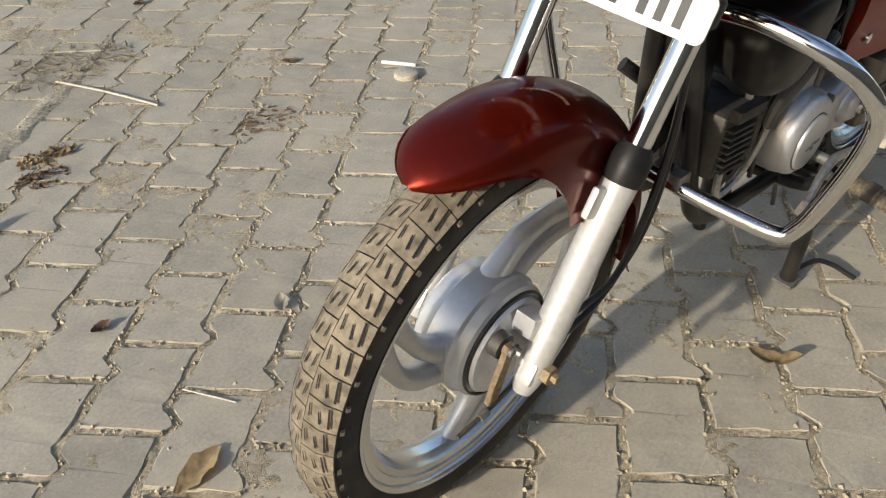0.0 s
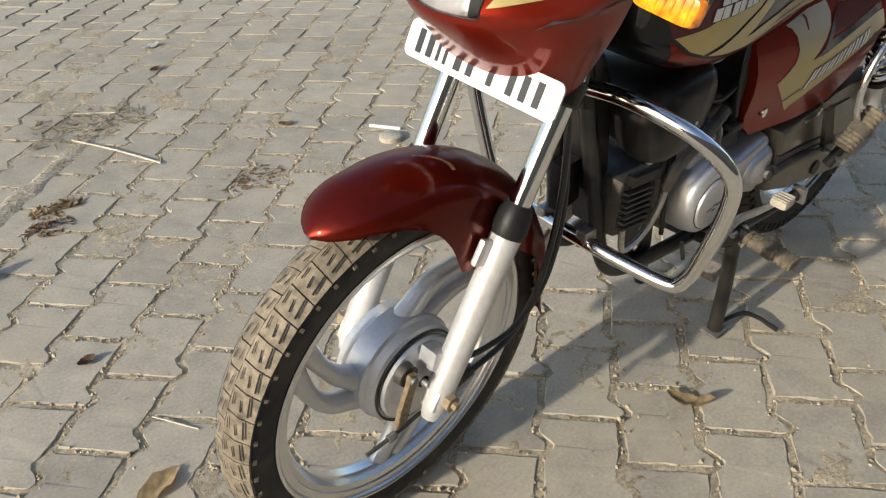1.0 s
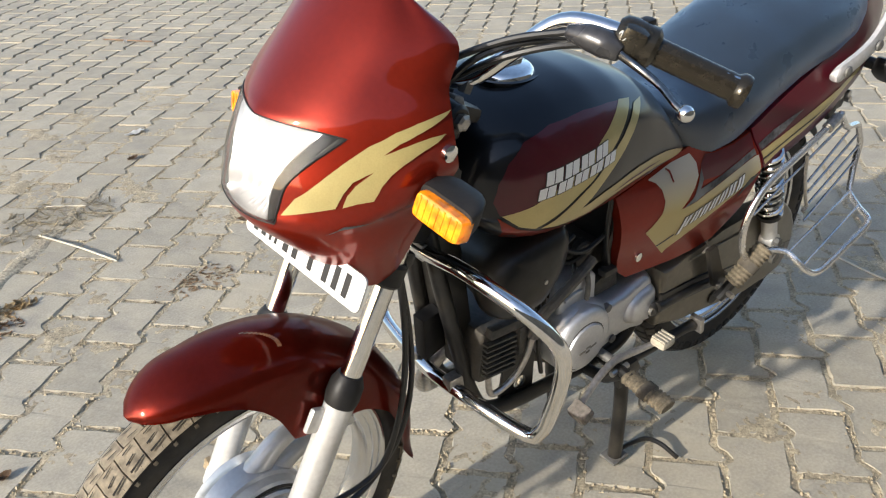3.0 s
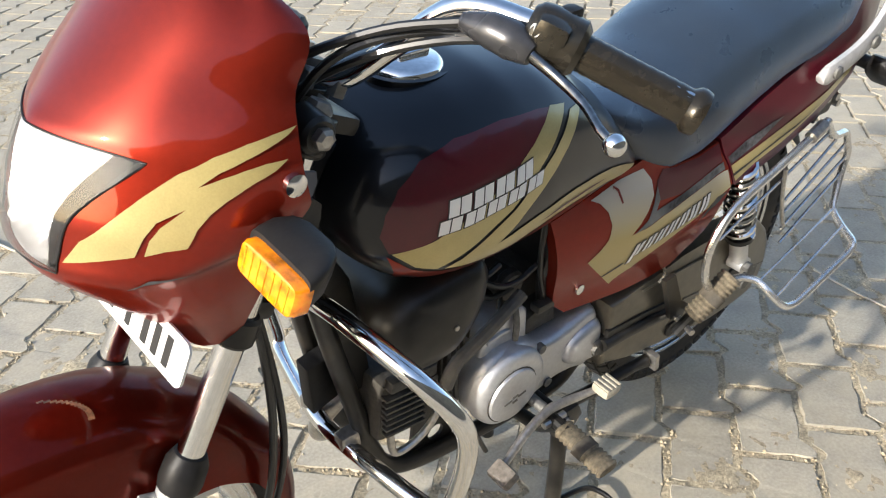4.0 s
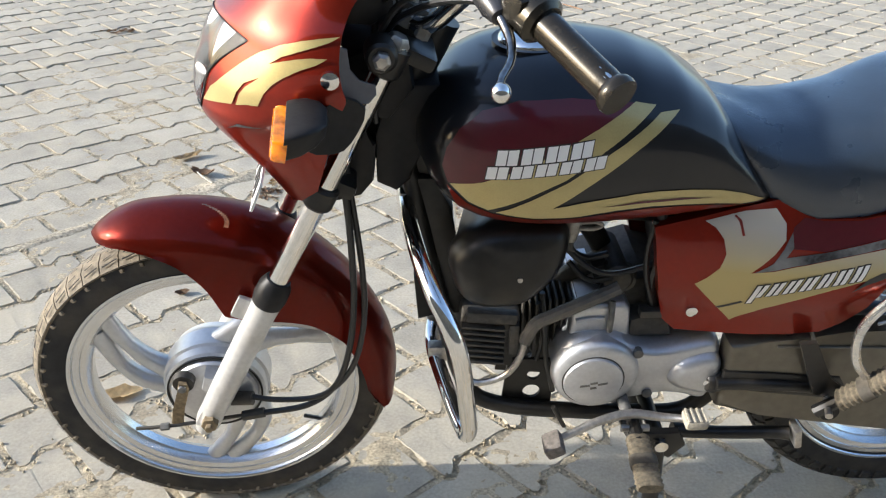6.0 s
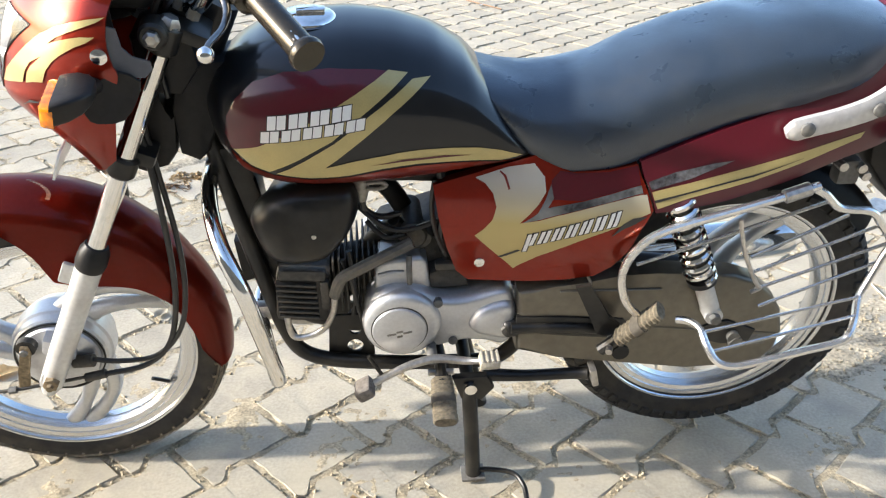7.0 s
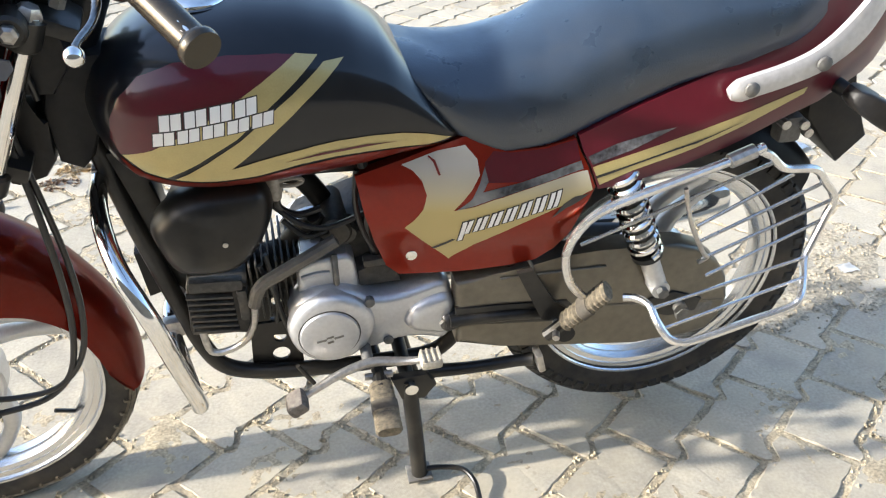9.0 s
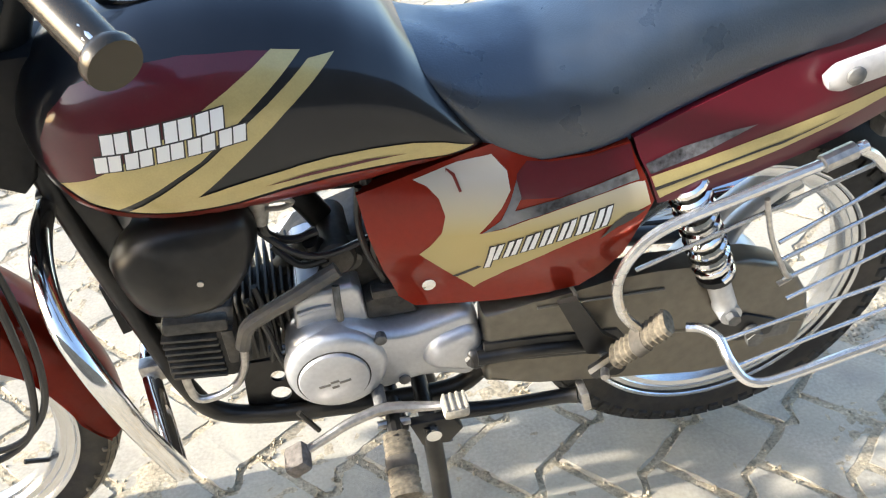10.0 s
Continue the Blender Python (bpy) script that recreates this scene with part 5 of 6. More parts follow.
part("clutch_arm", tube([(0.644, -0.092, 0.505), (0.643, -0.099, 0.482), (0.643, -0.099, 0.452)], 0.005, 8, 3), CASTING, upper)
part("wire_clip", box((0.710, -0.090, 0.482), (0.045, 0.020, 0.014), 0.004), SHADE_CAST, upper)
# the block's dark colour carries the shade between the engine parts
part("engine_block", prism([(0.560, 0.440), (0.600, 0.490), (0.700, 0.520), (0.760, 0.500), (0.800, 0.440), (0.815, 0.330), (0.740, 0.275), (0.620, 0.270), (0.565, 0.310)], -0.052, 0.100, 0.014), SHADE_CAST, bike, "dark grey engine block with shade in its colour")
part("clutch_cover", prism([(0.560, 0.430), (0.620, 0.470), (0.740, 0.460), (0.800, 0.400), (0.790, 0.300), (0.640, 0.280), (0.560, 0.320)], 0.100, 0.150, 0.014), ENGINE, bike, "silver clutch cover")
# cylinder with its fins, lying forward; the shade round it is in their colour
for i in range(9):
    x = 0.512 + i * 0.0105
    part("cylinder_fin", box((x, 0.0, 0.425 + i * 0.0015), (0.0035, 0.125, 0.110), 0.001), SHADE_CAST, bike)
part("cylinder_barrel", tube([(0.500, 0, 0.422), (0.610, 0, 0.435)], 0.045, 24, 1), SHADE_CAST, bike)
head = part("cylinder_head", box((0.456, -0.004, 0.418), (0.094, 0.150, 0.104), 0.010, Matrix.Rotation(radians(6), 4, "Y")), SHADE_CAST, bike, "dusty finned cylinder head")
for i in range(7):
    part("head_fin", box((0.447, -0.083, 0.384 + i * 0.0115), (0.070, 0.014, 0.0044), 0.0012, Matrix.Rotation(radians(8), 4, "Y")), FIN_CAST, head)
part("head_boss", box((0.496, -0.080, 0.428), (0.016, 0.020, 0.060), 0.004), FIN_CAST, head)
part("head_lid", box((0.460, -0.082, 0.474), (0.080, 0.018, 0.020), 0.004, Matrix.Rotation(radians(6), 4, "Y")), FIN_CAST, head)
part("spark_cap", tube([(0.470, 0.090, 0.440), (0.440, 0.125, 0.470)], 0.012, 10, 1), BLACK_PLASTIC, bike)
# air cleaner box in front
shroud = []
for k, y in ((0.22, -0.132), (0.50, -0.130), (0.75, -0.125), (0.91, -0.114), (1.0, -0.092), (0.985, -0.072), (0.86, -0.045), (0.70, 0.030), (0.60, 0.070)):
    ring = []
    for p in spline([(x, 0, z) for x, z in ((0.392, 0.604), (0.420, 0.636), (0.462, 0.654), (0.520, 0.658), (0.556, 0.652), (0.566, 0.616), (0.548, 0.564), (0.508, 0.520), (0.470, 0.511), (0.436, 0.513), (0.408, 0.530), (0.394, 0.568))], 4, True):
        c = Vector((0.486, 0, 0.588))
        q = c + (Vector((p.x, 0, p.z)) - c) * k
        ring.append(Vector((q.x, y, q.z)))
    shroud.append(ring)
sb = bmesh.new()
skin(sb, shroud)
part("air_cleaner", sb, GLOSS_PLASTIC, bike, "black plastic air cleaner cover", sharp=60)
part("cover_bolt", tube([(0.492, -0.126, 0.580), (0.492, -0.134, 0.580)], 0.004, 8, 1), CHROME_WORN, bike)
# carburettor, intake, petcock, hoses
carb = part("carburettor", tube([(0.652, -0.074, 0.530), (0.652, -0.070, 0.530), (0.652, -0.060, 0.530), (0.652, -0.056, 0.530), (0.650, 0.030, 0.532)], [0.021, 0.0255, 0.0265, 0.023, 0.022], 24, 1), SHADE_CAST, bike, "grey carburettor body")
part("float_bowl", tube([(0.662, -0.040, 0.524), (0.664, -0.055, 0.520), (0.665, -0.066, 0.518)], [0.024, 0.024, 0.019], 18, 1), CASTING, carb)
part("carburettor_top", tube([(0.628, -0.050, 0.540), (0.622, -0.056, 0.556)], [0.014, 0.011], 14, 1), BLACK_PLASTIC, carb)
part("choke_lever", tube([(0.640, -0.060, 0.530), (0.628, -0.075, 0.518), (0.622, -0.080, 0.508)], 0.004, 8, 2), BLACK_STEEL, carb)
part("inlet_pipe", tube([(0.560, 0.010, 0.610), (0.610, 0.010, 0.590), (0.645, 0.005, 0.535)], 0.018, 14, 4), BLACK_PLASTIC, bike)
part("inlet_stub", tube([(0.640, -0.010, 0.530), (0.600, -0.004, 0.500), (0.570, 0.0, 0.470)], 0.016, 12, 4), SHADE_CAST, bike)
part("petcock", tube([(0.572, -0.078, 0.672), (0.572, -0.078, 0.655), (0.572, -0.078, 0.650), (0.572, -0.078, 0.632), (0.570, -0.078, 0.612)], [0.008, 0.011, 0.014, 0.012, 0.009], 12, 1), PETCOCK, bike, "pale grey fuel tap under the tank")
part("petcock_lever", tube([(0.575, -0.086, 0.646), (0.600, -0.090, 0.650), (0.612, -0.090, 0.644), (0.600, -0.090, 0.638), (0.580, -0.088, 0.638)], 0.0035, 8, 3), PETCOCK, bike)
part("fuel_hose", tube([(0.572, -0.078, 0.618), (0.574, -0.074, 0.592), (0.600, -0.066, 0.570), (0.634, -0.060, 0.572)], 0.0055, 8, 5), CABLE, bike, "black fuel hose")
part("breather_hose", tube([(0.650, -0.096, 0.535), (0.600, -0.100, 0.511), (0.556, -0.100, 0.488), (0.526, -0.098, 0.468), (0.512, -0.096, 0.432)], 0.0105, 10, 5), GREY_RUBBER, bike, "black rubber breather hose")
part("drain_pipe", tube([(0.512, -0.095, 0.430), (0.506, -0.092, 0.392), (0.488, -0.088, 0.356), (0.458, -0.086, 0.338), (0.430, -0.084, 0.340), (0.424, -0.082, 0.385)], 0.0058, 10, 5), CHROME_WORN, bike, "thin metal drain pipe")
part("harness", tube([(0.700, -0.080, 0.660), (0.705, -0.090, 0.600), (0.700, -0.085, 0.540), (0.712, -0.080, 0.480)], 0.008, 8, 5), CABLE, bike)
for pts in ([(0.560, -0.070, 0.600), (0.600, -0.085, 0.566), (0.640, -0.090, 0.556), (0.700, -0.085, 0.570)], [(0.575, -0.060, 0.560), (0.605, -0.075, 0.535), (0.640, -0.085, 0.545)], [(0.690, -0.090, 0.650), (0.684, -0.092, 0.600), (0.690, -0.090, 0.550), (0.706, -0.088, 0.500)],
            [(0.540, -0.060, 0.655), (0.600, -0.070, 0.662), (0.680, -0.075, 0.655)], [(0.530, -0.085, 0.500), (0.545, -0.080, 0.440), (0.552, -0.075, 0.380), (0.570, -0.072, 0.300)], [(0.540, -0.060, 0.500), (0.548, -0.060, 0.420), (0.540, -0.060, 0.360)]):
    part("wire", tube(pts, 0.0046, 8, 5), CABLE, bike, "black wire")
part("under_tank_shield", prism([(0.500, 0.672), (0.720, 0.672), (0.715, 0.630), (0.620, 0.640), (0.560, 0.650)], -0.070, 0.070, 0.006), BLACK_PLASTIC, bike)
part("battery_box", prism([(0.705, 0.650), (0.860, 0.660), (0.870, 0.500), (0.740, 0.500)], -0.085, 0.085, 0.010), BLACK_PLASTIC, bike, "black battery and filter box")
# engine hanger plate with two holes
def holed(outline, holes, y0, y1):
    """A flat plate with round holes."""
    b = bmesh.new()
    edges = []
    for ring in [outline] + [[(cx + r * math.cos(2 * math.pi * i / 20), cz + r * math.sin(2 * math.pi * i / 20)) for i in range(20)] for cx, cz, r in holes]:
        vs = [b.verts.new((x, y0, z)) for x, z in ring]
        edges += [b.edges.new((vs[i], vs[(i + 1) % len(vs)])) for i in range(len(vs))]
    bmesh.ops.triangle_fill(b, edges=edges, use_beauty=True)
    made = bmesh.ops.extrude_face_region(b, geom=b.faces[:])
    bmesh.ops.translate(b, verts=[v for v in made["geom"] if isinstance(v, bmesh.types.BMVert)], vec=(0, y1 - y0, 0))
    return b


for s in (-1, 1):
    plate = holed([(0.495, 0.352), (0.572, 0.350), (0.574, 0.232), (0.486, 0.242)], [(0.540, 0.316, 0.011), (0.538, 0.278, 0.015)], s * 0.044, s * 0.050)
    part("engine_plate", plate, BLACK_STEEL, bike, "black engine mounting plate with round holes", flat=True)
part("gear_pedal_link", tube([(0.563, -0.120, 0.310), (0.585, -0.118, 0.262)], 0.004, 8, 1), BLACK_STEEL, bike)

# exhaust on the far side
part("exhaust_pipe", tube([(0.420, 0.020, 0.390), (0.385, 0.040, 0.330), (0.410, 0.070, 0.262), (0.520, 0.085, 0.250), (0.750, 0.100, 0.252), (0.900, 0.120, 0.270), (1.000, 0.150, 0.285)], 0.015, 14, 6), CHROME_WORN, bike, "chromed exhaust pipe")
part("silencer", tube([(0.960, 0.140, 0.278), (1.010, 0.160, 0.290), (1.080, 0.176, 0.296), (1.300, 0.182, 0.300), (1.460, 0.184, 0.312), (1.470, 0.184, 0.313)], [0.018, 0.030, 0.038, 0.046, 0.046, 0.030], 22, 3), CHROME, bike, "chromed tubular silencer")

# -- rear suspension and drive --
for s in (-1, 1):
    arm = tube([(0.845, s * 0.105, 0.362), (0.980, s * 0.112, 0.345), (1.120, s * 0.112, 0.322), (1.235, s * 0.112, 0.305), (1.275, s * 0.112, 0.300)], [0.017, 0.018, 0.017, 0.016, 0.014], 12, 3)
    part("swing_arm", arm, BLACK_STEEL, bike, "black swinging arm")
    shock = part("shock_absorber", tube([(1.076, s * 0.150, 0.625), (1.105, s * 0.150, 0.550), (1.135, s * 0.150, 0.475)], [0.014, 0.014, 0.014], 14, 1), CASTING, bike, "rear shock absorber with bright coil spring")
    top, low = Vector((1.070, s * 0.150, 0.640)), Vector((1.145, s * 0.150, 0.450))
    way = (low - top).normalized()
    coil = []
    u, v = Vector((0, 1, 0)), way.cross(Vector((0, 1, 0)))
    turns, per = 9.5, 14
    for i in range(int(turns * per) + 1):
        a = 2 * math.pi * i / per
        coil.append(top + way * (0.012 + 0.176 * i / (turns * per)) + (u * math.cos(a) + v * math.sin(a)) * 0.0225)
    part("spring", tube(coil, 0.0056, 7, 1), CHROME, shock, "chromed coil spring")
    part("spring_seat", tube([top + way * 0.186, top + way * 0.196, top + way * 0.200], [0.026, 0.026, 0.018], 20, 1), BLACK_STEEL, shock)
    part("damper_body", tube([top + way * 0.190, top + way * 0.260], 0.0165, 16, 1), SILVER, shock, "grey damper body")
    part("lower_eye", revolve([(0.007, -0.015), (0.016, -0.015), (0.016, 0.015), (0.007, 0.015)], top + way * 0.272, 18), SILVER, shock)
    part("shock_nut", tube([top + way * 0.272 + Vector((0, s * 0.008, 0)), top + way * 0.272 + Vector((0, s * 0.026, 0))], 0.010, 6, 1), CASTING, shock)
    part("rear_axle_nut", tube([(1.232, s * 0.115, 0.305), (1.232, s * 0.148, 0.305)], 0.014, 6, 1), CASTING, bike)
    part("chain_adjuster", box((1.270, s * 0.128, 0.300), (0.050, 0.010, 0.026), 0.004), CASTING, bike)
case_out = [(0.828, 0.440), (0.885, 0.448), (0.946, 0.455), (1.007, 0.465), (1.070, 0.465), (1.145, 0.458), (1.210, 0.450), (1.251, 0.434), (1.289, 0.400), (1.312, 0.363), (1.324, 0.313), (1.318, 0.272), (1.294, 0.242), (1.248, 0.234), (1.154, 0.242), (1.016, 0.268), (0.906, 0.289), (0.828, 0.310)]
case = part("chain_case", prism(case_out, -0.132, -0.092, 0.010, 3), CASE, bike, "dusty grey-brown metal chain case")
part("case_seam", tube([(1.040, -0.1325, 0.352), (1.150, -0.1325, 0.335), (1.312, -0.131, 0.312)], 0.0022, 8, 3), CASE, case)
part("case_recess", prism([(0.826, 0.392), (0.906, 0.385), (1.018, 0.372), (1.034, 0.348), (1.004, 0.328), (0.900, 0.345), (0.826, 0.357)], -0.1360, -0.128, 0.003), BLACK_STEEL, case, "dark swing arm in the case's opening")
part("arm_tube", tube([(0.816, -0.136, 0.368), (0.920, -0.136, 0.362), (1.015, -0.134, 0.346)], 0.0105, 12, 2), BLACK_STEEL, case)
part("case_rib", tube([(0.900, -0.134, 0.440), (1.080, -0.134, 0.432)], 0.0022, 6, 1), CASE, case)
part("case_cap", tube([(1.022, -0.128, 0.292), (1.022, -0.136, 0.292)], 0.016, 16, 1), BLACK_PLASTIC, case)
part("arm_end", prism([(1.160, 0.338), (1.186, 0.3515), (1.214, 0.352), (1.268, 0.327), (1.260, 0.301), (1.209, 0.2985), (1.173, 0.311)], -0.137, -0.130, 0.002), BLACK_STEEL, case, "black swing arm end")
part("axle_washer", tube([(1.226, -0.134, 0.318), (1.226, -0.146, 0.318)], 0.012, 12, 1), CASTING, case)
part("case_clip", tube([(0.945, -0.134, 0.470), (0.952, -0.137, 0.452), (0.940, -0.136, 0.440)], 0.003, 6, 3), CASTING, case)

# guard beside the rear wheel
GUARD = [(1.292, -0.172, 0.648), (1.236, -0.176, 0.634), (1.140, -0.180, 0.610), (1.046, -0.182, 0.584), (1.006, -0.182, 0.552), (0.988, -0.182, 0.505), (1.000, -0.182, 0.450), (1.030, -0.182, 0.412)]
GUARD_2 = [(1.094, -0.182, 0.402), (1.111, -0.193, 0.406), (1.124, -0.215, 0.405), (1.127, -0.240, 0.394), (1.140, -0.262, 0.375), (1.165, -0.270, 0.368), (1.205, -0.271, 0.374), (1.276, -0.270, 0.390), (1.340, -0.268, 0.403), (1.359, -0.262, 0.415), (1.385, -0.227, 0.417), (1.405, -0.192, 0.430), (1.423, -0.178, 0.458), (1.440, -0.168, 0.492), (1.450, -0.163, 0.526), (1.421, -0.165, 0.564), (1.395, -0.167, 0.591), (1.339, -0.170, 0.603), (1.307, -0.171, 0.631), (1.284, -0.172, 0.645), (1.286, -0.172, 0.648)]
guard = part("wheel_guard", tube(GUARD, 0.0072, 10, 5), GUARD_STEEL, bike, "chromed wire guard beside the rear wheel")
part("guard_hoop", tube(GUARD_2, 0.0068, 10, 5), GUARD_STEEL, guard)
part("guard_clamp", tube([(1.236, -0.176, 0.634), (1.276, -0.173, 0.645)], 0.0115, 10, 1), CHROME_WORN, guard)
part("guard_upright", tube([(1.170, -0.181, 0.599), (1.189, -0.182, 0.535), (1.220, -0.183, 0.472), (1.230, -0.183, 0.461), (1.214, -0.184, 0.453)], 0.0038, 8, 4), CHROME_WORN, guard)
WIRES = [((1.010, -0.182, 0.523), (1.312, -0.172, 0.617)), ((1.201, -0.182, 0.525), (1.357, -0.170, 0.589)), ((1.211, -0.182, 0.494), (1.415, -0.166, 0.560)), ((1.220, -0.183, 0.458), (1.444, -0.164, 0.523)), ((1.233, -0.184, 0.422), (1.438, -0.168, 0.489)), ((1.134, -0.212, 0.396), (1.407, -0.192, 0.435)), ((1.129, -0.250, 0.384), (1.384, -0.226, 0.422))]
for ends in WIRES:
    part("guard_wire", tube(ends, 0.0030, 8, 1), GUARD_STEEL, guard)


PEG_RING = [(math.copysign(abs(math.cos(a)) ** 0.7, math.cos(a)), math.copysign(abs(math.sin(a)) ** 0.7, math.sin(a))) for a in [2 * math.pi * (i + 0.5) / 14 for i in range(14)]]


def peg(pivot, tip, wide, mat_label):
    """A rubber footrest: ribbed, with a dark band, on a steel fork."""
    pivot, tip = Vector(pivot), Vector(tip)
    way = (tip - pivot).normalized()
    rubber, ribs = bmesh.new(), 11
    up = Vector((0, 0, 1)) - way * way.z
    up.normalize()
    side = way.cross(up)
    rings = []
    for i in range(ribs * 2 + 1):
        t = 0.16 + 0.84 * i / (ribs * 2)
        k = 1.0 if i % 2 else 0.84
        c = pivot.lerp(tip, t)
        w, h = wide * k * (1 + 0.15 * t), wide * 0.62 * k
        rings.append([c + side * (w * u) + up * (h * v) for u, v in PEG_RING])
    skin(rubber, rings)
    ob = part("footrest", rubber, PEG, bike, mat_label, sharp=20)
    bar = tube([pivot - way * 0.022, pivot.lerp(tip, 0.3)], 0.011, 10, 1)
    part("footrest_fork", bar, BLACK_STEEL, ob)
    mid = bmesh.new()
    skin(mid, [[pivot.lerp(tip, t) + side * (wide * 1.14 * u) + up * (wide * 0.66 * v) for u, v in PEG_RING] for t in (0.50, 0.66)])
    part("footrest_band", mid, PEG_DARK, ob, "darker worn band")
    part("footrest_pin", tube([pivot + side * (wide * 1.2), pivot - side * (wide * 1.2)], 0.006, 8, 1), CHROME_WORN, ob)


peg((0.690, -0.160, 0.298), (0.688, -0.276, 0.290), 0.019, "muddy ribbed rubber footrest")
for s in (-1, 1):
    peg((0.985, s * 0.176, 0.352), (1.056, s * 0.200, 0.440), 0.020, "muddy ribbed pillion footrest, folded up")
part("footrest_bar", tube([(0.690, -0.168, 0.296), (0.700, -0.140, 0.262), (0.700, -0.100, 0.240), (0.690, 0.060, 0.232), (0.690, 0.090, 0.236)], 0.012, 12, 3), BLACK_STEEL, bike, "black footrest bar under the engine")
lever = part("gear_lever", tube([(0.560, -0.176, 0.292), (0.592, -0.168, 0.302), (0.624, -0.162, 0.315), (0.655, -0.158, 0.323), (0.686, -0.156, 0.326), (0.735, -0.162, 0.322), (0.770, -0.178, 0.334)], [0.006, 0.0065, 0.007, 0.0075, 0.008, 0.007, 0.005], 10, 4), CHROME_WORN, bike, "dull silver heel-and-toe gear lever")
part("toe_rubber", box((0.555, -0.186, 0.294), (0.032, 0.040, 0.024), 0.007, Matrix.Rotation(radians(-30), 4, "Y")), PEG_PALE, lever, "worn grey toe rubber")
part("heel_rubber", box((0.772, -0.188, 0.343), (0.036, 0.034, 0.018), 0.007), WHITE_RUBBER, lever, "pale ribbed heel rubber")
for k in range(4):
    part("rubber_rib", box((0.759 + 0.009 * k, -0.188, 0.3525), (0.004, 0.030, 0.003), 0.001), WHITE_RUBBER, lever)
part("lever_pinch", tube([(0.676, -0.110, 0.322), (0.676, -0.158, 0.322)], 0.0095, 12, 1), CASTING, lever)

# -- stands --
stand = part("centre_stand", tube([(0.742, -0.132, 0.250), (0.748, -0.138, 0.130), (0.752, -0.140, 0.020), (0.753, -0.140, 0.004)], [0.0145, 0.0145, 0.0150, 0.0170], 14, 3), BLACK_STEEL, bike, "black steel centre stand")
part("stand_leg", tube([(0.742, 0.070, 0.250), (0.772, 0.076, 0.100), (0.796, 0.080, -0.022)], 0.0145, 14, 3), BLACK_STEEL, stand)
part("stand_cross", tube([(0.742, -0.135, 0.245), (0.742, 0.075, 0.245)], 0.013, 12, 1), BLACK_STEEL, stand)
part("stand_foot", box((0.752, -0.140, 0.003), (0.046, 0.040, 0.007), 0.002), CASTING, stand, "rusty stand foot")
part("stand_tang", tube([(0.756, -0.142, 0.014), (0.790, -0.148, 0.018), (0.830, -0.160, 0.016), (0.846, -0.186, 0.012), (0.848, -0.212, 0.008), (0.846, -0.232, 0.008)], 0.0052, 10, 5), BLACK_STEEL, stand, "bent rod foot tang")
part("stand_bracket", prism([(0.712, 0.262), (0.775, 0.262), (0.790, 0.232), (0.768, 0.205), (0.728, 0.210)], -0.142, -0.128, 0.003), BLACK_STEEL, stand)
part("stand_pivot", tube([(0.745, -0.128, 0.240), (0.745, -0.152, 0.240)], 0.0115, 14, 1), CHROME, stand, "bright stand pivot bolt")
part("stand_spring", tube([(0.772 + 0.004 * math.cos(i), -0.120 + 0.004 * math.sin(i), 0.245 - i * 0.0011) for i in range(60)], 0.0016, 5, 1), CASTING, stand)
side_stand = part("side_stand", tube([(0.770, -0.118, 0.246), (0.850, -0.120, 0.238), (0.940, -0.128, 0.243), (0.966, -0.134, 0.246)], [0.013, 0.011, 0.011, 0.013], 12, 3), BLACK_STEEL, bike, "black side stand folded back")
part("side_stand_foot", box((0.974, -0.138, 0.248), (0.012, 0.030, 0.040), 0.003, Matrix.Rotation(radians(-12), 4, "Y")), CHROME_WORN, side_stand, "bright side stand foot")


# ---- the ground ----
ROW = Vector((0.1524, 0.1427, 0))                     # along a column of pavers, one paver on
COL = Vector((-0.0188, 0.1831, 0))                    # to the next column
START = Vector((-0.2011, 0.3674, 0))
ALONG = ROW.normalized()
ACROSS = Vector((ALONG.y, -ALONG.x, 0))
LONG, WIDE_P = ROW.length, abs(COL.dot(ACROSS))
PHASE = COL.dot(ALONG) / LONG
ZIG = [(0.0, 0.001), (0.05, 0.012), (0.09, 0.017), (0.13, 0.015), (0.19, 0.004), (0.25, -0.008), (0.29, -0.011), (0.34, -0.009), (0.50, -0.004), (1.0, 0.001)]


def zig(s):
    return interp(s % 1.0, ZIG)


def paver_outline(gap, fine=False):
    """A paver's edge, along one long side and back along the other."""
    near_s = (0.0, 0.05, 0.09, 0.13, 0.19, 0.25, 0.29, 0.34, 0.42, 0.50, 0.60, 0.70, 0.80, 0.90, 1.0) if fine else (0.0, 0.09, 0.19, 0.29, 0.50, 1.0)
    far_s = (1.0, 0.95, PHASE + 0.34, PHASE + 0.29, PHASE + 0.25, PHASE + 0.19, PHASE + 0.13, PHASE + 0.09, PHASE + 0.05, PHASE, 0.45, 0.36, 0.27, 0.18, 0.09, 0.0) if fine else (1.0, PHASE + 0.29, PHASE + 0.19, PHASE + 0.09, PHASE, PHASE - 0.5)
    right = [(s, WIDE_P / 2 + zig(s if s < 1 else 0.0) - gap) for s in near_s]
    left = [(max(s, 0.0), -WIDE_P / 2 + zig(s - PHASE) + gap) for s in far_s]
    ends = []
    if fine:
        ends = [[(s, a + (b - a) * t) for t in (0.25, 0.5, 0.75)] for s, a, b in ((1.0, right[-1][1], left[0][1]), (0.0, left[-1][1], right[0][1]))]
        right, left = right + ends[0], left + ends[1]
    out = []
    for s, w in right + left:
        d = gap if s < 0.002 else (LONG - gap if s > 0.998 else s * LONG)
        out.append(Vector((d, w)))
    return out


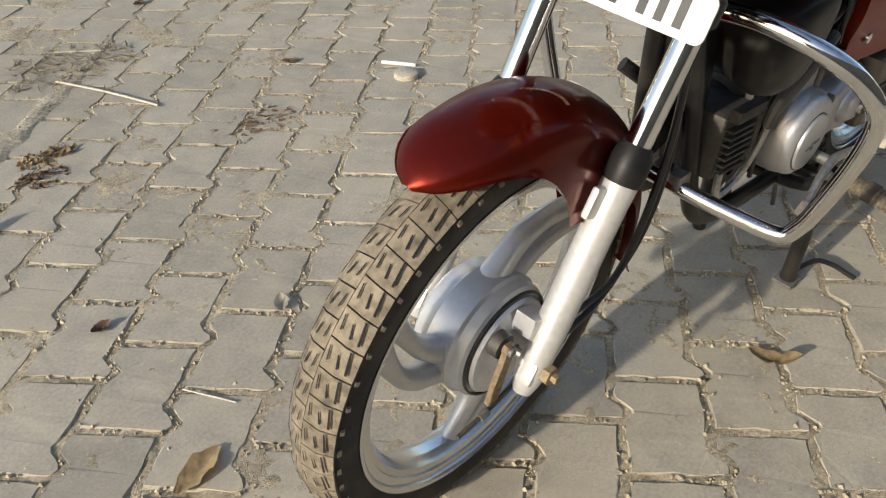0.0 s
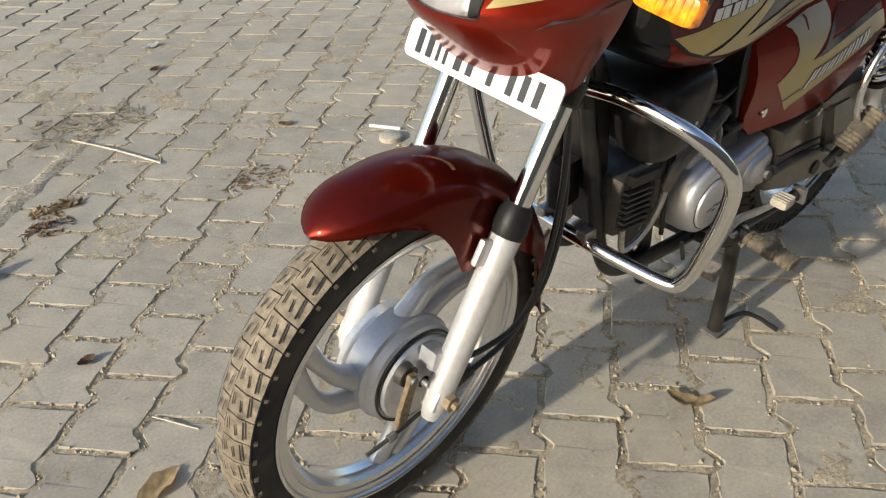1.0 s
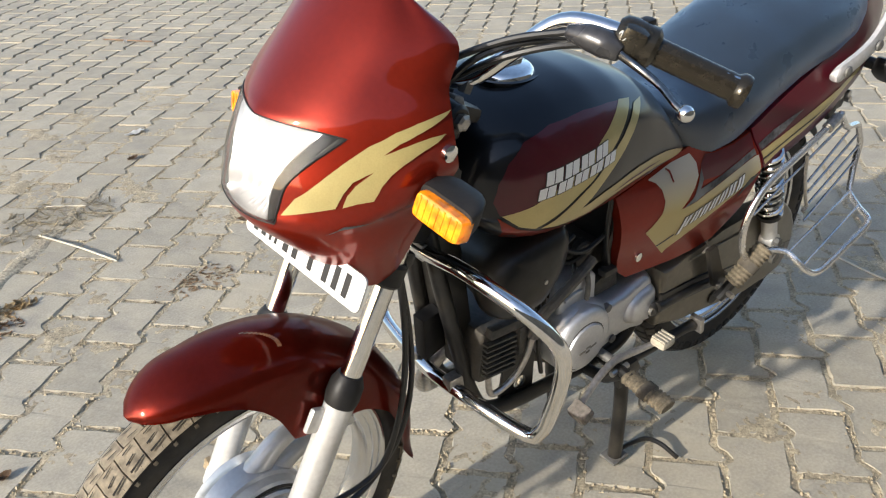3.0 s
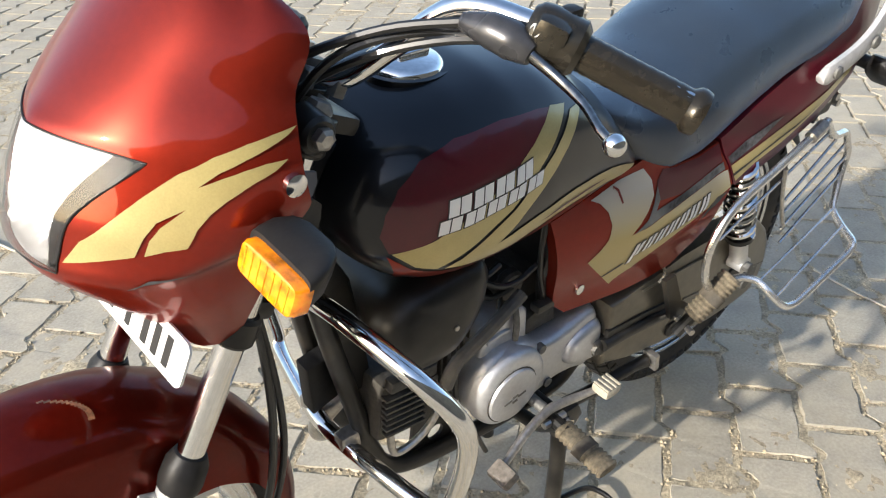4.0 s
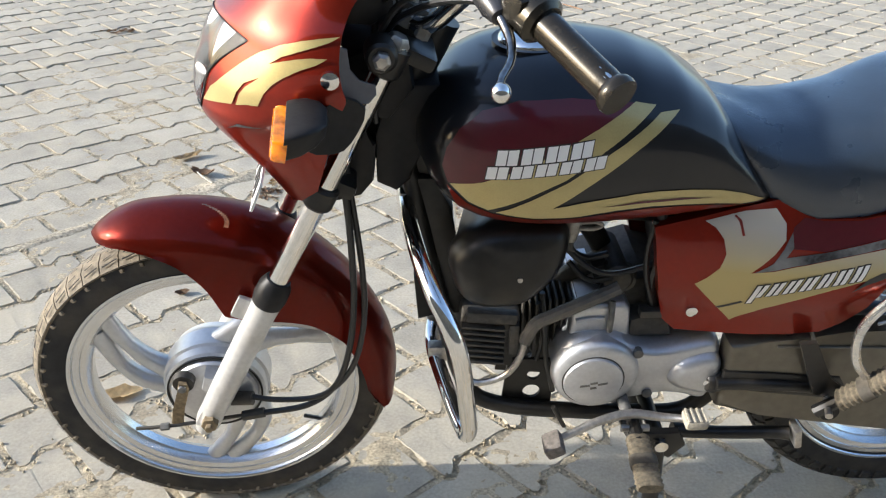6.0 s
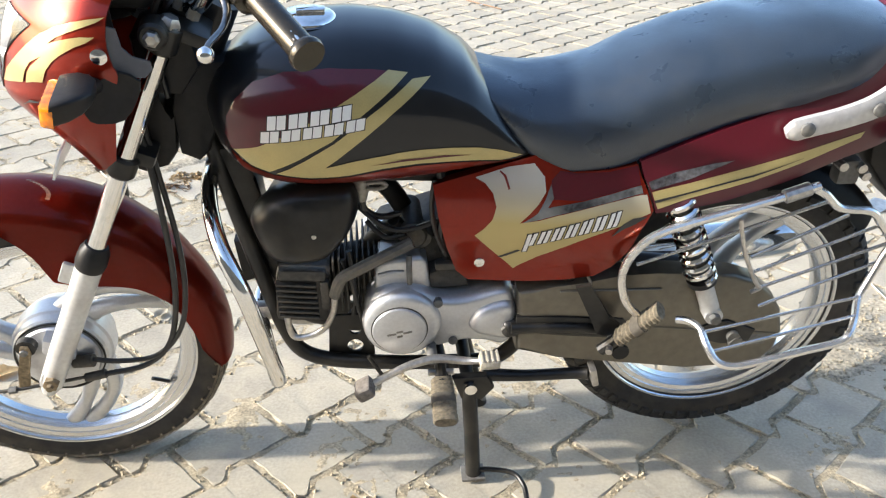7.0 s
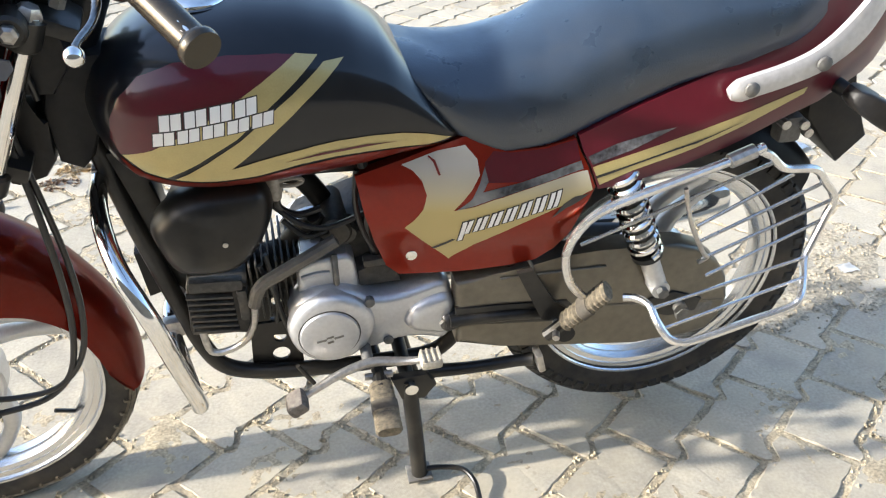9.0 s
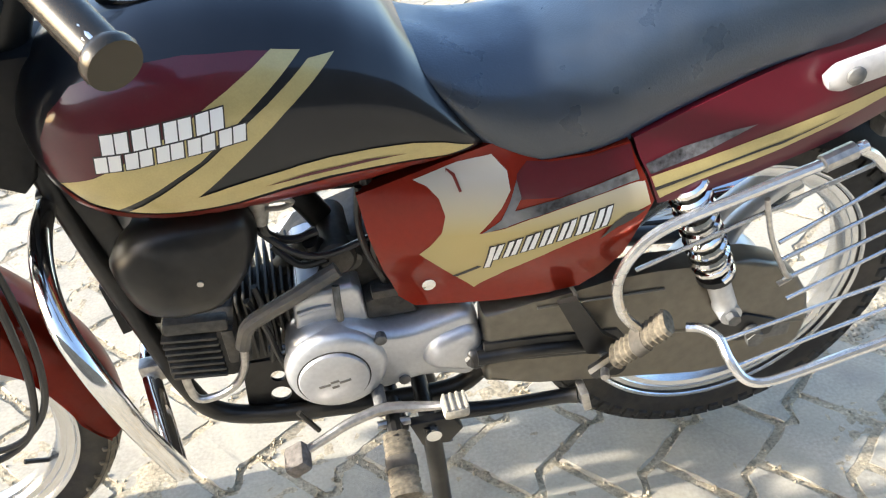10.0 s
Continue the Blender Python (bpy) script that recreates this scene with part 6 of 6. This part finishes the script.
def paver_mesh(seed, deep):
    """One zigzag paver round its joint's middle, with worn edges; local x along the column, y to its left."""
    rng = random.Random(seed)
    b = bmesh.new()

    def ring(gap, z, rough):
        return [b.verts.new((p.x + rng.uniform(-rough, rough), -p.y + rng.uniform(-rough, rough), z + rng.uniform(-0.0006, 0.0006))) for p in paver_outline(gap, True)]

    levels = [ring(0.0066, -deep, 0.0008), ring(0.0074, -0.0045, 0.0024), ring(0.0094, 0.0, 0.0024)]
    n = len(levels[0])
    for a, c in zip(levels, levels[1:]):
        for i in range(n):
            b.faces.new((a[i], a[(i + 1) % n], c[(i + 1) % n], c[i]))
    bmesh.ops.triangulate(b, faces=[b.faces.new(levels[-1])])
    me = bpy.data.meshes.new("paver")
    bmesh.ops.recalc_face_normals(b, faces=b.faces)
    b.to_mesh(me)
    b.free()
    me.materials.append(PAVER)
    return me


def sheet(x0, x1, y0, y1, step, z, rough=0.0):
    b = bmesh.new()
    xs, ys = np.arange(x0, x1 + 1e-6, step), np.arange(y0, y1 + 1e-6, step)
    rows = [[b.verts.new((x, y, z + (rough * (noise.noise(Vector((x, y, 3)) * 9) + 0.8 * noise.noise(Vector((x, y, 7)) * 55)) if rough else 0))) for y in ys] for x in xs]
    for a, c in zip(rows, rows[1:]):
        for i in range(len(ys) - 1):
            b.faces.new((a[i], c[i], c[i + 1], a[i + 1]))
    return b


far = bmesh.new()
for r0, r1 in ((0.0, 20.0), (20.0, 2500.0)):
    k = 48
    a = [Vector((r0 * math.cos(2 * math.pi * i / k), r0 * math.sin(2 * math.pi * i / k), -0.02)) for i in range(k)]
    c = [Vector((r1 * math.cos(2 * math.pi * i / k), r1 * math.sin(2 * math.pi * i / k), -0.02)) for i in range(k)]
    if r0 == 0:
        far.faces.new([far.verts.new(p) for p in c])
    else:
        skin(far, [a, c], cap=False)
ground = tagged(part("ground", far, GROUND, None, flat=True), "wide open dusty paved yard", "ground", kind="structure")
bed = tagged(part("pavement", sheet(-1.3, 2.9, -1.1, 3.1, 0.009, -0.0032, 0.0046), SAND, None, sharp=80), "grey zigzag concrete pavers with sandy joints", "pavement", kind="structure")
tagged(part("joint_sand", sheet(-7.0, 13.0, -3.5, 17.0, 0.5, -0.0125), SAND, bed), kind="stuff")

# an unseen plain wall, added behind the walk to darken sky light and reflections
wall = box((2.0, -6.5, 2.9), (44.0, 0.3, 6.4), 0.01)
tagged(part("wall_1", wall, WALL, None, flat=True), "plain unseen wall added to darken sky light and reflections", "wall", kind="structure")

TURN = math.atan2(ALONG.y, ALONG.x)
shapes = [paver_mesh(s, 0.022) for s in range(10)]
near, wide = [], []
for i in range(-95, 110):
    for j in range(-70, 110):
        p = START + COL * i + ROW * j
        c = p + ROW * 0.5
        if not (-6.5 < c.x < 12.5 and -3.2 < c.y < 16.0):
            continue
        d = math.hypot((c.x - 0.45) * 0.8, c.y - 0.35)
        (near if d < 1.62 else wide).append((d, i, j, p))
near.sort(key=lambda q: q[0])
wide += near[300:]
for d, i, j, p in near[:300]:
    rng = random.Random(i * 977 + j)
    ob = new("paver", shapes[rng.randrange(10)])
    ob.parent = bed
    ob.matrix_basis = Matrix.Translation(p + Vector((0, 0, rng.uniform(-0.0018, 0.0010)))) @ Matrix.Rotation(TURN, 4, "Z") @ pose(0, 0, 0, rng.uniform(-0.4, 0.4), rng.uniform(-0.3, 0.3), rng.uniform(-0.5, 0.5))
verts, faces = [], []
ring0, ring1 = paver_outline(0.0062), paver_outline(0.0086)
n = len(ring0)
for d, i, j, p in wide:
    rng = random.Random(i * 977 + j)
    z = rng.uniform(-0.003, 0.0012)
    k = len(verts)
    tx, ty = rng.uniform(-0.008, 0.008), rng.uniform(-0.008, 0.008)
    for ring, h in ((ring0, -0.011), (ring1, 0.0)):
        for q in ring:
            w = p + ALONG * q.x + ACROSS * q.y
            verts.append((w.x + rng.uniform(-0.001, 0.001), w.y + rng.uniform(-0.001, 0.001), z + h + tx * (q.x - LONG / 2) + ty * q.y))
    for a in range(n):
        faces.append((k + a, k + (a + 1) % n, k + n + (a + 1) % n, k + n + a))
    faces.append(tuple(range(k + n, k + 2 * n)))
me = bpy.data.meshes.new("outer_pavers")
me.from_pydata(verts, [], faces)
fix = bmesh.new()
fix.from_mesh(me)
bmesh.ops.recalc_face_normals(fix, faces=fix.faces)
bmesh.ops.triangulate(fix, faces=[f for f in fix.faces if len(f.verts) > 4])
fix.to_mesh(me)
fix.free()
me.materials.append(PAVER)
outer = tagged(new("outer_pavers", me), kind="stuff")
outer.parent = bed


# crumbs of sand and grit along the joints
verts, faces = [], []
rng = random.Random(5)
for i in range(-12, 22):
    for j in range(-12, 22):
        p = START + COL * i + ROW * j
        if not (-0.9 < p.x < 2.7 and -0.9 < p.y < 2.4):
            continue
        for _ in range(110):
            s = rng.random()
            if rng.random() < 0.62:
                q = p + ALONG * (s * LONG) + ACROSS * (WIDE_P / 2 + zig(s) + rng.gauss(0, 0.0075))
            else:
                q = p + ALONG * rng.gauss(0, 0.0065) + ACROSS * (WIDE_P * (s - 0.5))
            if noise.noise(Vector((q.x, q.y, 0)) * 5) < rng.uniform(-0.7, 0.5):
                continue
            r = 0.0011 + 0.0036 * rng.random() ** 3
            k = len(verts)
            top = rng.uniform(-0.0015, 0.001)
            for dx, dy, dz in ((1, 0, 0), (0, 1, 0), (-1, 0, 0), (0, -1, 0), (0.2, 0.1, 0.9), (0, 0, -1.2)):
                verts.append((q.x + r * dx * rng.uniform(0.6, 1.5), q.y + r * dy * rng.uniform(0.6, 1.5), top + r * (dz + rng.uniform(-0.2, 0.2))))
            faces += [(k, k + 1, k + 4), (k + 1, k + 2, k + 4), (k + 2, k + 3, k + 4), (k + 3, k, k + 4), (k + 1, k, k + 5), (k + 2, k + 1, k + 5), (k + 3, k + 2, k + 5), (k, k + 3, k + 5)]
me = bpy.data.meshes.new("grit")
me.from_pydata(verts, [], faces)
me.materials.append(GRIT)
grit = tagged(new("grit", me), kind="stuff")
grit.parent = bed


# ---- litter on the pavement ----
def leaf_mesh(long, wide, curl, seed):
    """A curled dry leaf with a midrib fold."""
    rng = random.Random(seed)
    b = bmesh.new()
    rows = []
    for i in range(9):
        t = i / 8
        w = wide * math.sin(math.pi * (0.06 + 0.90 * t)) ** 0.8 / 2
        lift = curl * (t - 0.45) ** 2 * 3
        rows.append([Vector((long * (t - 0.5) + rng.uniform(-0.04, 0.04) * long * abs(u), w * u * rng.uniform(0.78, 1.12), lift + abs(u) * w * rng.uniform(0.25, 0.75) + rng.uniform(0, 0.05) * wide)) for u in (-1, -0.5, 0, 0.5, 1)])
    skin(b, rows, ring_closed=False)
    bmesh.ops.solidify(b, geom=b.faces[:], thickness=0.0007)
    low = min(v.co.z for v in b.verts)
    bmesh.ops.translate(b, verts=b.verts[:], vec=(0, 0, -low))
    return b


def leaf(x, y, turn, long, wide, curl, mat, label, seed, tip=0.0):
    ob = tagged(part("leaf", leaf_mesh(long, wide, curl, seed), mat, None, sharp=60), label, "leaf", "fallen leaves")
    ob.matrix_world = pose(x, y, 0.001, 0, tip, turn)
    return ob


leaf(-0.318, 0.246, 22, 0.100, 0.044, 0.004, PALE_LEAF, "curled tan dry leaf on the pavers", 1)
leaf(0.532, -0.232, -62, 0.088, 0.036, 0.030, LEAF, "curled yellow-brown leaf on the pavers", 2)
leaf(0.000, 0.492, 60, 0.050, 0.032, 0.010, STRAW, "small pale dry leaf on the pavers", 3)
leaf(-0.282, 0.664, 10, 0.038, 0.026, 0.012, LEAF_DARK, "small crumpled brown leaf on the pavers", 4)
leaf(0.681, 1.445, -30, 0.050, 0.030, 0.008, LEAF_DARK, "small crumpled brown leaf on the pavers", 5)
leaf(0.592, 2.255, 20, 0.050, 0.030, 0.008, LEAF_DARK, "small crumpled brown leaf on the pavers", 6)


def heap(name, x, y, rx, ry, count, size, mat, label, category, seed, tilt=18, slim=(0.25, 0.6)):
    """Many small scraps lying over one another."""
    rng = random.Random(seed)
    b = bmesh.new()
    for _ in range(count):
        a, d = rng.uniform(0, 2 * math.pi), rng.random() ** 0.6
        w = size * rng.uniform(0.4, 1.2)
        other = leaf_mesh(w, w * rng.uniform(*slim), w * 0.25, rng.randrange(9999))
        other.transform(Matrix.Diagonal((1, 1, 0.35 if tilt < 10 else 1.0, 1)))
        other.transform(pose(rx * d * math.cos(a), ry * d * math.sin(a), 0.001 + (0.003 if tilt < 10 else 0.012) * (1 - d) * rng.random(), rng.uniform(-tilt, tilt), rng.uniform(-tilt, tilt), rng.uniform(0, 360)))
        absorb(b, other)
    low = min(v.co.z for v in b.verts)
    bmesh.ops.translate(b, verts=b.verts[:], vec=(0, 0, -low))
    ob = tagged(part(name, b, mat, None, sharp=60), label, category, kind="stuff")
    ob.location = (x, y, -0.001)
    return ob


heap("leaf_litter", -0.095, 1.375, 0.075, 0.050, 46, 0.030, LEAF, "heap of brown dry leaf scraps", "leaf litter", 11)
heap("leaf_litter", -0.150, 1.285, 0.070, 0.045, 70, 0.020, LEAF_DARK, "heap of dark rotting leaf scraps", "leaf litter", 12)
heap("leaf_litter", 0.365, 1.175, 0.150, 0.075, 150, 0.017, LITTER, "flattened brown leaf scraps on the pavers", "leaf litter", 13, 5)
heap("straw_litter", 0.175, 1.900, 0.220, 0.150, 220, 0.045, DULL_STRAW, "dry straw and sand swept together", "straw", 14, 12, (0.06, 0.16))
heap("leaf_litter", -1.231, 3.219, 0.100, 0.060, 26, 0.040, LEAF_DARK, "heap of brown leaf scraps", "leaf litter", 15)


def stick(pts, r, mat, label):
    return tagged(part("straw", tube(pts, r, 8, 3), mat), label, "straw", "loose straws")


stick([(0.104, 1.798, 0.006), (0.175, 1.620, 0.010), (0.242, 1.445, 0.006)], 0.0034, STRAW, "long pale straw on the pavers")
stick([(0.190, 2.020, 0.005), (0.300, 1.930, 0.005)], 0.0026, STRAW, "short pale straw on the pavers")
stick([(1.955, 0.560, 0.003), (1.955, 0.470, 0.003)], 0.0022, STRAW, "thin straw on the pavers")
stick([(1.905, 0.010, 0.004), (1.885, -0.110, 0.004), (1.880, -0.230, 0.004)], 0.0030, STRAW, "long pale straw in the motorcycle's shadow")
stick([(0.872, 1.242, 0.005), (0.929, 1.152, 0.005)], 0.0056, PAPER, "white stub beside the cream disc")
stick([(-0.250, 0.420, 0.003), (-0.200, 0.330, 0.003)], 0.0016, STRAW, "thin straw on the pavers")
stick([(1.150, 4.250, 0.006), (1.350, 3.980, 0.006)], 0.004, LEAF_DARK, "thin dark twig on the pavers")
disc = tube([(0, 0, 0), (0, 0, 0.014), (0, 0, 0.018)], [0.036, 0.036, 0.030], 28, 1)
d_ob = tagged(part("disc", disc, WHITE_RUBBER), "dusty cream plastic disc on the pavers", "litter")
d_ob.matrix_world = pose(0.862, 1.118, 0.0)


def scrap(x, y, w, h, turn, mat, label):
    b = bmesh.new()
    rng = random.Random(int(x * 1000))
    rows = [[Vector((w * (i / 5 - 0.5), h * (j / 4 - 0.5), 0.002 + rng.uniform(0, 0.010))) for j in range(5)] for i in range(6)]
    skin(b, rows, ring_closed=False)
    bmesh.ops.solidify(b, geom=b.faces[:], thickness=0.0005)
    ob = tagged(part("paper_scrap", b, mat), label, "litter", "scraps of litter")
    ob.matrix_world = pose(x, y, 0.0, 0, 0, turn)


scrap(0.704, 2.536, 0.085, 0.035, 20, PAPER, "crumpled white paper scrap on the pavers")
scrap(2.235, 1.056, 0.120, 0.080, 30, FOIL, "crumpled silver wrapper on the pavers")
scrap(1.975, 0.345, 0.050, 0.040, 10, PAPER, "small white scrap on the broken joint")
scrap(1.238, 4.111, 0.060, 0.020, 60, PAPER, "small white scrap on the pavers")
scrap(3.659, 5.791, 0.110, 0.040, 15, PAPER, "pale scrap on the pavers")
scrap(-1.8, 4.291, 0.090, 0.040, 45, PAPER, "white scrap on the pavers")


def mound(name, line, wide, tall, mat, label, category, seed, grains):
    """A low uneven ridge of loose sand along a line, with coarser grains on it."""
    rng = random.Random(seed)
    b = bmesh.new()
    path = spline([(x, y, 0) for x, y in line], 12)
    total = len(path) - 1
    rows = []
    for i, p in enumerate(path):
        d = (path[min(i + 1, total)] - path[max(i - 1, 0)]).normalized()
        c = Vector((-d.y, d.x, 0))
        ends = math.sin(math.pi * min(1.0, max(0.0, (i + 0.5) / (total + 1)))) ** 0.5
        w = wide * ends * (0.65 + 0.9 * (0.5 + 0.5 * noise.noise(Vector((p.x * 11, p.y * 11, seed)))))
        row = []
        for j in range(15):
            v = -1 + 2 * j / 14
            q = p + c * (w * v * (1 + 0.3 * noise.noise(Vector((p.x * 25, p.y * 25, v + seed)))))
            z = tall * ends * (1 - v * v) * (0.45 + 0.55 * noise.noise(q * 22)) + 0.0022 * noise.noise(q * 90) - 0.0035 * abs(v) ** 3
            row.append(Vector((q.x, q.y, z)))
        rows.append(row)
    skin(b, rows, ring_closed=False)
    for _ in range(grains):
        row = rows[rng.randrange(2, total - 1)]
        p = row[rng.randrange(1, 14)]
        r = 0.0010 + 0.0034 * rng.random() ** 4
        bmesh.ops.create_icosphere(b, subdivisions=1, radius=r, matrix=Matrix.Translation((p.x + rng.gauss(0, 0.01), p.y + rng.gauss(0, 0.01), max(p.z, 0.0) + r * 0.2)) @ Matrix.Diagonal((rng.uniform(0.7, 1.4), rng.uniform(0.7, 1.4), rng.uniform(0.5, 1.0), 1)))
    return tagged(part(name, b, mat, None, sharp=50), label, category, kind="stuff")


mound("rubble", [(1.640, 0.150), (1.700, 0.215), (1.780, 0.270), (1.860, 0.300), (1.950, 0.330), (2.040, 0.390), (2.110, 0.450)], 0.090, 0.007, RUBBLE, "crumbled sand and grit over a broken joint", "rubble", 21, 900)
mound("rubble", [(1.820, 0.400), (1.930, 0.455), (2.040, 0.510), (2.130, 0.560)], 0.045, 0.005, RUBBLE, "loose sand and grit over the joints", "rubble", 23, 420)
mound("rubble", [(1.900, 0.170), (1.980, 0.215), (2.090, 0.255)], 0.030, 0.004, RUBBLE, "loose sand and grit over the joints", "rubble", 24, 240)
mound("sand_ridge", [(-0.900, 0.800), (-0.675, 1.025), (-0.503, 1.187), (-0.310, 1.370), (-0.100, 1.560), (0.100, 1.750), (0.260, 1.920), (0.400, 2.060)], 0.040, 0.010, RUBBLE, "spilled sand along a joint of the pavers", "sand", 22, 260)
leaf(-0.357, 1.137, 30, 0.075, 0.050, 0.040, LEAF_DARK, "rolled brown leaf on the pavers", 31)
leaf(-0.395, 1.420, -20, 0.090, 0.050, 0.030, LEAF_DARK, "curled brown leaf on spilled sand", 32)
leaf(-0.480, 1.565, 40, 0.110, 0.045, 0.020, LEAF, "flat torn tan leaf on the pavers", 33)
stick([(-0.415, 1.420, 0.012), (-0.385, 1.375, 0.014), (-0.350, 1.345, 0.008)], 0.0028, STRAW, "short pale straw on spilled sand")
